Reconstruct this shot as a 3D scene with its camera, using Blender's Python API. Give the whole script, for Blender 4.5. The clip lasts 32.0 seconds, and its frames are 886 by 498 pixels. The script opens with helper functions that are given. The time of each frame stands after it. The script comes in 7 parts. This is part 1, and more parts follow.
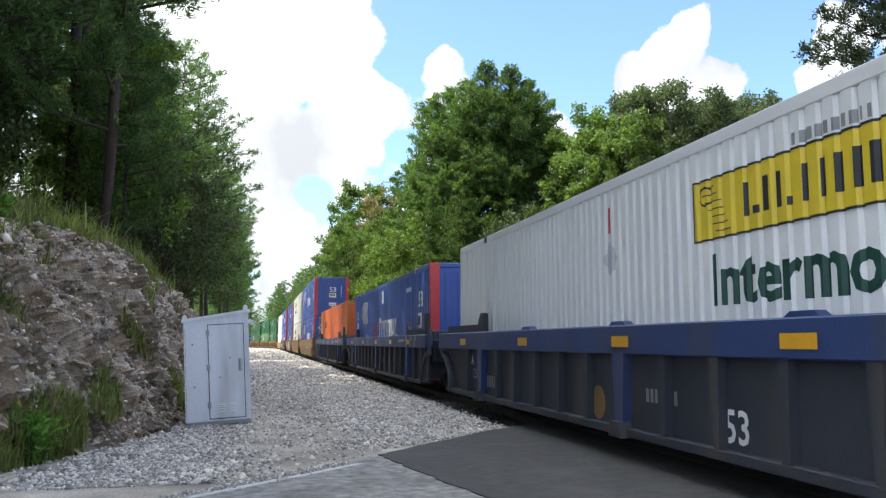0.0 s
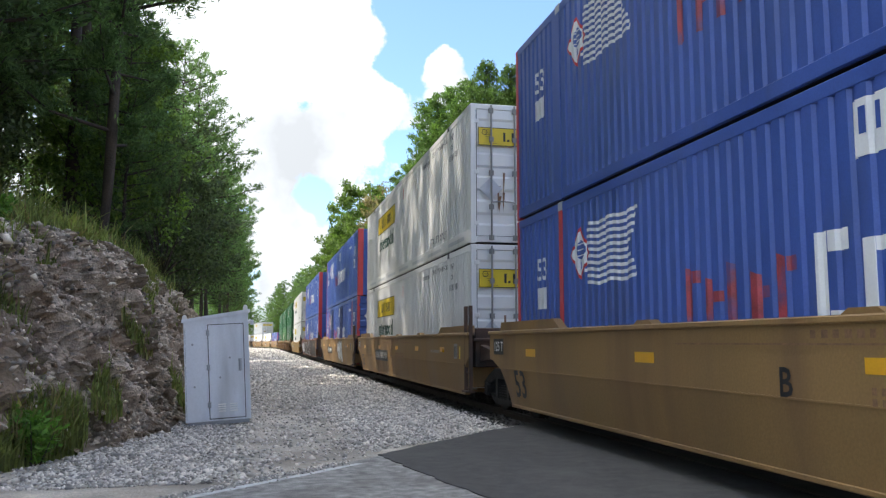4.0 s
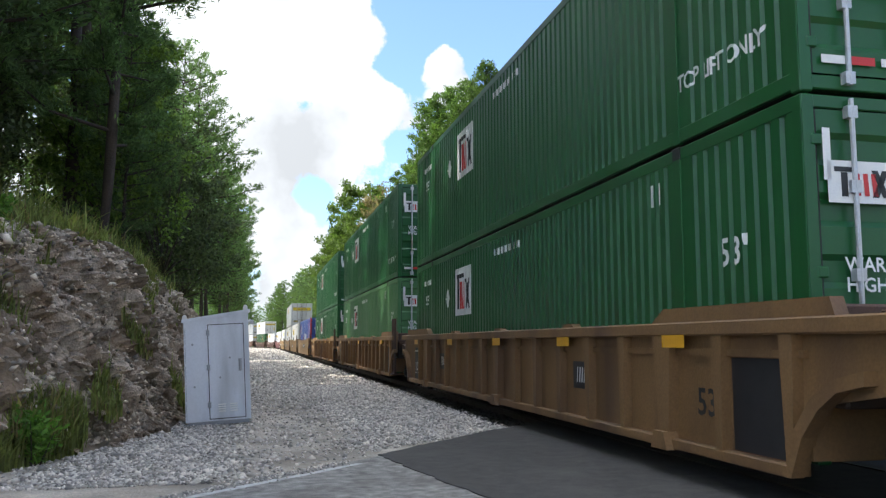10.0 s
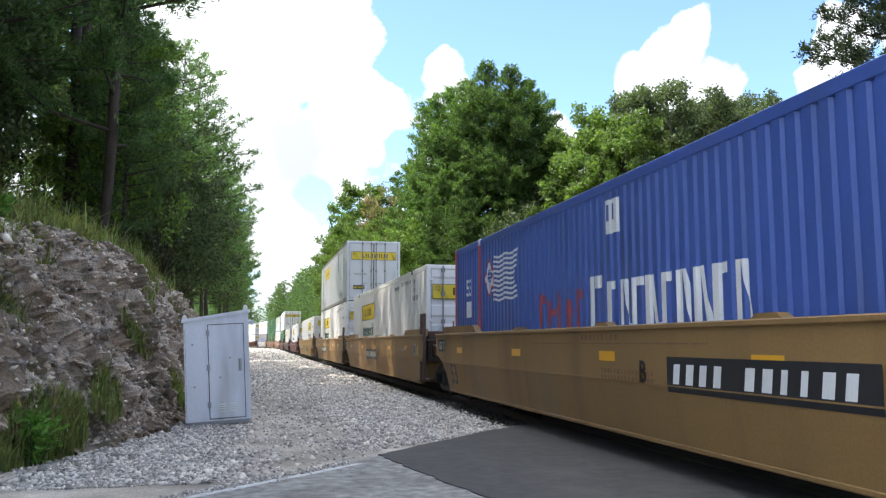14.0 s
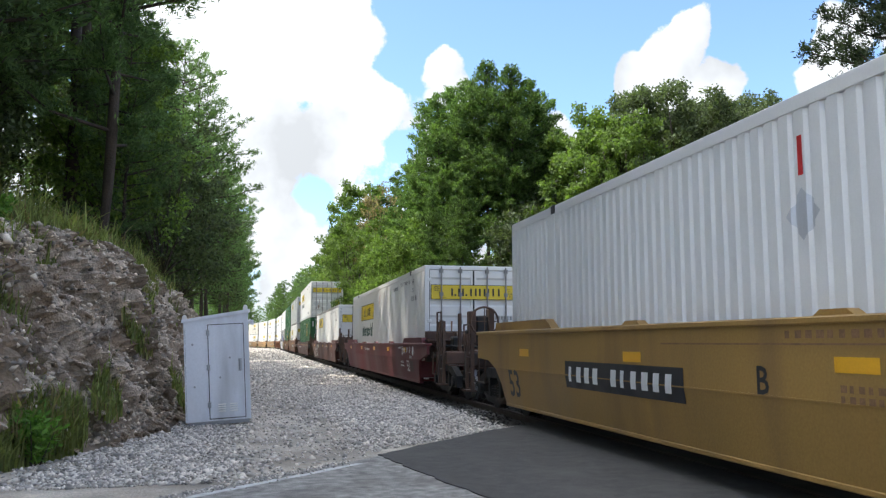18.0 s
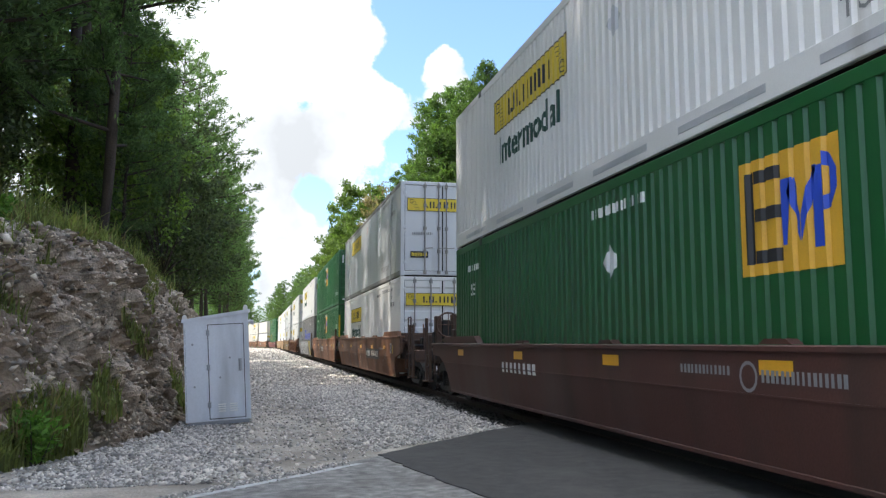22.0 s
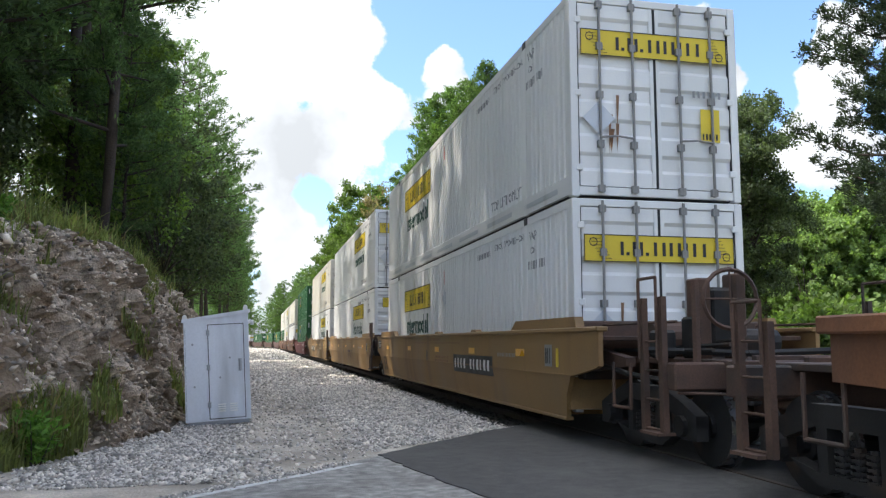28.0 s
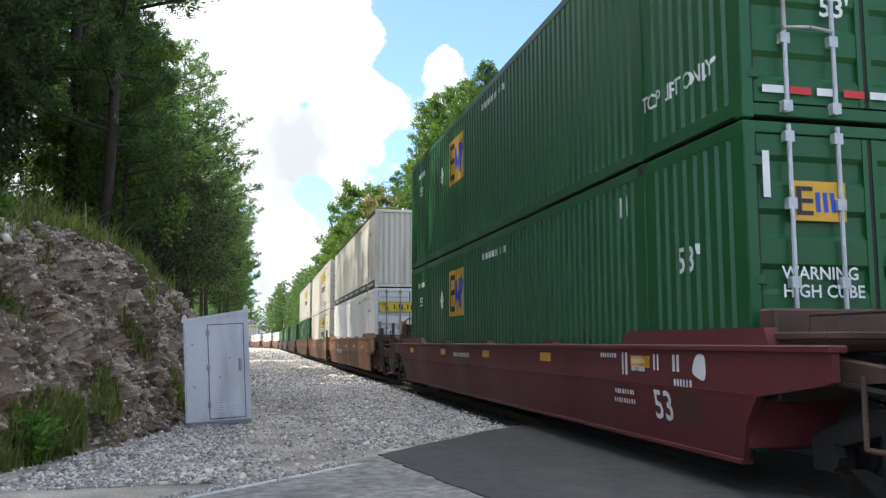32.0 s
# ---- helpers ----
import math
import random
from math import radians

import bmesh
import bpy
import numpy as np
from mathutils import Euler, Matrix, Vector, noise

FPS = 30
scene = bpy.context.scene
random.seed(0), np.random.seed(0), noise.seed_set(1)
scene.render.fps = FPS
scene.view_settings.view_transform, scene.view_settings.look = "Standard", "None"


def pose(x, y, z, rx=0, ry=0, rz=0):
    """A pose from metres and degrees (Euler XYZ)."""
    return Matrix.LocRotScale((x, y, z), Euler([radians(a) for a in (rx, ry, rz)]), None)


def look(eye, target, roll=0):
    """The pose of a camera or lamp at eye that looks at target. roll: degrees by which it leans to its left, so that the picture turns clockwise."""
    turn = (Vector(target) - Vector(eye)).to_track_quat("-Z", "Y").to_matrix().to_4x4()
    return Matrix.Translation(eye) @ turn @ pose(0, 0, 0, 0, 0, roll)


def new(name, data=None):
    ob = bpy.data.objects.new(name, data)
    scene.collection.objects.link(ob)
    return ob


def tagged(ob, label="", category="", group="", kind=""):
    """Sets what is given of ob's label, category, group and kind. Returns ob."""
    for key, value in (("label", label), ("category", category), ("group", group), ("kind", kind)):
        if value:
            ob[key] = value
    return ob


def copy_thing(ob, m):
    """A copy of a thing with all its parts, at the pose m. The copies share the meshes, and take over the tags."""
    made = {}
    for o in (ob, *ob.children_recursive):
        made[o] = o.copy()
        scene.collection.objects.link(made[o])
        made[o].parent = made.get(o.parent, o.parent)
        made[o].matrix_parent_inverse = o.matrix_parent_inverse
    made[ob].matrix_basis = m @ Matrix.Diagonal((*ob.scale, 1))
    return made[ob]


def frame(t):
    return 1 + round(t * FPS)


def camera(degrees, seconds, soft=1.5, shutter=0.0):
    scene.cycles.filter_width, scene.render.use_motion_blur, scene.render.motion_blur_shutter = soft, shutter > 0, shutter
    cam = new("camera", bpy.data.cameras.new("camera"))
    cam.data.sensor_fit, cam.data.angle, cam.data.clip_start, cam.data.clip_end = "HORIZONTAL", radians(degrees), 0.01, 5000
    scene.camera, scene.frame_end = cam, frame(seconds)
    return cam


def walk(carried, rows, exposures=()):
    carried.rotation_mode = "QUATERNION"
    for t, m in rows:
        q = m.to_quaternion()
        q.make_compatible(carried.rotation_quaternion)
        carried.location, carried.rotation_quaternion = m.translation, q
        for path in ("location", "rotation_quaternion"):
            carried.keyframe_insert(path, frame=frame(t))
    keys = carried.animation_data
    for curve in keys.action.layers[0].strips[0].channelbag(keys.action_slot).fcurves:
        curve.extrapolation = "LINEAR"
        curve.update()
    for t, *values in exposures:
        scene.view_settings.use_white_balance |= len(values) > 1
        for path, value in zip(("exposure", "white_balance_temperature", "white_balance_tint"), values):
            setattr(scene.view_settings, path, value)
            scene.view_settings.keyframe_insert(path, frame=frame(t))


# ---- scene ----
# ---- camera ----
EYE = (0.0, 0.0, 1.28)
PAN, TILT = 12.63, 6.446
cam = camera(56.39, 32.0, soft=1.3)
VIEW = pose(*EYE, 90 + TILT, 0, -PAN)
walk(cam, [(0, VIEW), (32, VIEW)], exposures=[(0, 0.82), (6, 0.78), (9, 0.70), (12, 0.86), (14, 0.98), (17, 0.72), (20, 0.78), (23, 0.82), (25, 0.90), (28, 0.76), (30, 0.80), (32, 0.84)])

# ---- sky and sun ----
SUN_AZ, SUN_EL = 82.0, 63.0       # degrees towards -x from +y, and above the horizon


def sky():
    w = bpy.data.worlds.new("sky")
    scene.world = w
    w.use_nodes = True
    nt = w.node_tree
    nt.nodes.clear()
    N, L = nt.nodes.new, nt.links.new
    out, bg = N("ShaderNodeOutputWorld"), N("ShaderNodeBackground")
    tex = N("ShaderNodeTexSky")
    tex.sky_type, tex.sun_disc = "NISHITA", False
    tex.sun_elevation, tex.sun_rotation = radians(SUN_EL), radians(-SUN_AZ)
    tex.air_density, tex.dust_density, tex.ozone_density = 1.0, 1.2, 1.0
    co = N("ShaderNodeTexCoord")
    warp = N("ShaderNodeTexNoise")
    warp.inputs["Scale"].default_value, warp.inputs["Detail"].default_value = 13.0, 10.0
    warp.inputs["Roughness"].default_value = 0.6
    L(co.outputs["Generated"], warp.inputs["Vector"])

    def math_node(op, a, b=None, c=None):
        n = N("ShaderNodeMath")
        n.operation = op
        for i, v in enumerate((a, b, c)):
            if v is None:
                continue
            if isinstance(v, (int, float)):
                n.inputs[i].default_value = v
            else:
                L(v, n.inputs[i])
        return n.outputs[0]

    # cumulus banks: bearing (right of the line's heading), height in degrees, radius, thickness
    def spread(spots):
        total = None
        for az, el, rad, gain in spots:
            v = spot(az, el, rad, gain)
            total = v if total is None else math_node("MAXIMUM", total, v)
        return total

    def spot(az, el, rad, gain):
        a, e = radians(az), radians(el)
        d = N("ShaderNodeVectorMath")
        d.operation = "DOT_PRODUCT"
        d.inputs[1].default_value = (math.sin(a) * math.cos(e), math.cos(a) * math.cos(e), math.sin(e))
        L(co.outputs["Generated"], d.inputs[0])
        ang = math_node("ARCCOSINE", math_node("MINIMUM", d.outputs["Value"], 1.0))
        return math_node("MULTIPLY", math_node("SUBTRACT", 1.0, math_node("DIVIDE", ang, radians(rad))), gain)

    total, clear = spread(CLOUDS), math_node("MAXIMUM", spread(CLEAR), 0.0)
    n2 = N("ShaderNodeTexNoise")
    n2.inputs["Scale"].default_value, n2.inputs["Detail"].default_value = 3.2, 6.0
    L(co.outputs["Generated"], n2.inputs["Vector"])
    # broken cloud all round the sky
    wide = math_node("MULTIPLY", math_node("SUBTRACT", n2.outputs["Fac"], 0.47), 2.4)
    puff = math_node("MULTIPLY", math_node("SUBTRACT", warp.outputs["Fac"], 0.5), 2.6)
    dens = math_node("ADD", math_node("SUBTRACT", math_node("MAXIMUM", total, wide), clear), puff)
    mask = N("ShaderNodeMapRange")
    mask.interpolation_type = "SMOOTHSTEP"
    mask.inputs["From Min"].default_value, mask.inputs["From Max"].default_value = 0.02, 0.26
    L(dens, mask.inputs["Value"])
    shade = N("ShaderNodeMapRange")
    shade.inputs["From Min"].default_value, shade.inputs["From Max"].default_value = 0.0, 1.5
    shade.inputs["To Min"].default_value, shade.inputs["To Max"].default_value = 5.0, 8.6
    billow = N("ShaderNodeTexNoise")
    billow.inputs["Scale"].default_value, billow.inputs["Detail"].default_value = 8.5, 8.0
    L(co.outputs["Generated"], billow.inputs["Vector"])
    L(math_node("ADD", math_node("MULTIPLY", dens, 0.3), math_node("MULTIPLY", math_node("SUBTRACT", billow.outputs["Fac"], 0.40), 4.5)), shade.inputs["Value"])
    # cloud is brightest round the sun
    glow = N("ShaderNodeVectorMath")
    glow.operation = "DOT_PRODUCT"
    sa, se = radians(SUN_AZ), radians(SUN_EL)
    glow.inputs[1].default_value = (-math.sin(sa) * math.cos(se), math.cos(sa) * math.cos(se), math.sin(se))
    L(co.outputs["Generated"], glow.inputs[0])
    near = math_node("POWER", math_node("MAXIMUM", glow.outputs["Value"], 0.0), 4.0)
    bright = math_node("MULTIPLY", shade.outputs[0], math_node("MULTIPLY_ADD", near, 9.0, 1.0))
    tint = N("ShaderNodeMix")
    tint.data_type = "RGBA"
    tint.blend_type = "MULTIPLY"
    tint.inputs["Factor"].default_value = 1.0
    tint.inputs[6].default_value = (0.93, 0.975, 1.03, 1)
    L(bright, tint.inputs[7])
    lift = N("ShaderNodeMix")
    lift.data_type = "RGBA"
    lift.blend_type = "MULTIPLY"
    lift.inputs["Factor"].default_value = 1.0
    lift.inputs[7].default_value = (1.45, 1.68, 2.0, 1)
    L(tex.outputs[0], lift.inputs[6])
    mix = N("ShaderNodeMix")
    mix.data_type = "RGBA"
    L(mask.outputs[0], mix.inputs["Factor"])
    L(lift.outputs[2], mix.inputs[6])
    L(tint.outputs[2], mix.inputs[7])
    L(mix.outputs[2], bg.inputs["Color"])
    bg.inputs["Strength"].default_value = 0.1
    L(bg.outputs[0], out.inputs["Surface"])


# banks of cloud, then clear blue between them
CLOUDS = [(-4.5, 21, 8, 1.5), (1.5, 20.5, 7, 1.4), (-2, 14, 6, 1.2), (4.5, 14.5, 4.5, 1.0), (7.2, 16.2, 3.0, 1.5), (12.9, 18.9, 2.3, 1.5), (13.6, 17.4, 2.4, 1.2),
          (1.2, 7.4, 3.0, 1.1), (3.0, 4.5, 3.0, 1.0), (28.3, 18.9, 2.9, 1.7), (29.6, 20.2, 2.0, 1.5), (26.6, 17.6, 3.2, 1.4), (31.6, 17.0, 2.4, 1.3), (39.0, 19.0, 2.4, 1.6), (38.2, 16, 2.8, 1.6), (37.4, 12.2, 3.4, 1.3),
          (1, 30, 7, 1.0), (-18, 35, 14, 1.2), (-40, 25, 20, 1.0)]
CLEAR = [(19.5, 21.5, 8.0, 2.2), (9.6, 19.6, 2.2, 1.1), (11.5, 23, 4, 1.6), (34.6, 20, 3.6, 2.0), (25, 23.5, 6, 2.0), (3.4, 10.4, 2.0, 0.9), (22.5, 17.5, 3.5, 1.8), (9.6, 14.0, 1.8, 0.6), (34.8, 15.5, 2.2, 1.2)]
sky()
sun = new("sun", bpy.data.lights.new("sun", "SUN"))
sun.data.energy, sun.data.angle, sun.data.color = 4.2, radians(0.6), (1.0, 0.94, 0.84)
_a, _e = radians(SUN_AZ), radians(SUN_EL)
sun.matrix_world = look((0, 0, 60), (60 * math.sin(_a) * math.cos(_e), -60 * math.cos(_a) * math.cos(_e), 60 - 60 * math.sin(_e)))

# ---- materials ----
MATS = {}


def mat(name, base, rough=0.6, metal=0.0, var=0.12, scale=6.0, fine=60.0, bump=0.0, grime=None, grime_amt=0.0, grime_scale=1.5,
        spec=0.5, island=0.0, streak=False, objvar=0.0, thin=0.0):
    """A painted, rusted, earthy or leafy surface: base colour with broad and fine variation, dirt of its own colour and relief."""
    if name in MATS:
        return MATS[name]
    m = bpy.data.materials.new(name)
    m.use_nodes = True
    nt = m.node_tree
    nt.nodes.clear()
    N, L = nt.nodes.new, nt.links.new
    out, bs = N("ShaderNodeOutputMaterial"), N("ShaderNodeBsdfPrincipled")
    L(bs.outputs[0], out.inputs["Surface"])
    bs.inputs["Roughness"].default_value, bs.inputs["Metallic"].default_value = rough, metal
    bs.inputs["Specular IOR Level"].default_value = spec
    co, mp = N("ShaderNodeTexCoord"), N("ShaderNodeMapping")
    if streak:
        mp.inputs["Scale"].default_value = (1, 1, 0.16)
    L(co.outputs["Object"], mp.inputs["Vector"])

    def noise_tex(sc, det, src):
        n = N("ShaderNodeTexNoise")
        n.inputs["Scale"].default_value, n.inputs["Detail"].default_value = sc, det
        L(src, n.inputs["Vector"])
        return n.outputs["Fac"]

    a, b = noise_tex(scale, 5, mp.outputs[0]), noise_tex(fine, 3, co.outputs["Object"])

    def mr(src, lo, hi):
        r = N("ShaderNodeMapRange")
        r.inputs["From Min"].default_value, r.inputs["From Max"].default_value = 0.3, 0.7
        r.inputs["To Min"].default_value, r.inputs["To Max"].default_value = lo, hi
        L(src, r.inputs["Value"])
        return r.outputs[0]

    def mul(x, y):
        n = N("ShaderNodeMath")
        n.operation = "MULTIPLY"
        L(x, n.inputs[0])
        L(y, n.inputs[1])
        return n.outputs[0]

    val = mul(mr(a, 1 - var, 1 + var), mr(b, 1 - var * 0.6, 1 + var * 0.6))
    if island:
        g = N("ShaderNodeNewGeometry")
        r = N("ShaderNodeMapRange")
        r.inputs["To Min"].default_value, r.inputs["To Max"].default_value = 1 - island, 1 + island
        L(g.outputs["Random Per Island"], r.inputs["Value"])
        val = mul(val, r.outputs[0])
    if objvar:
        g = N("ShaderNodeObjectInfo")
        r = N("ShaderNodeMapRange")
        r.inputs["To Min"].default_value, r.inputs["To Max"].default_value = 1 - objvar, 1 + objvar
        L(g.outputs["Random"], r.inputs["Value"])
        val = mul(val, r.outputs[0])
    col = N("ShaderNodeVectorMath")
    col.operation = "SCALE"
    col.inputs[0].default_value = base
    L(val, col.inputs["Scale"])
    res = col.outputs[0]
    if grime is not None:
        gn = noise_tex(grime_scale, 8, mp.outputs[0])
        r = N("ShaderNodeMapRange")
        r.inputs["From Min"].default_value, r.inputs["From Max"].default_value = 0.66 - grime_amt * 0.35, 0.80 - grime_amt * 0.2
        L(gn, r.inputs["Value"])
        mx = N("ShaderNodeMix")
        mx.data_type = "RGBA"
        L(r.outputs[0], mx.inputs["Factor"])
        L(res, mx.inputs[6])
        mx.inputs[7].default_value = (*grime, 1)
        res = mx.outputs[2]
    L(res, bs.inputs["Base Color"])
    rr = mr(a, max(0.05, rough - 0.1), min(1, rough + 0.1))
    L(rr, bs.inputs["Roughness"])
    if bump:
        bp = N("ShaderNodeBump")
        bp.inputs["Strength"].default_value, bp.inputs["Distance"].default_value = 0.6, bump
        L(b, bp.inputs["Height"])
        L(bp.outputs[0], bs.inputs["Normal"])
    if thin:
        tr, ms = N("ShaderNodeBsdfTranslucent"), N("ShaderNodeMixShader")
        warm = N("ShaderNodeVectorMath")
        warm.operation = "MULTIPLY"
        warm.inputs[1].default_value = (1.35, 1.5, 0.7)
        L(res, warm.inputs[0])
        L(warm.outputs[0], tr.inputs["Color"])
        ms.inputs["Fac"].default_value = thin
        L(bs.outputs[0], ms.inputs[1])
        L(tr.outputs[0], ms.inputs[2])
        L(ms.outputs[0], out.inputs["Surface"])
    MATS[name] = m
    return m


DIRT = (0.16, 0.12, 0.09)
RUST = (0.17, 0.07, 0.035)
M_WHITE = mat("white_paint", (0.72, 0.71, 0.69), 0.45, var=0.04, scale=0.9, grime=(0.50, 0.46, 0.41), grime_amt=0.10, streak=True, objvar=0.05)
M_CREAM = mat("cream_paint", (0.66, 0.62, 0.54), 0.5, var=0.08, scale=0.9, grime=(0.38, 0.30, 0.22), grime_amt=0.35, streak=True)
M_ALU = mat("grey_sheet", (0.52, 0.53, 0.55), 0.35, 0.25, var=0.06, scale=0.7, grime=(0.33, 0.32, 0.31), grime_amt=0.3, streak=True)
M_GREEN = mat("green_paint", (0.008, 0.088, 0.022), 0.4, var=0.08, scale=1.0, grime=(0.016, 0.105, 0.04), grime_amt=0.2, streak=True, objvar=0.06)
M_LGREEN = mat("faded_green_paint", (0.075, 0.20, 0.075), 0.5, var=0.12, scale=1.0, grime=(0.10, 0.24, 0.12), grime_amt=0.3, streak=True)
M_BLUE = mat("blue_paint", (0.046, 0.095, 0.34), 0.4, var=0.14, scale=1.0, grime=(0.05, 0.08, 0.20), grime_amt=0.3, streak=True, objvar=0.05)
M_DBLUE = mat("dark_blue_patch", (0.012, 0.022, 0.13), 0.4, var=0.1, scale=1.0)
M_ORANGE = mat("orange_paint", (0.60, 0.108, 0.017), 0.45, var=0.12, scale=0.8, grime=(0.40, 0.12, 0.05), grime_amt=0.4, streak=True)
M_SALMON = mat("salmon_red_paint", (0.56, 0.055, 0.06), 0.45, var=0.1, scale=1.5, grime=(0.35, 0.06, 0.05), grime_amt=0.25)
M_GREYC = mat("warm_grey_paint", (0.22, 0.21, 0.20), 0.5, var=0.12, scale=1.0, grime=(0.14, 0.12, 0.10), grime_amt=0.4, streak=True)
M_YELLOW = mat("yellow_panel", (0.68, 0.50, 0.03), 0.45, var=0.06, scale=2.0)
M_AMBER = mat("amber_panel", (0.66, 0.36, 0.03), 0.45, var=0.06, scale=2.0)
M_REFL = mat("yellow_reflector", (0.72, 0.36, 0.02), 0.35, var=0.06, scale=3.0)
M_BLACK = mat("black_paint", (0.018, 0.018, 0.02), 0.5, var=0.15, scale=3.0)
M_DGREEN = mat("dark_green_lettering", (0.008, 0.055, 0.04), 0.5, var=0.1, scale=3.0)
M_LETTER = mat("white_lettering", (0.74, 0.74, 0.73), 0.5, var=0.06, scale=3.0)
M_GLETTER = mat("grey_lettering", (0.25, 0.25, 0.25), 0.5, var=0.1, scale=3.0)
M_RED = mat("red_marking", (0.55, 0.03, 0.03), 0.45, var=0.08, scale=3.0)
M_FADED = mat("faded_red_marking", (0.33, 0.05, 0.06), 0.5, var=0.3, scale=6.0, grime=(0.09, 0.08, 0.22), grime_amt=0.5, grime_scale=4.0)
M_BLUELET = mat("bright_blue_lettering", (0.02, 0.07, 0.48), 0.45, var=0.08, scale=3.0)
M_ROD = mat("galvanised_rod", (0.50, 0.51, 0.53), 0.4, 0.4, var=0.12, scale=8.0, grime=(0.28, 0.2, 0.15), grime_amt=0.25)
M_RUBBER = mat("black_seal", (0.02, 0.02, 0.02), 0.8, var=0.1)
M_OCHRE = mat("ochre_steel", (0.265, 0.155, 0.056), 0.6, var=0.14, scale=0.8, fine=40, bump=0.003, grime=(0.175, 0.098, 0.044), grime_amt=0.5, grime_scale=1.0, streak=True, objvar=0.1)
M_ORPOST = mat("dull_amber_post_paint", (0.40, 0.165, 0.03), 0.5, var=0.15, scale=1.0, grime=(0.28, 0.11, 0.03), grime_amt=0.4, streak=True)
M_GOLD = mat("clean_ochre_steel", (0.32, 0.185, 0.050), 0.55, var=0.14, scale=0.8, fine=40, bump=0.003, grime=(0.20, 0.115, 0.045), grime_amt=0.4, grime_scale=1.0, streak=True)
M_RUSTW = mat("rust_stained_ochre_steel", (0.21, 0.115, 0.045), 0.65, var=0.2, scale=0.9, fine=40, bump=0.004, grime=(0.115, 0.062, 0.032), grime_amt=0.6, grime_scale=1.4, streak=True)
M_BROWN = mat("rusty_brown_steel", (0.21, 0.085, 0.036), 0.65, var=0.25, scale=0.8, fine=40, bump=0.004, grime=(0.095, 0.048, 0.029), grime_amt=0.75, grime_scale=1.6, streak=True, objvar=0.12)
M_MAROON = mat("maroon_steel", (0.12, 0.020, 0.022), 0.6, var=0.16, scale=0.8, fine=40, bump=0.003, grime=(0.10, 0.025, 0.02), grime_amt=0.35, streak=True)
M_DBROWN = mat("dark_brown_steel", (0.078, 0.029, 0.021), 0.6, var=0.16, scale=0.8, fine=40, bump=0.003, grime=(0.05, 0.025, 0.018), grime_amt=0.4, streak=True)
M_NAVY = mat("navy_steel", (0.025, 0.05, 0.15), 0.5, var=0.14, scale=0.8, fine=40, bump=0.003, grime=(0.05, 0.055, 0.09), grime_amt=0.4, streak=True)
M_SOOT = mat("sooty_steel", (0.034, 0.037, 0.048), 0.7, var=0.2, scale=0.8, fine=40, bump=0.004, grime=(0.07, 0.06, 0.05), grime_amt=0.4, streak=True)
M_GREYW = mat("grey_steel", (0.16, 0.155, 0.15), 0.6, var=0.16, scale=0.8, fine=40, bump=0.003, grime=(0.08, 0.05, 0.04), grime_amt=0.4, streak=True)
M_GEAR = mat("rusted_end_gear", (0.085, 0.046, 0.030), 0.75, var=0.3, scale=2, fine=50, bump=0.004, grime=(0.035, 0.026, 0.021), grime_amt=0.5)
M_UNDER = mat("greasy_running_gear", (0.013, 0.012, 0.011), 0.7, var=0.25, scale=4, fine=60, bump=0.004, grime=(0.08, 0.045, 0.025), grime_amt=0.4)
M_TREAD = mat("bright_wheel_tread", (0.45, 0.45, 0.46), 0.25, 0.9, var=0.1)
M_RAIL = mat("rusty_rail", (0.07, 0.048, 0.036), 0.6, 0.1, var=0.25, scale=3)
M_SLEEPER = mat("creosoted_timber", (0.075, 0.055, 0.042), 0.85, var=0.3, scale=3, fine=50, bump=0.006, objvar=0.25)
M_BOX = mat("silver_cabinet_paint", (0.72, 0.745, 0.80), 0.42, 0.1, var=0.06, scale=2.5, fine=30, grime=(0.40, 0.41, 0.42), grime_amt=0.3, streak=True)
M_BOXTRIM = mat("dull_steel", (0.33, 0.34, 0.36), 0.45, 0.5, var=0.1)
M_STONE = mat("limestone_ballast", (0.54, 0.49, 0.43), 0.9, var=0.15, scale=3, fine=80, island=0.65)
M_GRAVEL = mat("gravel_ground", (0.46, 0.40, 0.33), 0.95, var=0.4, scale=1.4, fine=46, bump=0.035, grime=(0.28, 0.235, 0.185), grime_amt=0.6, grime_scale=0.8)
# dark from oily dirt, with the train's contact shade painted in as well
M_BALLAST = mat("oily_shaded_ballast", (0.075, 0.068, 0.06), 0.9, var=0.3, scale=2, fine=40, island=0.55)
M_ASPHALT = mat("worn_asphalt", (0.30, 0.28, 0.255), 0.92, var=0.4, scale=9, fine=130, bump=0.02, grime=(0.14, 0.13, 0.12), grime_amt=0.45, grime_scale=1.1, spec=0.3)
M_PATCH = mat("new_asphalt_patch", (0.080, 0.075, 0.070), 0.9, var=0.3, scale=7, fine=120, bump=0.016, grime=(0.115, 0.106, 0.098), grime_amt=0.35, grime_scale=0.9, spec=0.3)
M_TAR = mat("tar_crack", (0.05, 0.05, 0.05), 0.8, var=0.2)
M_STAIN = mat("rust_stain_paint", (0.22, 0.12, 0.065), 0.7, var=0.3, scale=8)
M_LINE = mat("worn_white_line", (0.62, 0.61, 0.58), 0.85, var=0.2, scale=5, fine=40, grime=(0.2, 0.19, 0.18), grime_amt=0.45, grime_scale=5)
M_SOIL = mat("bank_soil", (0.25, 0.185, 0.13), 0.95, var=0.35, scale=1.8, fine=26, bump=0.05, grime=(0.11, 0.09, 0.055), grime_amt=0.45, grime_scale=0.7)
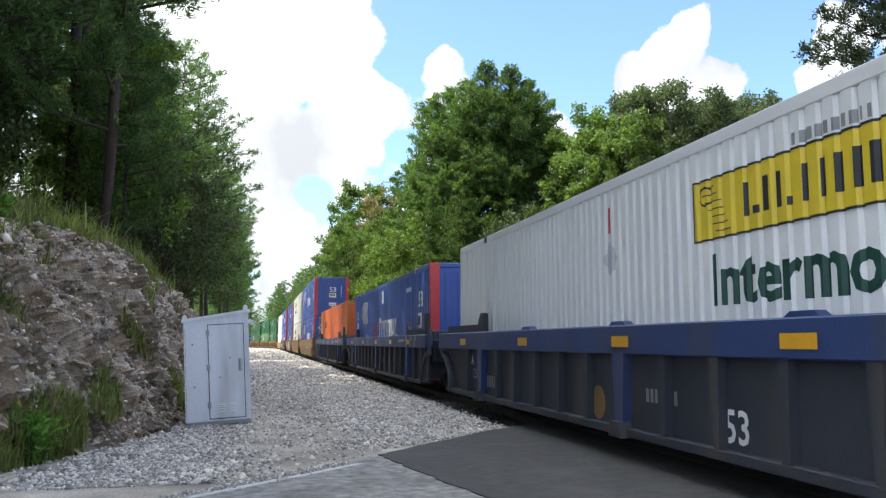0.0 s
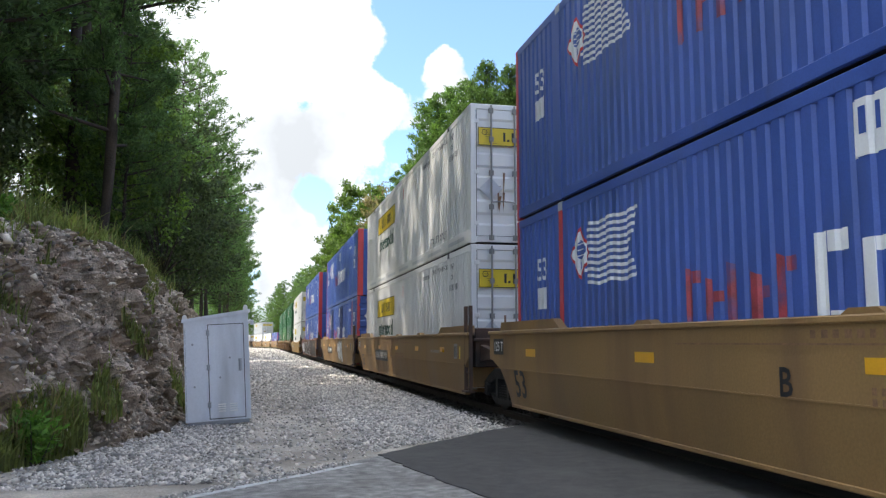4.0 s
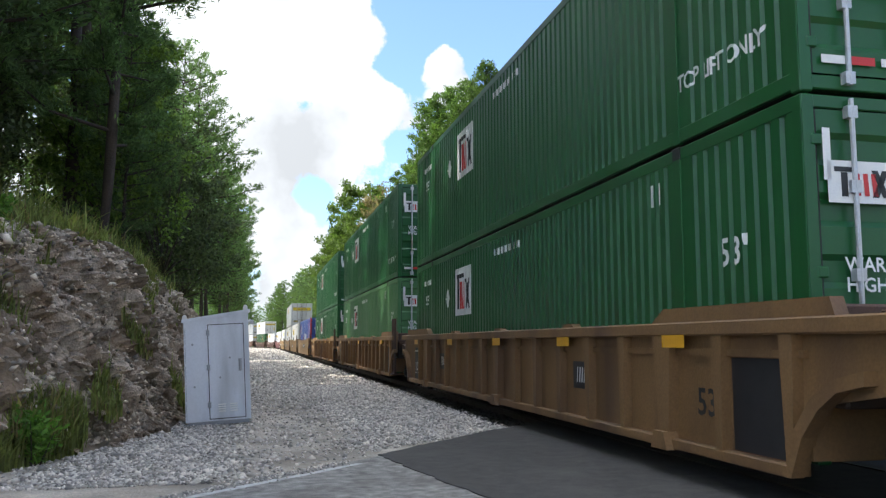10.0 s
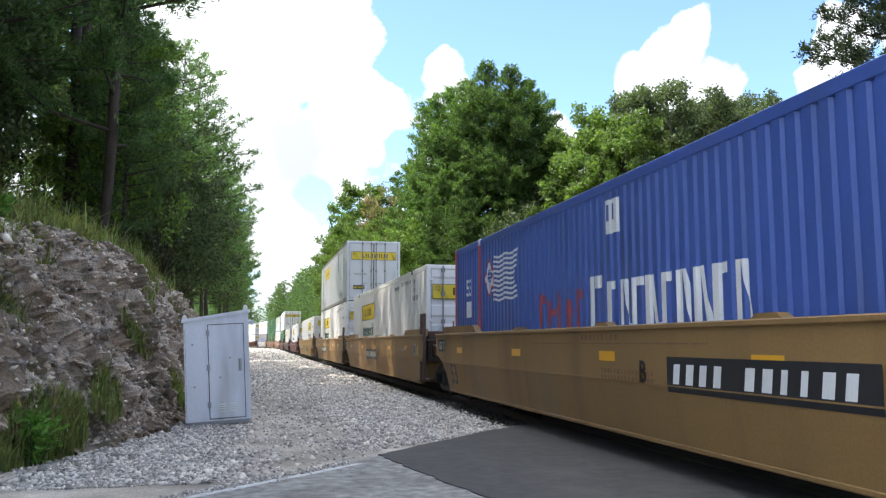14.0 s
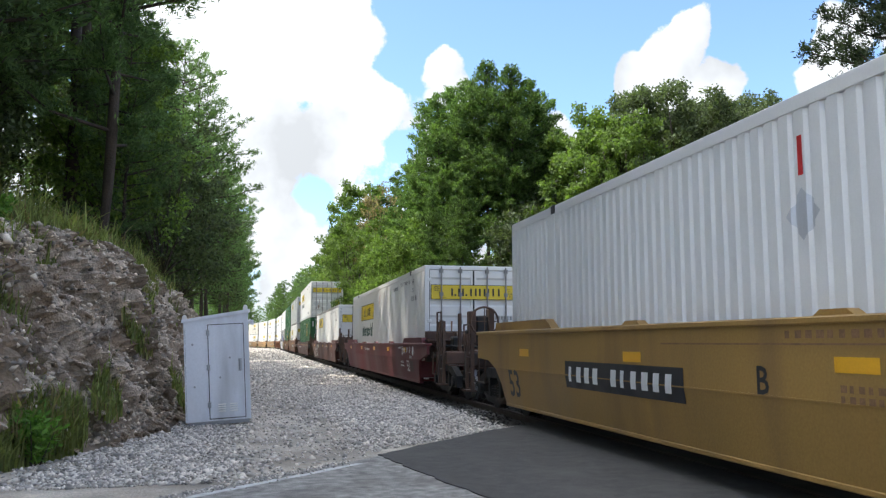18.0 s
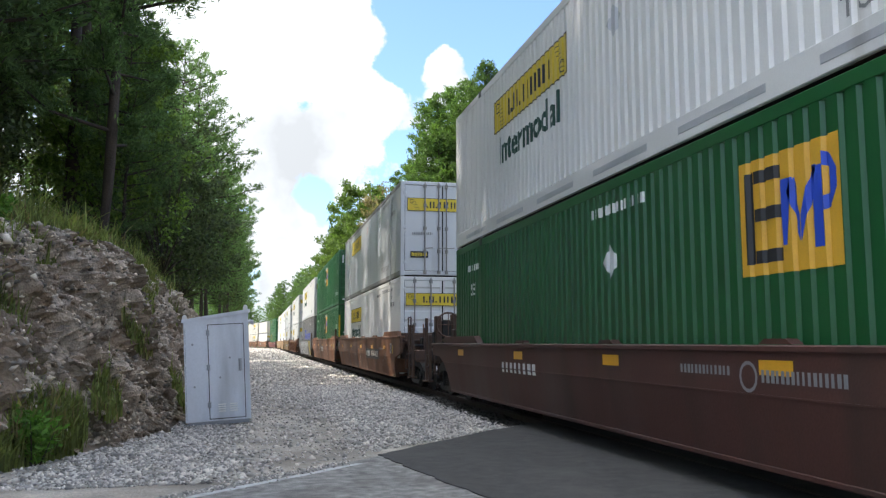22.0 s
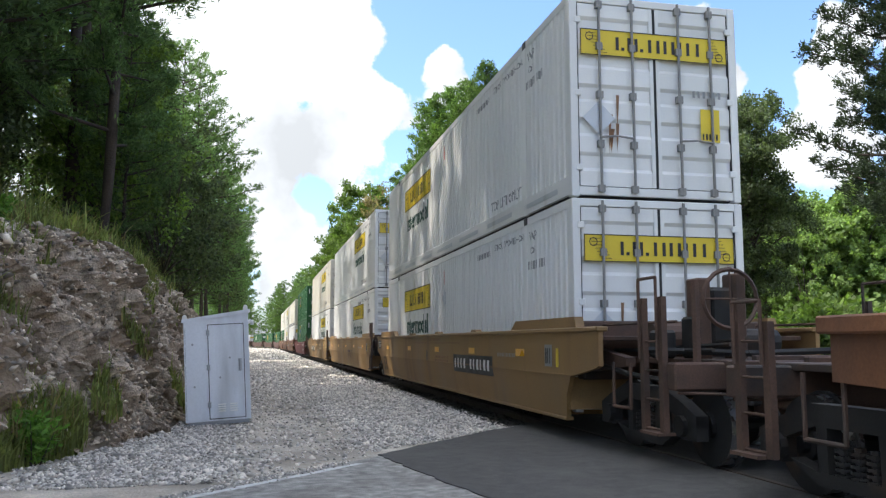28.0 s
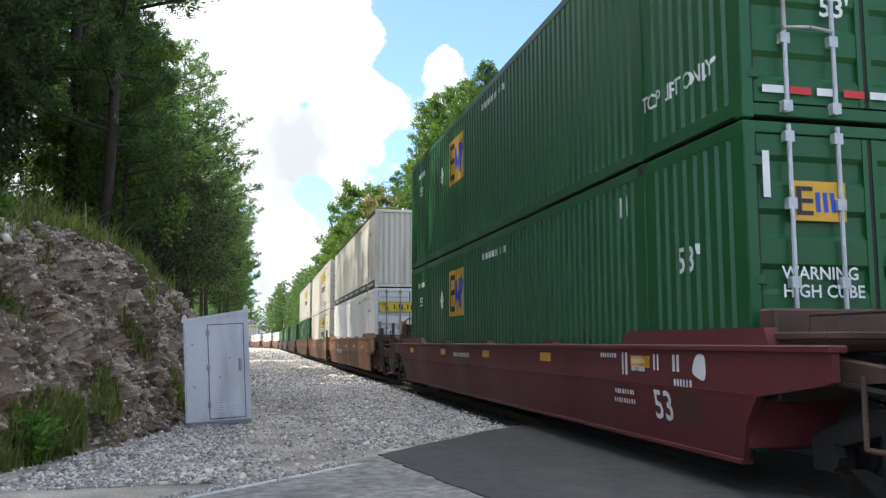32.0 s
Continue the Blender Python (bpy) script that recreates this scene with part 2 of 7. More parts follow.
M_ROCK = mat("weathered_rock", (0.58, 0.475, 0.37), 0.9, var=0.5, scale=6, fine=42, bump=0.06, grime=(0.24, 0.165, 0.105), grime_amt=0.62, grime_scale=1.7, objvar=0.35)
M_SHARD = mat("rock_flakes", (0.46, 0.39, 0.31), 0.9, var=0.25, scale=5, fine=60, island=0.8)
M_GRASSG = mat("rough_grass_ground", (0.085, 0.10, 0.035), 0.95, var=0.35, scale=0.8, fine=20, bump=0.06, grime=(0.13, 0.10, 0.055), grime_amt=0.4, grime_scale=0.6)
M_GRASS = mat("grass_blades", (0.20, 0.225, 0.08), 0.7, var=0.2, scale=0.7, island=0.45, spec=0.25, thin=0.4)
M_DRY = mat("dry_grass", (0.26, 0.21, 0.11), 0.8, var=0.2, scale=0.7, island=0.4, spec=0.2, thin=0.4)
M_WEED = mat("bright_weed_leaves", (0.13, 0.25, 0.045), 0.6, var=0.15, scale=2, island=0.4, spec=0.3, thin=0.4)
M_BARK = mat("pine_bark", (0.055, 0.041, 0.032), 0.95, var=0.3, scale=2, fine=20, bump=0.04)
M_PINE = mat("pine_needles", (0.100, 0.158, 0.072), 0.65, var=0.2, scale=0.5, island=0.5, spec=0.25, objvar=0.15, thin=0.5)
# pine needles darkened: the shade of a backlit crown is put into the colour
M_PINE3 = mat("backlit_pine_needles", (0.030, 0.043, 0.025), 0.65, var=0.2, scale=0.5, island=0.5, spec=0.2, thin=0.35)
M_PINE2 = mat("sunny_pine_needles", (0.095, 0.155, 0.045), 0.65, var=0.25, scale=0.5, island=0.5, spec=0.25, objvar=0.3, thin=0.38)
M_LEAF = mat("oak_leaves", (0.072, 0.095, 0.045), 0.6, var=0.2, scale=0.5, island=0.5, spec=0.3, objvar=0.15, thin=0.4)
M_LEAF2 = mat("light_green_leaves", (0.105, 0.16, 0.036), 0.6, var=0.2, scale=0.5, island=0.45, spec=0.3, objvar=0.15, thin=0.4)
# lighter leaves for far trees: distance haze and sunlight put into the colour
M_LEAF3 = mat("hazy_sunlit_leaves", (0.16, 0.23, 0.075), 0.6, var=0.2, scale=0.5, island=0.45, spec=0.3, objvar=0.15, thin=0.45)
M_FAWN = mat("fawn_leaves", (0.20, 0.16, 0.085), 0.7, var=0.2, scale=0.5, island=0.4, thin=0.4)
M_RUSTLEAF = mat("reddish_brown_shrub_leaves", (0.16, 0.065, 0.035), 0.7, var=0.2, scale=0.5, island=0.4, thin=0.4)


# ---- mesh helpers ----
def part(name, bm, material, parent=None, label="", smooth=False):
    me = bpy.data.meshes.new(name)
    bm.to_mesh(me)
    bm.free()
    me.materials.append(material)
    if smooth:
        me.polygons.foreach_set("use_smooth", [True] * len(me.polygons))
    ob = new(name, me)
    ob.parent = parent
    if name in ("number_stencil", "plate_stencil", "mark_stencil", "notice_stencil", "logo_stencil", "name_stencil", "panel_print", "wave_logo", "stencil_strip", "graffiti_scrawl", "rust_stain"):
        tagged(ob, kind="stuff")
    return tagged(ob, label=label)


def empty(name, label, category, group=""):
    ob = new(name)
    ob.empty_display_size = 0.2
    return tagged(ob, label=label, category=category, group=group)


def box(bm, x0, x1, y0, y1, z0, z1, bev=0.0):
    vs = [bm.verts.new(p) for p in ((x0, y0, z0), (x1, y0, z0), (x1, y1, z0), (x0, y1, z0), (x0, y0, z1), (x1, y0, z1), (x1, y1, z1), (x0, y1, z1))]
    fs = [bm.faces.new([vs[i] for i in f]) for f in ((3, 2, 1, 0), (4, 5, 6, 7), (0, 1, 5, 4), (1, 2, 6, 5), (2, 3, 7, 6), (3, 0, 4, 7))]
    if bev:
        es = {e for f in fs for e in f.edges}
        bmesh.ops.bevel(bm, geom=list(es), offset=bev, segments=1, affect="EDGES")
    return bm


def cube(x0, x1, y0, y1, z0, z1, bev=0.0):
    return box(bmesh.new(), x0, x1, y0, y1, z0, z1, bev)


def tube(bm, a, b, r, seg=8, r2=None):
    a, b = Vector(a), Vector(b)
    q = (b - a).to_track_quat("Z", "Y")
    r2 = r if r2 is None else r2
    rings = []
    for p, rad in ((a, r), (b, r2)):
        rings.append([bm.verts.new(p + q @ Vector((rad * math.cos(2 * math.pi * i / seg), rad * math.sin(2 * math.pi * i / seg), 0))) for i in range(seg)])
    for i in range(seg):
        j = (i + 1) % seg
        bm.faces.new((rings[0][i], rings[0][j], rings[1][j], rings[1][i]))
    bm.faces.new(rings[0][::-1])
    bm.faces.new(rings[1])
    return bm


def sweep(bm, pts, radii, seg=8):
    """One tapering limb through several points."""
    rings = []
    for i, p in enumerate(pts):
        d = (Vector(pts[min(i + 1, len(pts) - 1)]) - Vector(pts[max(i - 1, 0)])).normalized()
        q = d.to_track_quat("Z", "Y")
        rings.append([bm.verts.new(Vector(p) + q @ Vector((radii[i] * math.cos(2 * math.pi * k / seg), radii[i] * math.sin(2 * math.pi * k / seg), 0))) for k in range(seg)])
    for a, b in zip(rings, rings[1:]):
        for k in range(seg):
            j = (k + 1) % seg
            bm.faces.new((a[k], a[j], b[j], b[k]))
    return bm


def rod(points, r, seg=6):
    bm = bmesh.new()
    for a, b in zip(points, points[1:]):
        tube(bm, a, b, r, seg)
    return bm


def prism_x(bm, poly, x0, x1):
    """A (y, z) outline pulled from x0 to x1."""
    a = [bm.verts.new((x0, y, z)) for y, z in poly]
    b = [bm.verts.new((x1, y, z)) for y, z in poly]
    n = len(poly)
    bm.faces.new(a)
    bm.faces.new(b[::-1])
    for i in range(n):
        j = (i + 1) % n
        bm.faces.new((a[j], a[i], b[i], b[j]))
    bmesh.ops.recalc_face_normals(bm, faces=bm.faces[:])
    return bm


def prism_y(bm, poly, y0, y1):
    a = [bm.verts.new((x, y0, z)) for x, z in poly]
    b = [bm.verts.new((x, y1, z)) for x, z in poly]
    n = len(poly)
    bm.faces.new(a)
    bm.faces.new(b[::-1])
    for i in range(n):
        j = (i + 1) % n
        bm.faces.new((a[j], a[i], b[i], b[j]))
    bmesh.ops.recalc_face_normals(bm, faces=bm.faces[:])
    return bm


def sheet_mesh(name, verts, faces, material, parent=None, label="", smooth=False):
    me = bpy.data.meshes.new(name)
    me.from_pydata(verts, [], faces)
    me.materials.append(material)
    if smooth:
        me.polygons.foreach_set("use_smooth", [True] * len(me.polygons))
    ob = new(name, me)
    ob.parent = parent
    return tagged(ob, label=label)


def quads_mesh(name, arr):
    """A mesh of loose faces from an array (faces, corners, 3)."""
    n, k = arr.shape[:2]
    me = bpy.data.meshes.new(name)
    me.vertices.add(n * k)
    me.vertices.foreach_set("co", arr.reshape(-1).astype(np.float32))
    me.loops.add(n * k)
    me.loops.foreach_set("vertex_index", np.arange(n * k, dtype=np.int32))
    me.polygons.add(n)
    me.polygons.foreach_set("loop_start", np.arange(0, n * k, k, dtype=np.int32))
    me.update(calc_edges=True)
    return me


TEXTS = {}


def lettering(text, height, track=1.0, bold=0.0):
    """Flat outlines of words with capitals of that height, as (corners, faces), from the origin to the right."""
    key = (text, height, track, bold)
    if key in TEXTS:
        return TEXTS[key]
    cu = bpy.data.curves.new("words", "FONT")
    cu.body, cu.size, cu.space_character, cu.resolution_u = text, height / 0.69, track, 2
    cu.offset = height * (0.022 + bold)
    ob = new("words", cu)
    dg = bpy.context.evaluated_depsgraph_get()
    me = bpy.data.meshes.new_from_object(ob.evaluated_get(dg))
    res = ([tuple(v.co) for v in me.vertices], [tuple(p.vertices) for p in me.polygons])
    bpy.data.objects.remove(ob)
    bpy.data.meshes.remove(me)
    bpy.data.curves.remove(cu)
    TEXTS[key] = res
    return res


def flat(bm, outline):
    """Adds a plain flat outline in (u, v)."""
    bm.faces.new([bm.verts.new((u, v, 0)) for u, v in outline])
    return bm


def rect(bm, u0, v0, u1, v1):
    return flat(bm, ((u0, v0), (u1, v0), (u1, v1), (u0, v1)))


def words(bm, text, u, v, height, track=1.0, bold=0.0):
    vs, fs = lettering(text, height, track, bold)
    made = [bm.verts.new((x + u, y + v, 0)) for x, y, _ in vs]
    for f in fs:
        bm.faces.new([made[i] for i in f])
    return bm


def blocks(bm, u0, v0, u1, v1, n, seed=1, slant=0.0):
    """Plain bars the size of n characters."""
    rnd = random.Random(seed)
    w = (u1 - u0) / n
    for i in range(n):
        a = u0 + i * w + 0.06 * w
        b = a + w * rnd.uniform(0.42, 0.72)
        flat(bm, ((a, v0), (b, v0), (b + slant, v1), (a + slant, v1)))
    return bm


# ---- containers: 16.15 x 2.59 x 2.90 m, origin under the middle; the side seen is at -x and the leading end at -y ----
CL, CW, CH = 16.15, 2.59, 2.896
HL, HW = CL / 2, CW / 2
PROF_P = 0.20


def side_profile(kind):
    """Breaks along the side from the rear corner (u = 0): distance and depth below the rails."""
    if kind == "plate":
        return [(0.0, 0.012), (CL, 0.012)]
    out = [(0.0, 0.004)]
    posts = (2.0, CL - 2.0)
    u = 0.14
    while u < CL - 0.25:
        if any(abs(u + PROF_P / 2 - p) < 0.2 for p in posts):
            out += [(u, 0.006), (u + PROF_P, 0.006)]
        else:
            out += [(u, 0.006), (u + 0.115, 0.006), (u + 0.140, 0.038), (u + 0.178, 0.038)]
        u += PROF_P
    return out + [(u, 0.006), (CL, 0.004)]


def depth_at(prof, u):
    for (a, da), (b, db) in zip(prof, prof[1:]):
        if a <= u <= b:
            return da + (db - da) * (u - a) / max(1e-6, b - a)
    return prof[-1][1]


def on_side(bm, prof, lift=0.004, x=-HW):
    """Lays a flat (u, v) pattern on the near side, into its folds."""
    lo, hi = min(v.co.x for v in bm.verts), max(v.co.x for v in bm.verts)
    for u, _ in prof:
        if lo + 1e-4 < u < hi - 1e-4:
            bmesh.ops.bisect_plane(bm, geom=bm.verts[:] + bm.edges[:] + bm.faces[:], dist=1e-5, plane_co=(u, 0, 0), plane_no=(1, 0, 0))
    for v in bm.verts:
        u, z = v.co.x, v.co.y
        v.co = (x + depth_at(prof, u) - lift, HL - u, z)
    return bm


def on_end(bm, lift=0.006):
    """Lays a flat (u, v) pattern on the leading end; u from its left corner."""
    for v in bm.verts:
        v.co = (v.co.x - HW, -HL - lift, v.co.y)
    return bm


def folded(prof, x, z0, z1, flip=False):
    vs, fs = [], []
    for u, d in prof:
        px = x + d if not flip else x - d
        vs += [(px, HL - u, z0), (px, HL - u, z1)]
    for i in range(len(prof) - 1):
        a = 2 * i
        fs.append((a, a + 2, a + 3, a + 1) if not flip else (a, a + 1, a + 3, a + 2))
    return vs, fs


def door_leaf(x0, x1, z0, z1, y, bands, depth=0.03):
    """A door leaf with level folds pressed into it."""
    zs = [(z0, 0)]
    h = (z1 - z0) / (bands + 0.35)
    for i in range(bands):
        b = z0 + h * (i + 0.42)
        zs += [(b, 0), (b + 0.05, depth), (b + h * 0.45, depth), (b + h * 0.45 + 0.05, 0)]
    zs.append((z1, 0))
    bm = bmesh.new()
    rows = [(bm.verts.new((x0, y + d, z)), bm.verts.new((x1, y + d, z))) for z, d in zs]
    for a, b in zip(rows, rows[1:]):
        bm.faces.new((a[0], a[1], b[1], b[0]))
    return bm


def container(kind, label, paint, side="folded", end="doors", post=None, rail=None, sign=None, seed=1):
    """A 53-foot box with the marks of its kind; sign: distance of the name panel from the rear corner."""
    rnd = random.Random(seed)
    c = empty("shipping_container", label, "container", "containers on the train")
    prof = side_profile(side)
    post, rail = post or paint, rail or paint
    ZB, ZT = 0.30 if kind in ("white", "cream") else 0.17, CH - 0.12
    vs, fs = folded(prof, -HW, ZB, ZT)
    sheet_mesh("side_panel", vs, fs, paint, c)
    vs, fs = folded(prof, HW, ZB, ZT, True)
    sheet_mesh("side_panel", vs, fs, paint, c)
    part("roof", cube(-HW + 0.02, HW - 0.02, -HL + 0.03, HL - 0.03, CH - 0.05, CH - 0.015), paint, c)
    part("underframe", cube(-HW + 0.05, HW - 0.05, -HL + 0.05, HL - 0.05, 0.03, 0.16), M_UNDER, c)
    for x in (-HW, HW - 0.07):
        part("top_rail", cube(x, x + 0.07, -HL + 0.1, HL - 0.1, CH - 0.128, CH, 0.008), rail, c)
        part("bottom_rail", cube(x, x + 0.06, -HL + 0.1, HL - 0.1, 0.035, ZB + 0.005, 0.008), rail, c)
    wide = 0.24 if end == "numbered" else 0.12
    for y0, y1 in ((-HL, -HL + 0.13), (HL - 0.13, HL)):
        for x0, x1 in ((-HW, -HW + wide), (HW - wide, HW)):
            part("corner_post", cube(x0, x1, y0, y1, 0.0, CH, 0.012), post, c)
    for y in (-HL + 2.0, HL - 2.0):
        for x0, x1 in ((-HW - 0.004, -HW + 0.05),):
            part("stacking_post", cube(x0, x1, y - 0.07, y + 0.07, 0.02, CH - 0.02, 0.006), post if end != "numbered" else paint, c)
            part("corner_casting", cube(x0 - 0.004 if x0 < 0 else x0, x1 if x0 < 0 else x1 + 0.004, y - 0.085, y + 0.085, CH - 0.12, CH + 0.012, 0.01), M_BLACK if kind != "blue" else M_ROD, c)
    part("end_panel", cube(-HW + 0.1, HW - 0.1, HL - 0.05, HL - 0.02, 0.1, CH - 0.08), paint, c)
    part("sill", cube(-HW + 0.1, HW - 0.1, -HL + 0.02, -HL + 0.12, 0.03, 0.15, 0.01), post if kind != "blue" else paint, c)
    part("header", cube(-HW + 0.1, HW - 0.1, -HL + 0.01, -HL + 0.12, CH - 0.11, CH, 0.01), post if kind != "blue" else paint, c)
    lo, hi = 0.16, CH - 0.12
    if end in ("doors", "plain"):
        bands = 5 if end == "doors" else 0
        for x0, x1 in ((-HW + 0.125, -0.022), (0.022, HW - 0.125)):
            part("door", door_leaf(x0, x1, lo, hi, -HL + 0.02, bands) if bands else cube(x0, x1, -HL + 0.02, -HL + 0.06, lo, hi, 0.008), paint, c)
        for x0, x1 in ((-0.075, -0.023), (0.023, 0.075)):
            part("door_edge", cube(x0, x1, -HL + 0.012, -HL + 0.06, lo, hi), paint, c)
        part("door_seal", cube(-0.021, 0.021, -HL + 0.022, -HL + 0.06, lo, hi), M_RUBBER, c)
        for x in (-HW + 0.122, HW - 0.122):
            part("door_seal", cube(x - 0.012, x + 0.012, -HL + 0.014, -HL + 0.06, lo, hi), M_RUBBER, c)
            for k in range(3):
                z = lo + 0.25 + k * (hi - lo - 0.5) / 2
                part("hinge", cube(x - 0.05, x + 0.05, -HL - 0.012, -HL + 0.03, z - 0.045, z + 0.045, 0.01), paint if end == "doors" else M_ROD, c)
        for x in (-0.86, -0.36, 0.36, 0.86) if end == "doors" else (-0.55, -0.12, 0.12, 0.55):
            bm = rod([(x, -HL - 0.028, 0.06), (x, -HL - 0.028, CH - 0.03)], 0.021, 8)
            for z in (0.12, 0.75, 1.45, 2.15, CH - 0.14):
                box(bm, x - 0.045, x + 0.045, -HL - 0.045, -HL + 0.025, z - 0.05, z + 0.05)
            r = part("lock_rod", bm, M_ROD if kind not in ("white", "plate") else M_GREYC, c, "steel lock rod")
            part("handle", rod([(x - 0.02, -HL - 0.05, 0.84), (x - 0.24 if x in (-0.36, 0.86) else x + 0.24, -HL - 0.055, 0.86)], 0.016, 6), M_ROD if kind not in ("white", "plate") else M_GREYC, r)
    elif end == "ribs":
        part("end_panel", door_leaf(-HW + 0.12, HW - 0.12, lo, hi, -HL + 0.02, 8, 0.045), paint, c)
    elif end == "uprights":
        pr = [(-HW + 0.12 + i * 0.2 + o, d) for i in range(11) for o, d in ((0.02, 0), (0.08, 0), (0.11, 0.045), (0.17, 0.045))]
        vs, fs = [], []
        for u, d in pr:
            vs += [(u, -HL + 0.02 + d, lo), (u, -HL + 0.02 + d, hi)]
        fs = [(2 * i, 2 * i + 2, 2 * i + 3, 2 * i + 1) for i in range(len(pr) - 1)]
        sheet_mesh("end_panel", vs, fs, paint, c)
    else:
        part("end_panel", cube(-HW + wide, HW - wide, -HL + 0.015, -HL + 0.07, lo, hi, 0.01), paint, c)
        for k in range(6):
            x = -HW + wide + 0.17 + k * 0.33
            part("pressed_rib", cube(x - 0.05, x + 0.05, -HL + 0.004, -HL + 0.03, lo + 0.1, hi - 0.1, 0.01), paint, c)

    def side_mark(name, bm, m, lift=0.004, label=""):
        return part(name, on_side(bm, prof, lift), m, c, label)

    def end_mark(name, bm, m, lift=0.008, label=""):
        return part(name, on_end(bm, lift), m, c, label)

    def diamond(u, v, r, face, m=None):
        face("placard", flat(bmesh.new(), ((u, v - r), (u + r, v), (u, v + r), (u - r, v))), m or M_ALU)

    def scroll_sign(u, v, w, h, face):
        """A yellow name panel with its dark border, scroll ends and a row of plain bars."""
        s = face("name_panel", rect(bmesh.new(), u, v, u + w, v + h), M_YELLOW, 0.005, "yellow panel with black bars and scroll ends")
        b = bmesh.new()
        t = h * 0.035
        for q in ((u, v, u + w, v + t), (u, v + h - t, u + w, v + h), (u, v, u + t, v + h), (u + w - t, v, u + w, v + h)):
            rect(b, *q)
        for k in range(7):
            z = v + h * (0.12 + 0.12 * k)
            a0 = u + w * (0.035 + 0.012 * (6 - k))
            rect(b, a0, z, a0 + w * 0.07, z + h * 0.018)
            a1 = u + w * (0.885 + 0.010 * (6 - k))
            rect(b, a1 - w * 0.02, z, a1 + w * 0.03, z + h * 0.018)
        for cx in (u + w * 0.06, u + w * 0.945):
            for k in range(8):
                p0, p1 = 2 * math.pi * k / 8, 2 * math.pi * (k + 1) / 8
                rx, ry = w * 0.028, h * 0.17
                cy = v + h * (0.72 if cx < u + w / 2 else 0.27)
                flat(b, ((cx + rx * math.cos(p0), cy + ry * math.sin(p0)), (cx + rx * math.cos(p1), cy + ry * math.sin(p1)),
                         (cx + 0.8 * rx * math.cos(p1), cy + 0.8 * ry * math.sin(p1)), (cx + 0.8 * rx * math.cos(p0), cy + 0.8 * ry * math.sin(p0))))
        # the name as upright bars and two points
        z0, z1, bar = v + h * 0.25, v + h * 0.75, w * 0.021
        for f in (0.235, 0.315, 0.362, 0.455, 0.512, 0.560, 0.615, 0.662, 0.718, 0.785):
            rect(b, u + w * f, z0, u + w * f + bar, z1)
        for f in (0.272, 0.40):
            rect(b, u + w * f, z0, u + w * f + bar, z0 + h * 0.12)
        part("panel_print", on_side(b, prof, 0.009) if face is side_mark else on_end(b, 0.013), M_BLACK, s, "black print on the panel")

    if kind in ("white", "plate", "cream"):
        if sign is not None:
            sw, sh = (3.65, 0.60) if kind != "plate" else (3.3, 0.62)
            sv = 1.88 if kind == "plate" or sign > 8 else 1.78
            scroll_sign(sign, sv, sw, sh, side_mark)
            if kind != "plate":
                side_mark("lettering", words(bmesh.new(), "Intermodal", sign + 0.24, sv - 0.60, 0.46, 1.04, 0.014), M_DGREEN, label="dark green lettering")
        if end == "doors":
            scroll_sign(0.16, 2.02 if kind == "white" else 1.9, CW - 0.32, 0.38, end_mark)
            diamond(0.42, 1.12, 0.24, end_mark)
            end_mark("notice", rect(bmesh.new(), 1.98, 0.86, 2.28, 1.34), M_YELLOW)
            end_mark("notice_stencil", blocks(bmesh.new(), 2.0, 0.89, 2.26, 0.98, 5, 3), M_BLACK, 0.012)
            end_mark("number_stencil", blocks(bmesh.new(), 1.86, 1.50, 2.34, 1.60, 6, 4), M_GLETTER)
        elif end == "plain":
            scroll_sign(0.2, 1.98, CW - 0.4, 0.40, end_mark)
            end_mark("number_stencil", blocks(bmesh.new(), 0.35, 1.25, 1.0, 1.33, 12, 5), M_GLETTER)
            end_mark("notice", rect(bmesh.new(), 0.3, 0.55, 0.85, 0.75), M_BLACK)
            end_mark("notice_stencil", blocks(bmesh.new(), 0.33, 0.60, 0.82, 0.70, 10, 6), M_YELLOW, 0.012)
        elif end == "ribs":
            scroll_sign(0.30, 2.20, 1.75, 0.36, end_mark)
            diamond(0.45, 0.72, 0.24, end_mark)
        if kind == "cream" and end == "ribs":
            for k in range(8):
                b = bmesh.new()
                for q in range(7):
                    a = 0.2 + 0.31 * q + rnd.uniform(-0.08, 0.08)
                    z = 0.34 + 0.31 * k + rnd.uniform(-0.02, 0.02)
                    flat(b, ((a, z), (a + rnd.uniform(0.12, 0.3), z), (a + rnd.uniform(0.1, 0.26), z + rnd.uniform(0.03, 0.09)), (a + 0.03, z + rnd.uniform(0.03, 0.1))))
                end_mark("rust_stain", b, M_STAIN, 0.004)
        if end == "doors":
            b = bmesh.new()
            for q in range(5):
                a, z = 0.62 + rnd.uniform(-0.06, 0.1), rnd.uniform(0.9, 1.6)
                flat(b, ((a, z - rnd.uniform(0.2, 0.6)), (a + 0.03, z - 0.15), (a + rnd.uniform(0.03, 0.07), z), (a - 0.01, z)))
            end_mark("rust_stain", b, M_GREYC if seed % 2 else M_STAIN, 0.004)
        side_mark("number_stencil", blocks(bmesh.new(), 11.15, 2.50, 12.1, 2.60, 10, 1), M_GLETTER)
        side_mark("lettering", words(bmesh.new(), "STACK TWO HIGH ONLY", 12.35, 2.56, 0.11), M_GLETTER)
        side_mark("lettering", words(bmesh.new(), "WP", 14.32, 2.50, 0.15), M_GLETTER)
        side_mark("lettering", words(bmesh.new(), "OF", 14.36, 2.30, 0.11), M_GLETTER)
        side_mark("number_stencil", blocks(bmesh.new(), 14.15, 2.06, 15.05, 2.19, 12, 2), M_GLETTER)
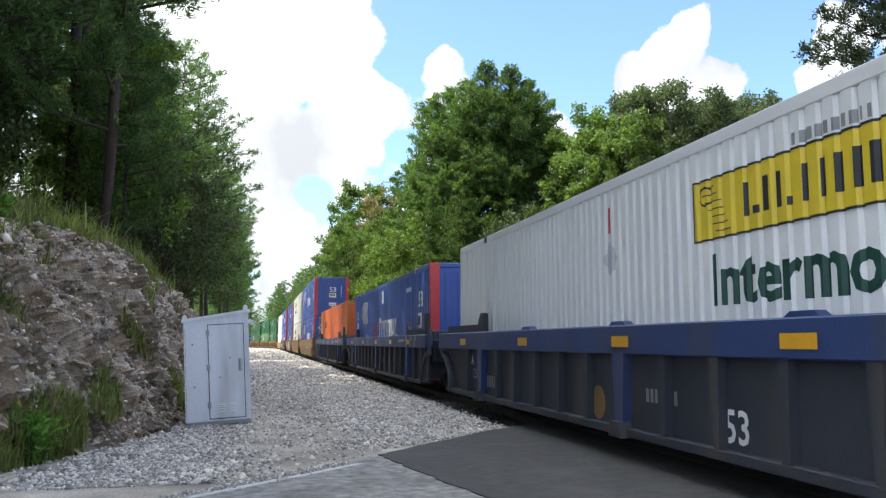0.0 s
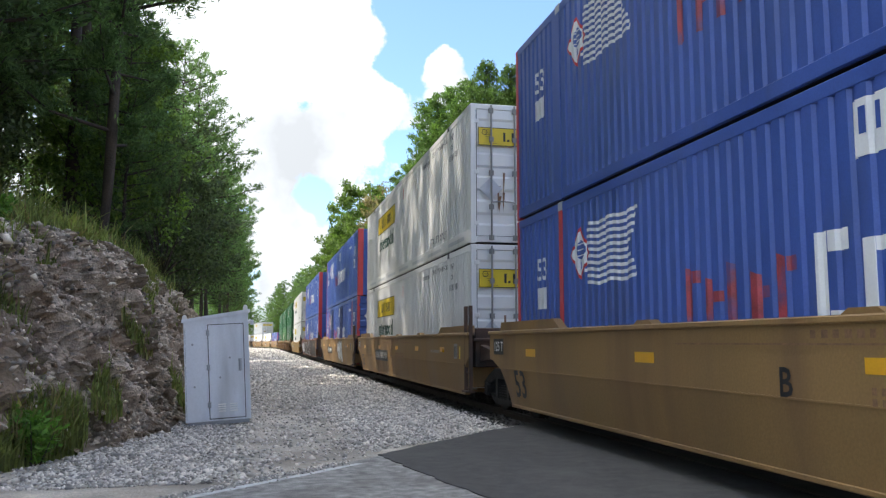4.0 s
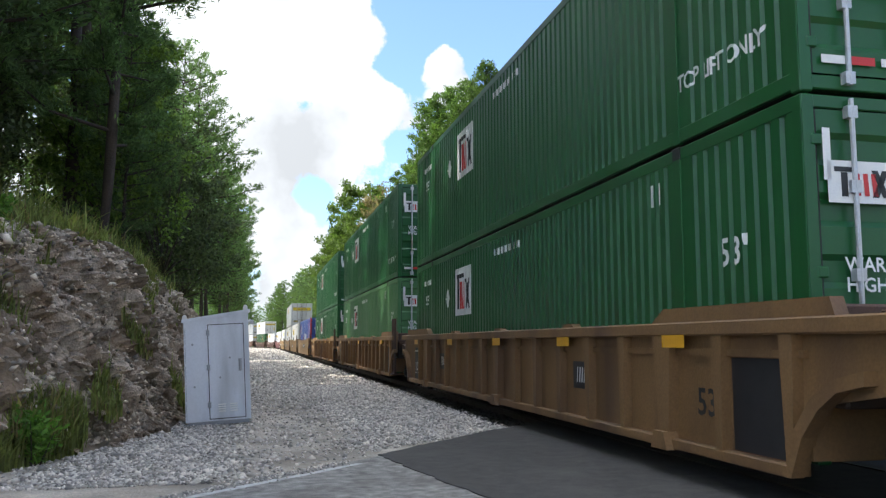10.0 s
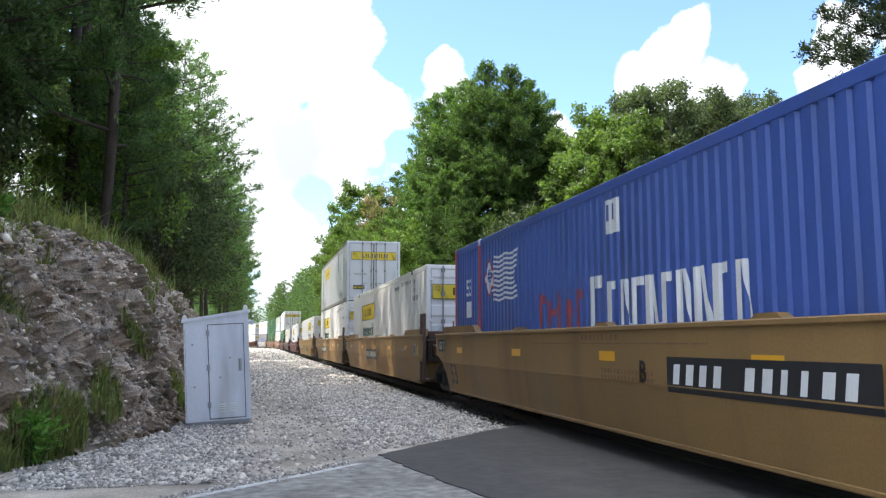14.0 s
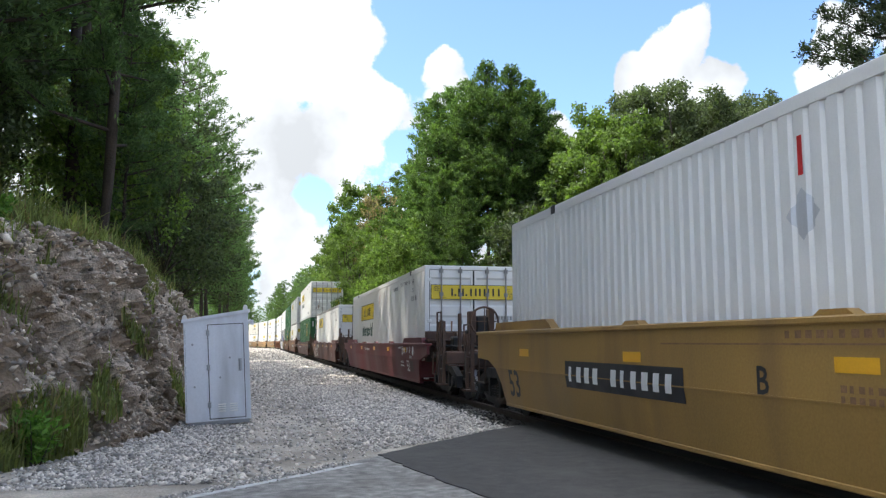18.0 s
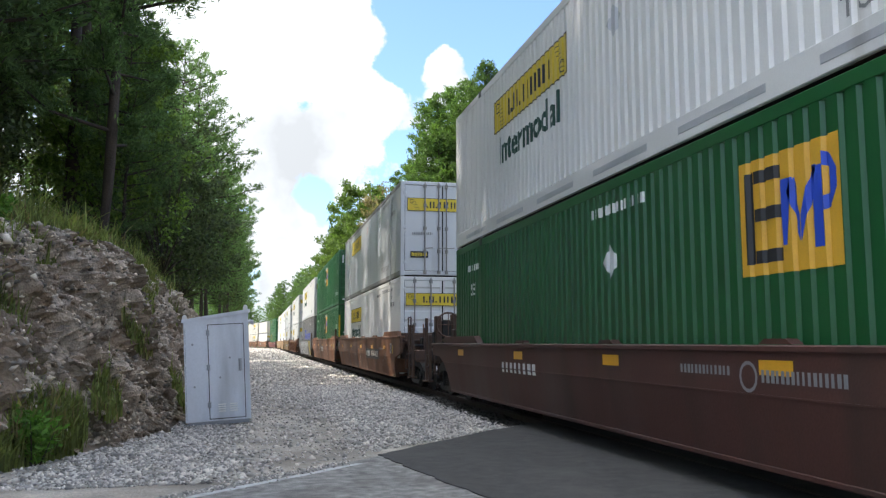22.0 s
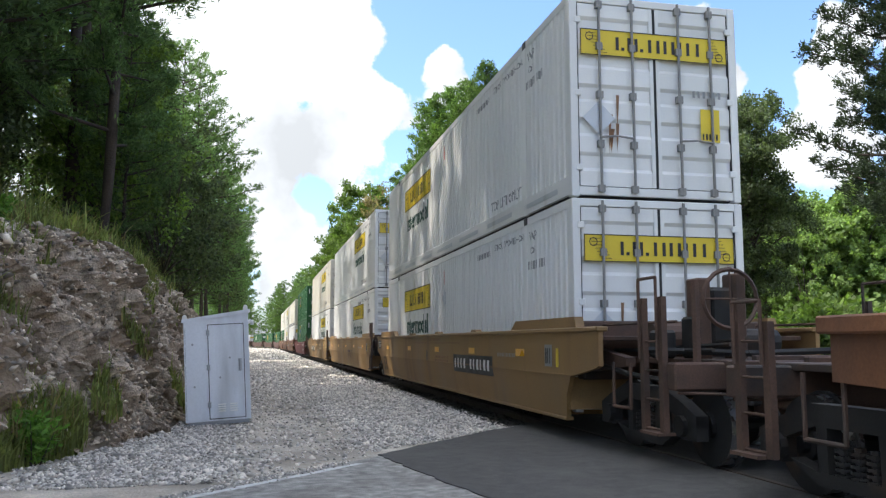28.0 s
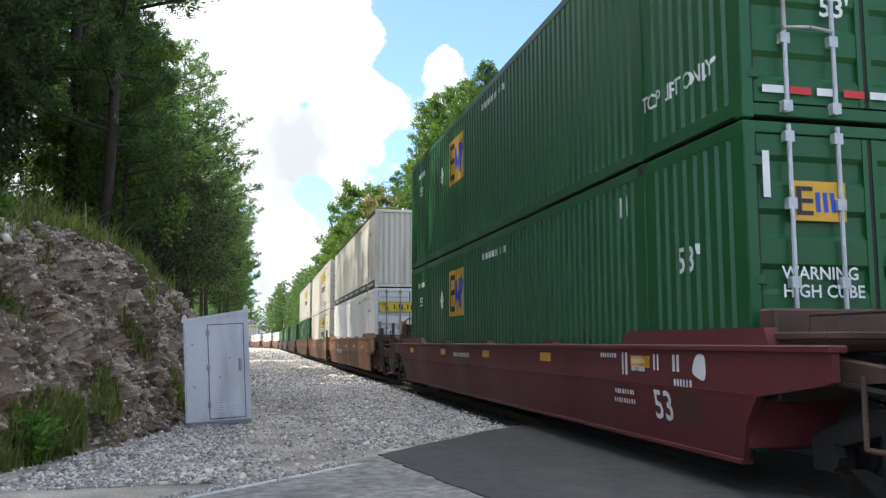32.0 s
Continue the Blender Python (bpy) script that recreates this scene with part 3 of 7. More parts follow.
        side_mark("lettering", words(bmesh.new(), "TOP LIFT ONLY", 12.15, 0.38, 0.17), M_GLETTER)
        pu = 8.2 if sign is None or sign < 8 else 7.6
        diamond(pu, 1.93, 0.21, side_mark, M_ALU)
        side_mark("reflective_tape", rect(bmesh.new(), pu - 0.03, 2.24, pu + 0.03, 2.56), M_RED, label="red reflective strip")
        if kind != "plate":
            for k in range(7):
                a = 0.9 + 2.2 * k
                part("fork_slot", cube(-HW - 0.004, -HW + 0.01, HL - a - 1.5, HL - a, 0.12, 0.20, 0.003), M_ALU, c)
        if kind == "plate":
            for k in range(13):
                u = 0.65 + k * 1.235
                side_mark("seam", rect(bmesh.new(), u - 0.012, ZB, u + 0.012, ZT), M_GREYC if k % 2 else M_ALU, 0.006)
            for k in range(9):
                b = bmesh.new()
                cu, cv = rnd.uniform(1, 15), rnd.uniform(0.5, 2.3)
                bmesh.ops.create_circle(b, cap_ends=True, segments=8, radius=0.045, matrix=Matrix.Translation((cu, cv, 0)))
                side_mark("rivet_patch", b, M_WHITE, 0.01)
    elif kind in ("tmx", "emp"):
        m = M_LETTER if kind == "tmx" else M_AMBER
        su = sign if sign is not None else 3.0
        side_mark("logo_panel", rect(bmesh.new(), su, 1.49, su + 1.30, 2.49), m, label="square panel with plain shapes on green")
        b, r = bmesh.new(), bmesh.new()
        if kind == "tmx":
            rect(b, su + 0.12, 2.18, su + 0.72, 2.27)
            rect(b, su + 0.20, 1.53, su + 0.32, 2.179)
            flat(b, ((su + 0.88, 1.53), (su + 1.02, 1.53), (su + 1.23, 2.14), (su + 1.09, 2.14)))
            flat(b, ((su + 1.11, 1.53), (su + 1.25, 1.53), (su + 0.97, 2.14), (su + 0.83, 2.14)))
            for k in range(3):
                flat(r, ((su + 0.42 + 0.15 * k, 1.53), (su + 0.52 + 0.15 * k, 1.53), (su + 0.49 + 0.15 * k, 2.10), (su + 0.39 + 0.15 * k, 2.10)))
            lift_r = M_RED
        else:
            for z in (1.50, 1.86, 2.19):
                rect(b, su + 0.22, z, su + 0.55, z + 0.11)
            rect(b, su + 0.08, 1.50, su + 0.21, 2.30)
            for q in (((0.60, 1.62), (0.65, 1.62), (0.72, 2.16), (0.58, 2.16)), ((0.73, 2.16), (0.82, 1.84), (0.82, 1.62), (0.66, 2.05)),
                      ((0.83, 1.62), (0.83, 1.84), (0.96, 2.20), (1.04, 2.20)), ((0.97, 2.19), (1.10, 2.19), (1.10, 1.56), (0.96, 1.56))):
                flat(r, [(su + a, z) for a, z in q])
            for k in range(5):
                a, d = math.radians(90 - 36 * k), math.radians(54 - 36 * k)
                flat(r, [(su + 1.101 + p * math.cos(t) * 0.75, 2.06 + p * math.sin(t)) for p, t in ((0.23, a), (0.12, a), (0.12, d), (0.23, d))])
            lift_r = M_BLUELET
        for bmx in (b, r):
            bmesh.ops.translate(bmx, verts=bmx.verts[:], vec=(0, 0.09, 0))
        side_mark("logo_stencil", r, lift_r, 0.008)
        side_mark("logo_stencil", b, M_BLACK, 0.0085)
        diamond(su - 0.75 if su < 8 else su - 2.8, 1.9, 0.21, side_mark, M_LETTER)
        side_mark("lettering", words(bmesh.new(), "53'", 14.88, 1.62, 0.25), M_LETTER)
        side_mark("lettering", words(bmesh.new(), "53'", 1.22, 1.86, 0.22), M_LETTER)
        side_mark("lettering", words(bmesh.new(), "TOP LIFT ONLY", 14.2, 0.55, 0.17, 0.85), M_LETTER)
        side_mark("number_stencil", blocks(bmesh.new(), 7.4, 2.48, 8.9, 2.60, 14, 7), M_LETTER)
        side_mark("mark_stencil", blocks(bmesh.new(), 13.55, 2.38, 13.8, 2.62, 2, 8), M_LETTER)
        side_mark("mark_stencil", blocks(bmesh.new(), 1.0, 2.34, 2.05, 2.46, 7, 9), M_LETTER)
        if end == "doors":
            end_mark("logo_panel", rect(bmesh.new(), 0.2, 2.02, 0.82, 2.36) if kind == "tmx" else rect(bmesh.new(), 0.45, 2.0, 1.0, 2.36), m)
            u0 = 0.26 if kind == "tmx" else 0.5
            bb = bmesh.new()
            if kind == "tmx":
                rect(bb, u0, 2.27, u0 + 0.2, 2.31)
                rect(bb, u0 + 0.06, 2.07, u0 + 0.12, 2.265)
                flat(bb, ((u0 + 0.34, 2.07), (u0 + 0.4, 2.07), (u0 + 0.5, 2.29), (u0 + 0.44, 2.29)))
                flat(bb, ((u0 + 0.44, 2.07), (u0 + 0.5, 2.07), (u0 + 0.4, 2.29), (u0 + 0.34, 2.29)))
            else:
                rect(bb, u0 - 0.01, 2.05, u0 + 0.045, 2.31)
                for z in (2.05, 2.16, 2.27):
                    rect(bb, u0 + 0.046, z, u0 + 0.16, z + 0.04)
            end_mark("logo_stencil", bb, M_BLACK, 0.012)
            rb = bmesh.new()
            for q in range(3):
                flat(rb, ((u0 + 0.19 + 0.08 * q, 2.08), (u0 + 0.235 + 0.08 * q, 2.08), (u0 + 0.23 + 0.075 * q, 2.26), (u0 + 0.185 + 0.075 * q, 2.26)))
            end_mark("logo_stencil", rb, M_RED if kind == "tmx" else M_BLUELET, 0.012)
            end_mark("lettering", words(words(bmesh.new(), "WARNING", 0.32, 1.48, 0.11), "HIGH CUBE", 0.32, 1.32, 0.11), M_LETTER)
            end_mark("lettering", words(bmesh.new(), "53'", 0.82, 1.0, 0.19), M_LETTER)
            end_mark("number_stencil", blocks(bmesh.new(), 1.5, 2.1, 2.1, 2.22, 6, 10), M_LETTER)
            end_mark("weight_notice", rect(bmesh.new(), 1.82, 0.98, 2.3, 1.2), M_LETTER)
            end_mark("lettering", words(bmesh.new(), "24,000 lbs", 1.86, 1.03, 0.06), M_BLACK, 0.012)
            end_mark("notice", rect(bmesh.new(), 1.42, 1.5, 1.72, 1.72), M_AMBER)
            diamond(1.6 if kind == "tmx" else 1.9, 0.68 if kind == "emp" else 2.45, 0.2, end_mark, M_LETTER)
            for k in range(8):
                x = 0.2 + 0.28 * k
                end_mark("reflective_tape", rect(bmesh.new(), x, 0.24, x + 0.22, 0.31), M_RED if k % 2 else M_LETTER)
            for x in (0.17, CW - 0.24):
                end_mark("reflective_tape", rect(bmesh.new(), x, 2.2, x + 0.07, 2.62), M_LETTER)
        else:
            end_mark("logo_panel", rect(bmesh.new(), 0.95, 1.9, 1.75, 2.3), m)
            bb = bmesh.new()
            for z in (1.95, 2.08, 2.2):
                rect(bb, 1.06, z, 1.22, z + 0.05)
            rect(bb, 1.0, 1.95, 1.05, 2.25)
            end_mark("logo_stencil", bb, M_BLACK, 0.012)
            rb = bmesh.new()
            for q in range(4):
                rect(rb, 1.27 + 0.11 * q, 1.96, 1.33 + 0.11 * q, 2.22)
            end_mark("logo_stencil", rb, M_BLUELET, 0.012)
            diamond(0.5, 1.45, 0.24, end_mark, M_LETTER)
            end_mark("warning_strip", rect(bmesh.new(), 0.02, 1.1, 0.1, 2.35), M_YELLOW)
    elif kind == "blue":
        b = bmesh.new()
        for k in range(10):
            z = 1.66 + 0.085 * k
            u0 = 2.74 + 0.05 * abs(k - 4)
            for q in range(13):
                a0, a1 = u0 + 0.11 * q, u0 + 0.11 * (q + 1)
                w0, w1 = 0.018 * math.sin(a0 * 9), 0.018 * math.sin(a1 * 9)
                flat(b, ((a0, z + w0), (a1, z + w1), (a1, z + w1 + 0.042), (a0, z + w0 + 0.042)))
        side_mark("wave_logo", b, M_LETTER, label="white wavy lines")
        side_mark("wave_logo", flat(bmesh.new(), ((2.70, 1.73), (3.02, 2.08), (2.70, 2.48), (2.36, 2.10))), M_RED, 0.007, "thin red edge of the diamond")
        side_mark("wave_logo", flat(bmesh.new(), ((2.70, 1.78), (2.98, 2.08), (2.70, 2.43), (2.40, 2.10))), M_LETTER, 0.010, "white diamond")
        b = bmesh.new()
        bmesh.ops.create_circle(b, cap_ends=True, segments=14, radius=0.135, matrix=Matrix.Translation((2.74, 2.14, 0)))
        flat(b, ((2.70, 1.83), (2.78, 1.90), (2.76, 2.0), (2.68, 1.98)))
        side_mark("wave_logo", b, M_BLUE, 0.013)
        g = bmesh.new()
        for k in range(3):
            rect(g, 2.64, 2.06 + 0.075 * k, 2.85, 2.075 + 0.075 * k)
        side_mark("wave_logo", g, M_LETTER, 0.016)
        # the maker's name in plain uprights: dull red, then white with a taller first piece
        r = bmesh.new()
        for k in range(5):
            a0 = 5.45 + 0.37 * k
            flat(r, ((a0, 1.05), (a0 + 0.12, 1.05), (a0 + 0.12, 1.62 - 0.12 * (k % 2)), (a0, 1.66 - 0.12 * (k % 2))))
            if k != 2:
                rect(r, a0 + 0.13, 1.30 + 0.2 * (k % 2 == 0), a0 + 0.27, 1.40 + 0.22 * (k % 2 == 0))
        side_mark("name_stencil", r, M_FADED)
        w = bmesh.new()
        rect(w, 7.42, 1.02, 7.56, 1.76)
        rect(w, 7.57, 1.60, 7.80, 1.76)
        rect(w, 7.57, 1.02, 7.82, 1.16)
        for k in range(9):
            a0 = 7.93 + 0.345 * k
            flat(w, ((a0, 1.08), (a0 + 0.13, 1.08), (a0 + 0.13, 1.66), (a0, 1.66)))
            if k in (1, 3, 5, 6, 8):
                flat(w, ((a0 + 0.131, 1.66), (a0 + 0.20, 1.66), (a0 + 0.30, 1.08), (a0 + 0.23, 1.08)))
            else:
                rect(w, a0 + 0.131, 1.56, a0 + 0.26, 1.66)
                rect(w, a0 - 0.06, 1.08, a0 - 0.001, 1.14)
        side_mark("name_stencil", w, M_LETTER, label="white plain bars")
        side_mark("number_plate", rect(bmesh.new(), 7.88, 2.24, 8.34, 2.66), M_LETTER)
        side_mark("plate_stencil", blocks(bmesh.new(), 7.96, 2.40, 8.26, 2.60, 2, 4), M_BLUE, 0.008)
        side_mark("number_stencil", blocks(bmesh.new(), 12.75, 2.34, 13.55, 2.46, 8, 2), M_LETTER)
        side_mark("lettering", words(bmesh.new(), "53", 14.58, 1.86, 0.40), M_LETTER)
        side_mark("number_plate", rect(bmesh.new(), 14.55, 1.3, 15.05, 1.7), M_LETTER)
        side_mark("plate_stencil", blocks(bmesh.new(), 14.6, 1.38, 15.0, 1.62, 3, 6), M_BLACK, 0.008)
        side_mark("lettering", words(bmesh.new(), "53", 0.95, 1.86, 0.32), M_LETTER)
        side_mark("number_plate", rect(bmesh.new(), 0.98, 1.42, 1.38, 1.74), M_LETTER)
        if end == "numbered":
            end_mark("lettering", words(bmesh.new(), "53", 1.12, 1.80, 0.36), M_LETTER)
            end_mark("number_plate", rect(bmesh.new(), 1.1, 1.38, 1.62, 1.7), M_LETTER)
            end_mark("plate_stencil", blocks(bmesh.new(), 1.16, 1.48, 1.56, 1.66, 4, 12), M_BLACK, 0.012)
            end_mark("weight_notice", rect(bmesh.new(), 1.1, 0.74, 1.64, 1.0), M_LETTER)
            end_mark("lettering", words(bmesh.new(), "24,000 lbs", 1.13, 0.79, 0.075), M_BLACK, 0.012)
            end_mark("notice", rect(bmesh.new(), 1.26, 0.55, 1.44, 0.71), M_REFL)
            end_mark("number_stencil", blocks(bmesh.new(), 1.98, 1.45, 2.06, 2.25, 1, 13), M_LETTER)
        else:
            for u in (0.55, 1.85):
                diamond(u, 2.05, 0.26, end_mark, M_LETTER)
                b = bmesh.new()
                for k in range(7):
                    rect(b, u + 0.1, 1.87 + 0.055 * k, u + 0.62, 1.89 + 0.055 * k)
                end_mark("wave_logo", b, M_LETTER, 0.012)
                e = bmesh.new()
                bmesh.ops.create_circle(e, cap_ends=True, segments=12, radius=0.12, matrix=Matrix.Translation((u, 2.05, 0)))
                end_mark("wave_logo", e, M_BLUE, 0.015)
            end_mark("number_stencil", blocks(bmesh.new(), 1.85, 1.2, 2.3, 1.3, 5, 3), M_LETTER)
    elif kind == "orange":
        for u in (0.9, 2.0, CL - 2.0, CL - 1.9):
            side_mark("amber_post", rect(bmesh.new(), u - 0.07, ZB, u + 0.07, ZT), M_ORPOST, 0.012)
        side_mark("name_stencil", blocks(bmesh.new(), 2.9, 1.95, 4.6, 2.2, 9, 5), M_BLACK)
        side_mark("name_stencil", rect(bmesh.new(), 2.9, 1.82, 4.6, 1.92), M_BLACK)
        diamond(CL - 1.0, 0.75, 0.3, side_mark, M_ORANGE)
        for k in range(11):
            u = 3.0 + k * 1.02
            side_mark("seam", rect(bmesh.new(), u - 0.01, ZB, u + 0.01, ZT), M_ORANGE, 0.006)
        end_mark("name_stencil", blocks(bmesh.new(), 0.5, 2.12, 2.1, 2.36, 9, 5), M_BLACK)
        end_mark("name_stencil", rect(bmesh.new(), 0.5, 1.96, 2.1, 2.08), M_BLACK)
    elif kind == "grey":
        b = bmesh.new()
        for k, (u, n, z1) in enumerate(((4.7, 3, 2.02), (6.5, 2, 1.66), (7.6, 1, 1.92), (8.35, 2, 1.66), (9.6, 2, 1.66), (10.85, 2, 1.66))):
            for q in range(n):
                rect(b, u + 0.62 * q, 1.04, u + 0.62 * q + 0.24, z1)
                if q:
                    rect(b, u + 0.62 * (q - 1) + 0.241, z1 - 0.18, u + 0.62 * q - 0.001, z1)
        side_mark("name_stencil", b, M_BLUELET, label="bright blue plain bars")
        side_mark("number_stencil", blocks(bmesh.new(), 11.5, 2.3, 12.8, 2.42, 10, 2), M_LETTER)
        end_mark("number_stencil", blocks(bmesh.new(), 1.5, 0.4, 1.62, 2.2, 1, 3), M_LETTER)
    return c


KINDS = {
    "white_r": ("white", "white corrugated container, yellow panel and green lettering, door end", M_WHITE, "folded", "doors", None, None, 3.0),
    "white_l": ("white", "white corrugated container with yellow panel near its leading end", M_WHITE, "folded", "doors", None, None, 9.6),
    "white_rib": ("white", "white corrugated container with a level-ribbed plain end", M_WHITE, "folded", "ribs", None, None, 9.3),
    "white_blank": ("white", "plain white corrugated container with weathered doors", M_WHITE, "folded", "doors", None, None, None),
    "plate": ("plate", "grey smooth-sided riveted container with yellow panel and flat doors", M_ALU, "plate", "plain", None, M_GREYC, 3.0),
    "plate_w": ("plate", "white smooth-sided riveted container with grey top rail", M_WHITE, "plate", "plain", None, M_GREYC, 2.25),
    "cream": ("cream", "cream rust-stained container with yellow panel and ribbed end", M_CREAM, "folded", "ribs", None, None, 9.2),
    "cream_p": ("cream", "cream weathered smooth-sided container with tan streaks", M_CREAM, "plate", "uprights", None, M_BLACK, None),
    "green_t": ("tmx", "dark green corrugated container with white square logo panel", M_GREEN, "folded", "doors", None, None, 4.6),
    "green_f": ("tmx", "faded light green corrugated container with white logo panel", M_LGREEN, "folded", "doors", None, None, 4.5),
    "green_p": ("tmx", "plain dark green corrugated container with white marks", M_GREEN, "folded", "doors", None, None, 4.4),
    "green_e": ("emp", "dark green corrugated container with amber logo panel", M_GREEN, "folded", "doors", None, None, 4.6),
    "green_u": ("emp", "dark green corrugated container with amber panel at mid-length", M_GREEN, "folded", "doors", None, None, 7.7),
    "green_v": ("emp", "dark green container with amber panel and upright-ribbed end", M_GREEN, "folded", "uprights", None, None, 7.7),
    "green_m": ("emp", "dark green container with a large amber panel mid-side", M_GREEN, "folded", "doors", None, None, 10.75),
    "blue_n": ("blue", "blue corrugated container, red corner posts, number 53 on its end", M_BLUE, "folded", "numbered", M_SALMON, None, None),
    "blue_d": ("blue", "blue corrugated container with doors, wave logos and red posts", M_BLUE, "folded", "doors", M_SALMON, M_BLUE, None),
    "orange": ("orange", "orange smooth-sided container with amber posts and black bars", M_ORANGE, "plate", "flat", M_ORPOST, M_ORANGE, None),
    "grey": ("grey", "warm grey corrugated container with bright blue bars", M_GREYC, "folded", "uprights", None, None, None),
}
MADE = {}


def box_at(kind, m):
    if kind not in MADE:
        k, label, paint, side, end, post, rail, sign = KINDS[kind]
        MADE[kind] = container(k, label, paint, side, end, post, rail, sign, seed=len(MADE))
        MADE[kind].matrix_basis = m
        return MADE[kind]
    return copy_thing(MADE[kind], m)


# ---- well cars: origin at rail level under the middle of the well ----
def truck_at(car, y):
    """A two-axle truck with side frames, springs and wheelsets."""
    t = part("truck", cube(-0.8, 0.8, y - 0.16, y + 0.16, 0.36, 0.62, 0.03), M_UNDER, car)
    bow = [(-1.16, 0.54), (-0.88, 0.66), (-0.45, 0.80), (0.45, 0.80), (0.88, 0.66), (1.16, 0.54), (1.16, 0.42), (0.84, 0.49), (0.42, 0.62), (-0.42, 0.62), (-0.84, 0.49), (-1.16, 0.42)]
    for x0, x1 in ((-1.14, -1.00), (1.00, 1.14)):
        bm = prism_x(bmesh.new(), [(y + a, b) for a, b in bow], x0, x1)
        for k in (-1.0, 1.0):
            box(bm, x0 + 0.004, x1 - 0.004, y + k - 0.16, y + k + 0.16, 0.29, 0.52)
        for k in (-0.34, 0.34):
            box(bm, x0 + 0.004, x1 - 0.004, y + k - 0.06, y + k + 0.06, 0.22, 0.66)
        if x0 > 0:
            prism_x(bm, [(y - 0.74, 0.34), (y - 0.42, 0.17), (y + 0.42, 0.17), (y + 0.74, 0.34), (y + 0.4, 0.27), (y - 0.4, 0.27)], x0 + 0.002, x1 - 0.002)
            for k in (-0.89, 0.89):
                tube(bm, (x1 - 0.02, y + k, 0.42), (x1 + 0.05, y + k, 0.42), 0.11, 10)
            for k in (-0.17, 0.0, 0.17):
                tube(bm, (x0 + 0.07, y + k, 0.26), (x0 + 0.07, y + k, 0.50), 0.07, 8)
            part("side_frame", bm, M_UNDER, t)
            continue
        f = part("side_frame", bm, M_UNDER, t)
        part("lower_chord", prism_x(bmesh.new(), [(y - 0.74, 0.34), (y - 0.42, 0.17), (y + 0.42, 0.17), (y + 0.74, 0.34), (y + 0.4, 0.27), (y - 0.4, 0.27)], x0, x1), M_UNDER, f)
        bm = bmesh.new()
        for k in (-0.17, 0.0, 0.17):
            for q in range(5):
                tube(bm, (x0 + 0.07, y + k, 0.26 + 0.046 * q), (x0 + 0.07, y + k, 0.286 + 0.046 * q), 0.075, 8)
            tube(bm, (x0 + 0.07, y + k, 0.26), (x0 + 0.07, y + k, 0.50), 0.045, 6)
        part("spring_nest", bm, M_UNDER, f)
        for k in (-0.89, 0.89):
            part("bearing_cap", rod([(x0 - 0.05 if x0 < 0 else x1 - 0.02, y + k, 0.42), (x0 + 0.02 if x0 < 0 else x1 + 0.05, y + k, 0.42)], 0.11, 10), M_UNDER, f)
    for k in (-0.89, 0.89):
        bm = bmesh.new()
        tube(bm, (-0.95, 0, 0), (0.95, 0, 0), 0.075, 8)
        for s in (-1, 1):
            tube(bm, (s * 0.70, 0, 0), (s * 0.83, 0, 0), 0.42, 20)
            tube(bm, (s * 0.665, 0, 0), (s * 0.70, 0, 0), 0.45, 20)
            tube(bm, (s * 0.83, 0, 0), (s * 0.88, 0, 0), 0.14, 10)
        w = part("wheelset", bm, M_UNDER, t)
        w.data.materials.append(M_TREAD)
        for f in w.data.polygons:
            r = math.hypot(f.center.y, f.center.z)
            if r > 0.40 and abs(f.normal.x) < 0.5:
                f.material_index = 1
        w.matrix_basis = pose(0, y + k, 0.42)
        WHEELS.append(w)
    return t


WHEELS = []


def ladder(car, x, y, z0, z1, paint, w=0.42):
    bm = bmesh.new()
    for yy in (y - w / 2, y + w / 2):
        box(bm, x - 0.03, x + 0.03, yy - 0.045, yy + 0.045, z0, z1)
    for i in range(int((min(z1, 1.3) - z0) / 0.3) + 1):
        tube(bm, (x, y - w / 2, z0 + 0.04 + i * 0.3), (x, y + w / 2, z0 + 0.04 + i * 0.3), 0.014, 6)
    part("ladder", bm, paint, car)


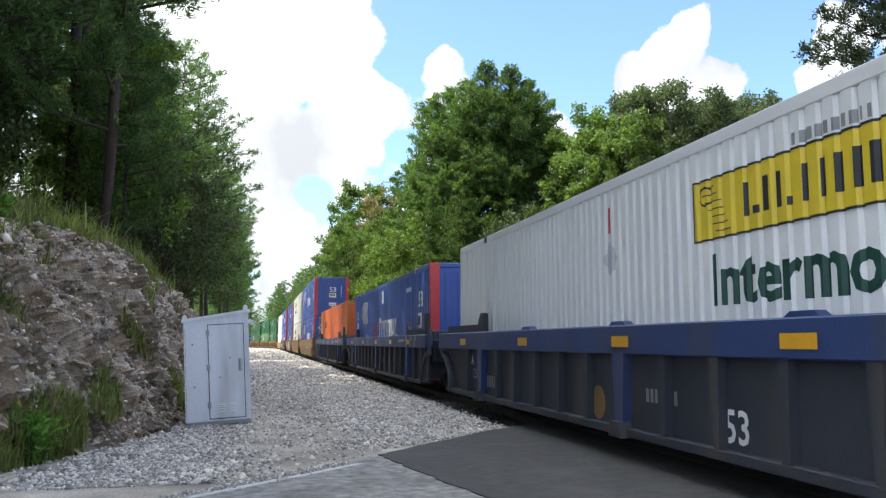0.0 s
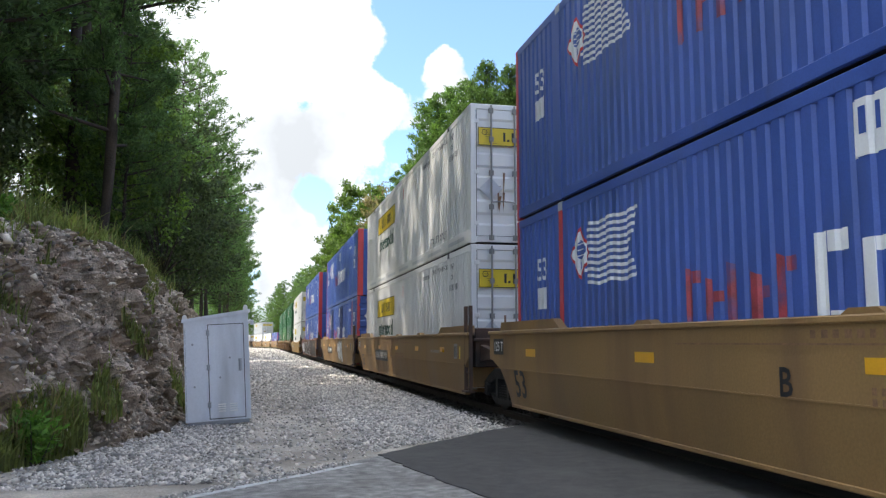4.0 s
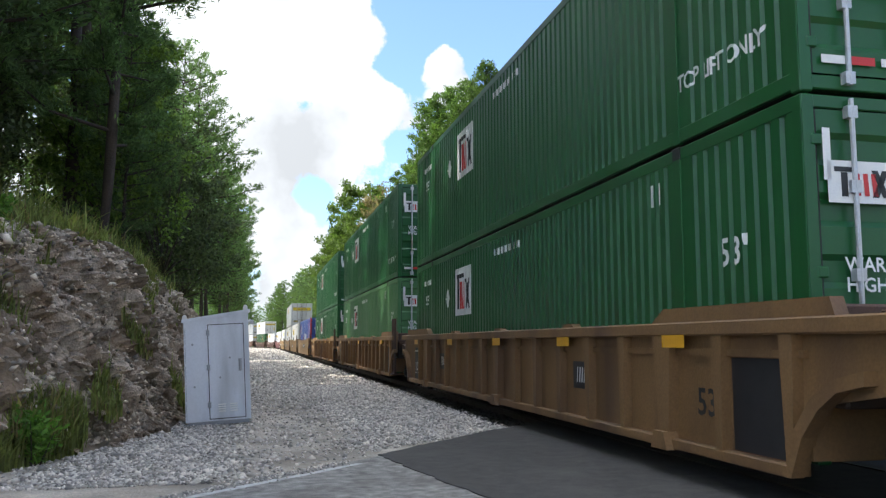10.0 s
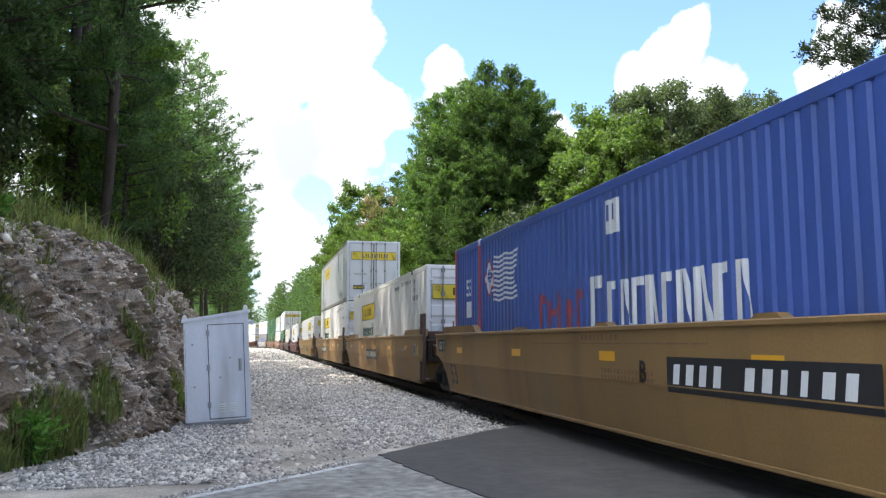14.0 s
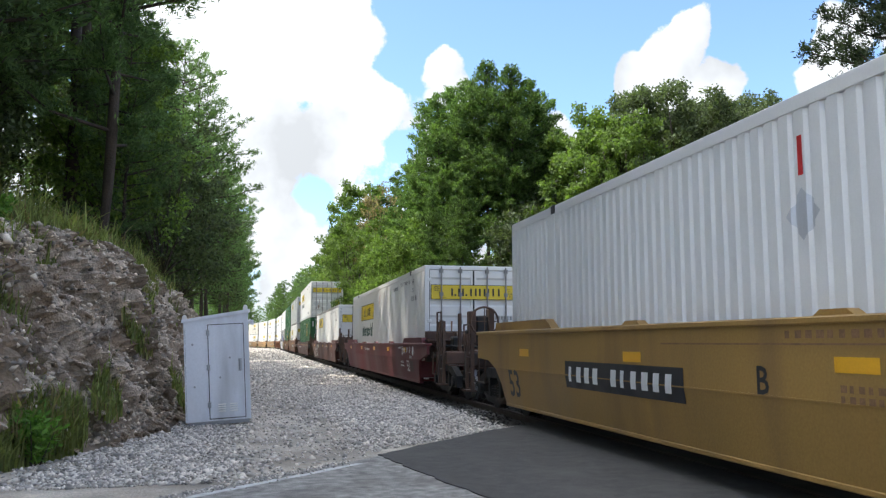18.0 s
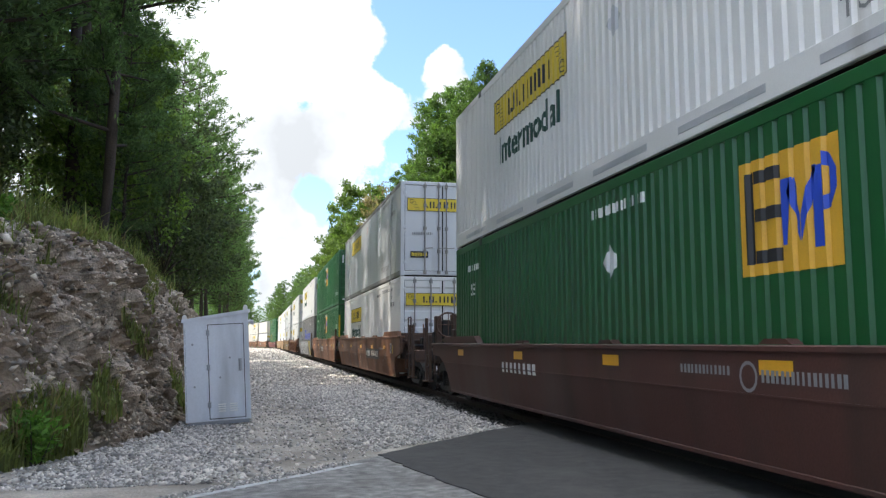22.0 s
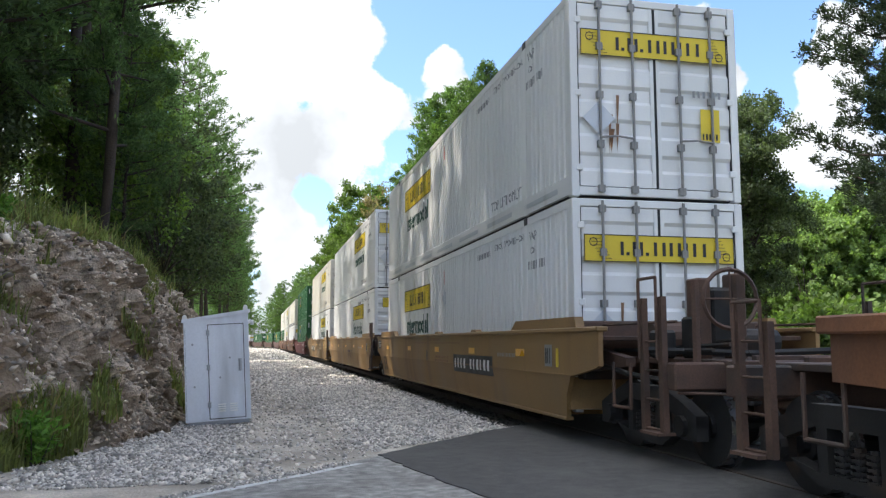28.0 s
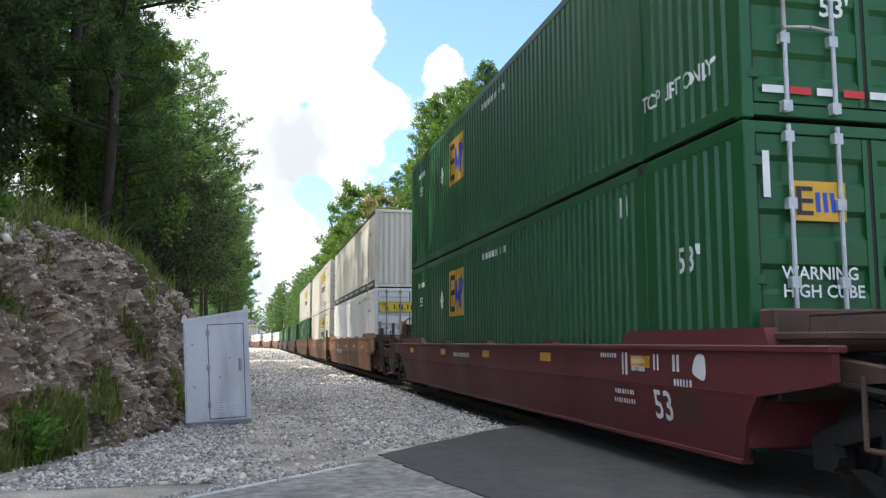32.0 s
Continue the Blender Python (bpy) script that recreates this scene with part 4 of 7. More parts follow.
def well_end(car, sgn, coupled, paint, brake):
    """Platform, sills, steps and gear past one end of the well; sgn -1: leading end."""
    e = sgn * 8.2
    own = M_SOOT if paint is M_NAVY else paint if paint is M_RUSTW else M_GEAR
    paint = M_GEAR if paint is not M_NAVY else M_SOOT

    def yb(a, b):
        return tuple(sorted((e + sgn * a, e + sgn * b)))

    part("end_sill", cube(-1.32, 1.32, *yb(0.02, 0.26), 0.80, 1.56, 0.02), paint, car)
    part("end_plate", cube(-1.38, 1.38, *yb(0.30, 0.95 if coupled else 0.36), 1.30, 1.36, 0.01), paint, car)
    reach = 3.3 if coupled else 1.35
    part("centre_sill", cube(-0.36, 0.36, *yb(0.2, reach), 0.62, 1.02, 0.02), paint, car)
    part("platform", cube(-0.85 if coupled else -0.7, 0.85 if coupled else 0.7, *yb(0.2, reach - 0.25), 1.03, 1.10, 0.01), paint, car)
    for x in (-1.16, 1.16):
        part("side_bracket", prism_x(bmesh.new(), [(e + sgn * 0.2, 1.24), (e + sgn * 1.3, 1.10), (e + sgn * 1.3, 1.00), (e + sgn * 0.2, 0.90)], x - 0.06, x + 0.06), paint, car)
    if not coupled:
        if sgn < 0:
            for x in (-1.47, 1.47):
                ladder(car, x, e - 0.32, 0.36, 1.98, paint, 0.36)
                part("step", cube(x - 0.09, x + 0.09, *yb(0.14, 0.50), 0.33, 0.36), paint, car)
        else:
            for x in (-1.30, 1.30):
                part("hand_rail", rod([(x, e + 0.9, 1.0), (x, e + 0.9, 1.40), (x, e + 1.25, 1.40), (x, e + 1.25, 1.0)], 0.02), paint, car)
        part("articulation_casting", cube(-0.30, 0.30, *yb(1.2, 1.6), 0.66, 1.06, 0.05), M_UNDER, car)
        return
    part("cross_beam", cube(-1.40, 1.40, *yb(2.62, 2.80), 0.80, 1.08, 0.02), paint, car)
    part("coupler", cube(-0.14, 0.14, *yb(3.2, 3.62), 0.70, 0.98, 0.05), M_UNDER, car)
    part("uncoupling_lever", rod([(-1.35, e + sgn * 2.75, 0.78), (-0.7, e + sgn * 2.9, 0.76), (-0.1, e + sgn * 3.3, 0.86)], 0.016), paint, car)
    part("draft_plate", cube(-0.55, 0.55, *yb(2.8, 2.88), 0.55, 1.15, 0.01), paint, car)
    for x in (-1.15, 1.15):
        part("step_frame", rod([(x * 1.2, e + sgn * 1.3, 1.05), (x * 1.2, e + sgn * 1.3, 0.55), (x * 1.2, e + sgn * 1.75, 0.55), (x * 1.2, e + sgn * 1.75, 1.05)], 0.02), paint, car)
    part("hose", rod([(-0.5, e + sgn * 2.9, 0.75), (-0.45, e + sgn * 3.3, 0.42), (-0.3, e + sgn * 3.6, 0.5)], 0.028), M_RUBBER, car)
    GT = 1.95 if sgn < 0 else 1.62
    for x in (-1.40, 1.40):
        ladder(car, x, e + sgn * 2.35, 0.35, 1.75 if sgn < 0 else 1.45, own)
        part("grab_iron", rod([(x - 0.06, e + sgn * 2.15, 1.1), (x - 0.06, e + sgn * 2.15, GT), (x - 0.06, e + sgn * 2.55, GT), (x - 0.06, e + sgn * 2.55, 1.1)], 0.018), own, car)
        part("step", cube(x - 0.10, x + 0.10, *yb(2.2, 2.6), 0.34, 0.37), paint, car)
    if brake:
        for xa, xb, zt in ((-0.66, -0.50, 2.0), (-0.20, -0.06, 2.06)):
            part("brake_post", cube(xa, xb, *yb(1.72, 2.0), 1.08, zt, 0.02), paint, car)
        part("brake_housing", cube(-0.49, -0.21, *yb(1.76, 1.98), 1.2, 1.9, 0.04), M_UNDER, car)
        part("grab_post", rod([(-1.05, e + sgn * 2.62, 1.05), (-1.05, e + sgn * 2.62, 1.92)], 0.045, 6), paint, car)
        part("cross_pipe", rod([(-1.3, e + sgn * 1.9, 1.2), (-0.2, e + sgn * 2.2, 1.16), (1.2, e + sgn * 2.2, 1.2)], 0.04, 6), M_UNDER, car)
        bm = bmesh.new()
        c = Vector((-0.34, e + sgn * 2.12, 1.76))
        rings = []
        for k in range(20):
            a = 2 * math.pi * k / 20
            rings.append([bm.verts.new(c + Vector(((0.33 + 0.026 * math.cos(b)) * math.cos(a), 0.026 * math.sin(b), (0.33 + 0.026 * math.cos(b)) * math.sin(a)))) for b in (0, 1.57, 3.14, 4.71)])
        for k in range(20):
            for q in range(4):
                bm.faces.new((rings[k][q], rings[k][(q + 1) % 4], rings[(k + 1) % 20][(q + 1) % 4], rings[(k + 1) % 20][q]))
        for k in range(4):
            a = math.pi * k / 2
            tube(bm, c, c + Vector((0.33 * math.cos(a), 0, 0.33 * math.sin(a))), 0.012, 5)
        part("hand_brake_wheel", bm, paint, car)
        part("air_reservoir", rod([(-0.75, e + sgn * 1.0, 1.32), (0.15, e + sgn * 1.0, 1.32)], 0.20, 14), paint, car)
        part("brake_cylinder", rod([(-0.2, e + sgn * 1.65, 1.28), (0.5, e + sgn * 1.65, 1.28)], 0.16, 12), M_UNDER, car)
        for k in range(2):
            part("brake_valve", cube(-1.0 + 0.3 * k, -0.8 + 0.3 * k, *yb(1.45 + 0.2 * k, 1.75 + 0.2 * k), 1.1, 1.42 + 0.15 * k, 0.03), M_UNDER, car)
        for x in (-1.1, 1.1):
            part("handrail", rod([(x, e + sgn * 0.4, 1.36), (x, e + sgn * 0.4, 1.5), (x, e + sgn * 2.3, 1.5)], 0.018), paint, car)
        part("trainline_bundle", rod([(-1.2, e + sgn * 0.35, 1.02), (-1.25, e + sgn * 1.4, 0.92), (-1.1, e + sgn * 2.6, 0.84)], 0.03), M_UNDER, car)
        part("angle_cock", cube(-0.72, -0.6, *yb(2.85, 3.05), 0.66, 0.8, 0.02), M_UNDER, car)
        for k in range(3):
            part("pipe", rod([(-0.9 + 0.25 * k, e + sgn * 0.3, 1.18), (-0.85 + 0.2 * k, e + sgn * 2.6, 1.2 + 0.06 * k)], 0.025), M_UNDER, car)


def on_well(bm, x=-1.505):
    if x < -1.49:
        bmesh.ops.bisect_plane(bm, geom=bm.verts[:] + bm.edges[:] + bm.faces[:], dist=1e-5, plane_co=(0, 0.858, 0), plane_no=(0, 1, 0))
    for v in bm.verts:
        u, z = v.co.x, v.co.y
        v.co = (x + (max(0.0, 0.86 - z) * 0.15 if x < -1.49 else 0), HL - u, z)
    return bm


WELLS = {}


def well_car(style, colour, lead, tail, label):
    key = (style, colour, lead, tail)
    if key in WELLS:
        return copy_thing(WELLS[key], pose(0, 0, 0))
    paint = {"ochre": M_OCHRE, "gold": M_GOLD, "tan": M_GOLD, "rust": M_RUSTW, "brown": M_BROWN, "maroon": M_MAROON, "dark": M_DBROWN, "navy": M_NAVY, "grey": M_GREYW}[colour]
    low = M_SOOT if colour == "navy" else paint
    car = empty("well_car", label, "railcar", "well cars of the train")
    TOP = 1.26 if colour in ("maroon", "dark", "tan") else 1.47
    for s in (-1, 1):
        def X(a, b):
            return tuple(sorted((s * a, s * b)))
        ya, yt = -8.2 - (1.15 if lead else 0.45), 8.2 + (1.35 if tail else 0.85)
        outline = [(ya, TOP - 0.06), (ya, 1.0), (min(ya + 0.1, -8.62), 0.97), (-8.42, 0.84), (-8.2, 0.6), (-8.06, 0.28), (8.06, 0.28), (8.2, 0.6), (8.42, 0.84), (8.85, 0.97), (yt, 1.0), (yt, TOP - 0.06)]
        if style == "smooth":
            bm = prism_x(bmesh.new(), outline, *X(1.44, 1.50))
            bmesh.ops.bisect_plane(bm, geom=bm.verts[:] + bm.edges[:] + bm.faces[:], plane_co=(0, 0, 0.858), plane_no=(0, 0, 1), dist=1e-4)
            for v in bm.verts:
                if v.co.z < 0.858:
                    v.co.x -= s * (0.858 - v.co.z) * 0.15
            part("side_wall", bm, paint, car)
            part("top_sill", cube(*X(1.38, 1.53), ya - 0.02, yt + 0.02, TOP - 0.06, TOP, 0.012), paint, car)
            part("bottom_sill", cube(*X(1.31, 1.425), -8.05, 8.05, 0.25, 0.30, 0.01), paint, car)
            part("weld_strip", cube(*X(1.44, 1.507), -8.3, 8.3, 0.852, 0.866), paint, car)
        else:
            part("side_sheet", prism_x(bmesh.new(), outline, *X(1.38, 1.43)), low, car)
            part("top_sill", cube(*X(1.36, 1.54), ya - 0.02, yt + 0.02, 1.15 if colour == "navy" else 1.34, TOP, 0.015), paint, car)
            part("bottom_sill", cube(*X(1.30, 1.52), -8.0, 8.0, 0.26, 0.36, 0.012), low, car)
            for k in range(1, 17):
                y = HL - 0.45 - 0.98 * k
                broad = k in (2, 8, 14)
                wide = 0.17 if broad else 0.085
                bm = prism_x(bmesh.new(), [(y - wide, 1.34), (y + wide, 1.34), (y + wide * 0.55, 0.36), (y - wide * 0.55, 0.36)], *X(1.43, 1.54 if broad else 1.525))
                part("side_post", bm, low if colour == "navy" and not broad else paint, car)
                if broad:
                    part("jacking_pad", prism_x(bmesh.new(), [(y - 0.16, 0.25), (y + 0.16, 0.25), (y + 0.10, 0.42), (y - 0.10, 0.42)], *X(1.45, 1.60)), low, car)
            part("rail_strip", cube(*X(1.43, 1.47), -8.2, 8.2, 1.16, 1.22), low, car)
            for sg in (-1, 1):
                part("wheel_arch", prism_x(bmesh.new(), [(sg * 8.9, 0.99), (sg * 8.62, 0.93), (sg * 8.42, 0.80), (sg * 8.22, 0.58), (sg * 8.08, 0.27), (sg * 8.0, 0.27), (sg * 8.12, 0.62), (sg * 8.34, 0.88), (sg * 8.58, 1.02), (sg * 8.9, 1.09)], *X(1.43, 1.54)), low, car)
        for sg in (-1, 1):
            y0, y1 = sorted((sg * 8.55, sg * 5.75))
            bm = prism_x(bmesh.new(), [(y0, TOP + 0.004), (y1, TOP + 0.004), (y1 - (0.25 if sg < 0 else 0.05), TOP + 0.14), (y0 + (0.05 if sg < 0 else 0.25), TOP + 0.14)], *X(1.34, 1.46))
            part("guide_flange", bm, M_SOOT if colour == "navy" else paint, car)
            if colour == "navy":
                part("guide_post", prism_x(bmesh.new(), [(sg * 5.68, TOP + 0.004), (sg * 6.08, TOP + 0.004), (sg * 5.98, TOP + 0.20), (sg * 5.82, TOP + 0.35), (sg * 5.70, TOP + 0.33)], *X(1.36, 1.47)), M_SOOT, car)
        for y in (-3.3, 0.0, 3.3):
            part("container_guide", prism_x(bmesh.new(), [(y - 0.22, TOP + 0.004), (y + 0.22, TOP + 0.004), (y + 0.14, TOP + 0.05), (y - 0.14, TOP + 0.05)], *X(1.33, 1.44)), paint, car)
    part("well_floor", cube(-1.35, 1.35, -7.4, 7.4, 0.27, 0.34), low, car)
    for y in (-8.1, 8.1):
        part("bulkhead", cube(-1.40, 1.40, y - 0.06, y + 0.06, 0.4, 0.82), low, car)
    well_end(car, -1, lead, paint, lead)
    well_end(car, 1, tail, paint, False)
    truck_at(car, -9.75 if lead else -9.65)
    if tail:
        truck_at(car, 9.75)
    for k, u in enumerate((1.0, 4.7, 8.15, 11.25, 14.2)):
        part("reflector", on_well(rect(bmesh.new(), u, TOP - (0.24 if style == "ribbed" or TOP < 1.3 else 0.40), u + 0.44, TOP - (0.12 if style == "ribbed" or TOP < 1.3 else 0.29)), -1.548 if style == "ribbed" else -1.505), M_REFL, car, "yellow reflector")
    WELLS[key] = car
    return car


def well_mark(car, name, bm, m, x=-1.507, label=""):
    return part(name, on_well(bm, x), m, car, label)


def blob(bm, pts, n=5):
    """A smooth closed outline through rough corner points."""
    out = []
    k = len(pts)
    for i in range(k):
        p0, p1, p2, p3 = (Vector(pts[(i + j - 1) % k]) for j in range(4))
        for s in range(n):
            t = s / n
            out.append(0.5 * (2 * p1 + (p2 - p0) * t + (2 * p0 - 5 * p1 + 4 * p2 - p3) * t * t + (3 * p1 - p0 - 3 * p2 + p3) * t ** 3))
    f = bm.faces.new([bm.verts.new((p.x, p.y, 0)) for p in out])
    bmesh.ops.triangulate(bm, faces=[f])
    return bm


def scrawl(bm, u, v, w, h, n, seed, thick=0.022):
    """A loose sprayed line."""
    rnd = random.Random(seed)
    pts = [(u + w * i / n + rnd.uniform(-0.4, 0.4) * w / n, v + h * rnd.random()) for i in range(n + 1)]
    for i in range(1, len(pts) - 1):
        a, b, c = (Vector(p) for p in pts[i - 1:i + 2])
        prev = None
        for s in range(7):
            t = s / 6
            p = (a + b) / 2 * (1 - t) ** 2 + 2 * t * (1 - t) * b + (b + c) / 2 * t * t
            if prev is not None and (p - prev).length > 1e-4:
                d = (p - prev).normalized()
                nn = Vector((-d.y, d.x)) * thick / 2
                flat(bm, ((prev - nn)[:], (p - nn)[:], (p + nn)[:], (prev + nn)[:]))
            prev = p
    return bm


def balloon_piece(car, u0, v0, w, h, n, seed, fill, edge):
    """Sprayed rounded shapes: dark outline under a lighter filling, lifted a little."""
    rnd = random.Random(seed)
    step = w / n
    for k in range(n):
        cu = u0 + step * (k + 0.5)
        pts = []
        for i in range(8):
            a = 2 * math.pi * i / 8
            r = rnd.uniform(0.8, 1.1)
            pts.append((cu + step * 0.62 * r * math.cos(a), v0 + h / 2 + h * 0.52 * r * math.sin(a)))
        well_mark(car, "graffiti_outline", blob(bmesh.new(), pts), edge, -1.509 - 0.0012 * k)
        pts = [(cu + (p - cu) * 0.86, v0 + h / 2 + (q - v0 - h / 2) * 0.9) for p, q in pts]
        well_mark(car, "graffiti_fill", blob(bmesh.new(), pts), fill, -1.5096 - 0.0012 * k)
        well_mark(car, "graffiti_line", scrawl(bmesh.new(), cu - step * 0.25, v0 + h * 0.25, step * 0.5, h * 0.5, 4, seed + k, 0.03), edge, -1.5102 - 0.0012 * k)


# ---- the line: straight, then bending left ----
XC, Y_BEND, RADIUS, SPEED = 5.455, 150.0, 500.0, 16.5


def track_pose(s, z=0.0):
    if s < Y_BEND:
        return pose(XC, s, z)
    a = (s - Y_BEND) / RADIUS
    return pose(XC - RADIUS * (1 - math.cos(a)), Y_BEND + RADIUS * math.sin(a), z, 0, 0, math.degrees(a))


# leading end's distance at the start, style, colour, lead and tail coupled (else articulated), lower box, upper box
TRAIN = [
    (0.75, "ribbed", "navy", False, False, "white_l", None),
    (20.0, "ribbed", "navy", False, False, "blue_n", None),
    (39.4, "ribbed", "navy", False, True, "orange", None),
    (62.8, "smooth", "ochre", True, False, "blue_d", "blue_n"),
    (82.0, "smooth", "ochre", False, False, "white_r", "white_r"),
    (101.3, "smooth", "ochre", False, True, "blue_d", "blue_n"),
    (124.1, "smooth", "brown", True, True, "blue_n", "blue_n"),
    (147.6, "smooth", "tan", True, True, "white_r", "white_r"),
    (170.6, "ribbed", "rust", True, False, "green_p", "green_t"),
    (189.9, "ribbed", "rust", False, False, "green_f", "green_t"),
    (209.3, "ribbed", "rust", False, True, "green_t", "green_t"),
    (232.2, "smooth", "ochre", True, False, "blue_d", None),
    (251.5, "smooth", "ochre", False, False, "white_r", None),
    (270.7, "smooth", "ochre", False, True, "white_r", "plate"),
    (294.1, "smooth", "gold", True, True, "white_rib", None),
    (317.7, "smooth", "maroon", True, True, "white_r", None),
    (340.6, "smooth", "dark", True, True, "plate_w", None),
    (364.1, "smooth", "dark", True, True, "green_m", "white_r"),
    (387.4, "smooth", "brown", True, False, "white_r", "plate"),
    (406.7, "smooth", "brown", False, False, "green_v", "green_u"),
    (426.0, "smooth", "grey", False, True, "grey", "white_r"),
    (449.6, "ribbed", "brown", True, True, "white_r", "white_r"),
    (472.5, "smooth", "ochre", True, False, "white_r", "white_r"),
    (492.0, "smooth", "ochre", False, False, "white_rib", "white_l"),
    (511.0, "smooth", "ochre", False, True, "white_rib", "cream"),
    (534.4, "smooth", "maroon", True, True, "green_e", "green_e"),
    (557.9, "smooth", "brown", True, False, "white_blank", "cream_p"),
    (577.2, "smooth", "brown", False, False, "cream", "cream"),
    (596.5, "smooth", "brown", False, True, "green_p", "cream"),
    (620.0, "smooth", "dark", True, True, "green_e", None),
    (643.4, "smooth", "dark", True, True, "green_e", None),
    (666.8, "smooth", "dark", True, True, "green_p", None),
    (690.2, "smooth", "brown", True, True, "white_r", None),
    (713.6, "smooth", "brown", True, True, "white_r", None),
    (737.0, "smooth", "brown", True, True, "white_r", None),
    (760.4, "smooth", "ochre", True, False, "white_r", "white_r"),
    (779.7, "smooth", "ochre", False, False, "white_r", "white_r"),
    (799.0, "smooth", "ochre", False, True, "white_r", "white_r"),
    (822.4, "smooth", "ochre", True, False, "white_r", None),
    (841.7, "smooth", "ochre", False, False, "white_r", "white_r"),
]
LABELS = {"tan": "low-sided ochre yellow steel well car with raised panels", "gold": "clean ochre yellow steel well car with smooth sides", "rust": "rust-stained ochre steel well car with ribbed sides", "ochre": "ochre yellow steel well car with grimy sides", "brown": "rusty brown steel well car with streaked sides", "maroon": "maroon steel well car with white stencils",
          "dark": "dark brown steel well car with white lettering", "navy": "navy blue and soot black ribbed well car", "grey": "grey steel well car covered in sprayed letters"}
ROLLING = []        # (thing, distance of its middle at the start, height)


def build_train():
    for i, (s, style, colour, lead, tail, lower, upper) in enumerate(TRAIN):
        car = well_car(style, colour, lead, tail, LABELS[colour])
        ROLLING.append((car, s + HL, 0.0))
        ROLLING.append((box_at(lower, pose(0, 0, 0.355)), s + HL, 0.355))
        if upper:
            ROLLING.append((box_at(upper, pose(0, 0, 0.355 + CH + 0.02)), s + HL, 0.355 + CH + 0.02))
        CARS.append(car)
        LOWER.append(ROLLING[-2 if upper else -1][0])


CARS, LOWER = [], []
build_train()


def plate(car, u, w=2.6, n=11, seed=1, x=-1.507, z=0.69):
    p = well_mark(car, "number_plate", rect(bmesh.new(), u, z, u + w, z + 0.34), M_BLACK, x, "black plate with pale bars")
    bm = bmesh.new()
    pitch = (w - 0.24) / n
    rnd = random.Random(seed)
    for k in range(n):
        if k == 4 and n > 8:
            continue
        a = u + 0.12 + k * pitch
        b = a + pitch * rnd.choice((0.34, 0.5, 0.56))
        flat(bm, ((a, z + 0.08), (b, z + 0.08), (b + 0.03, z + 0.27), (a + 0.03, z + 0.27)))
    part("plate_stencil", on_well(bm, x - 0.003), M_LETTER, p)


def numeral(car, text, u, z, h, m, x=-1.507):
    well_mark(car, "lettering", words(bmesh.new(), text, u, z, h), m, x)


def lead_of(i):
    """Whether a car's leading end is coupled rather than jointed."""
    return TRAIN[i][3]


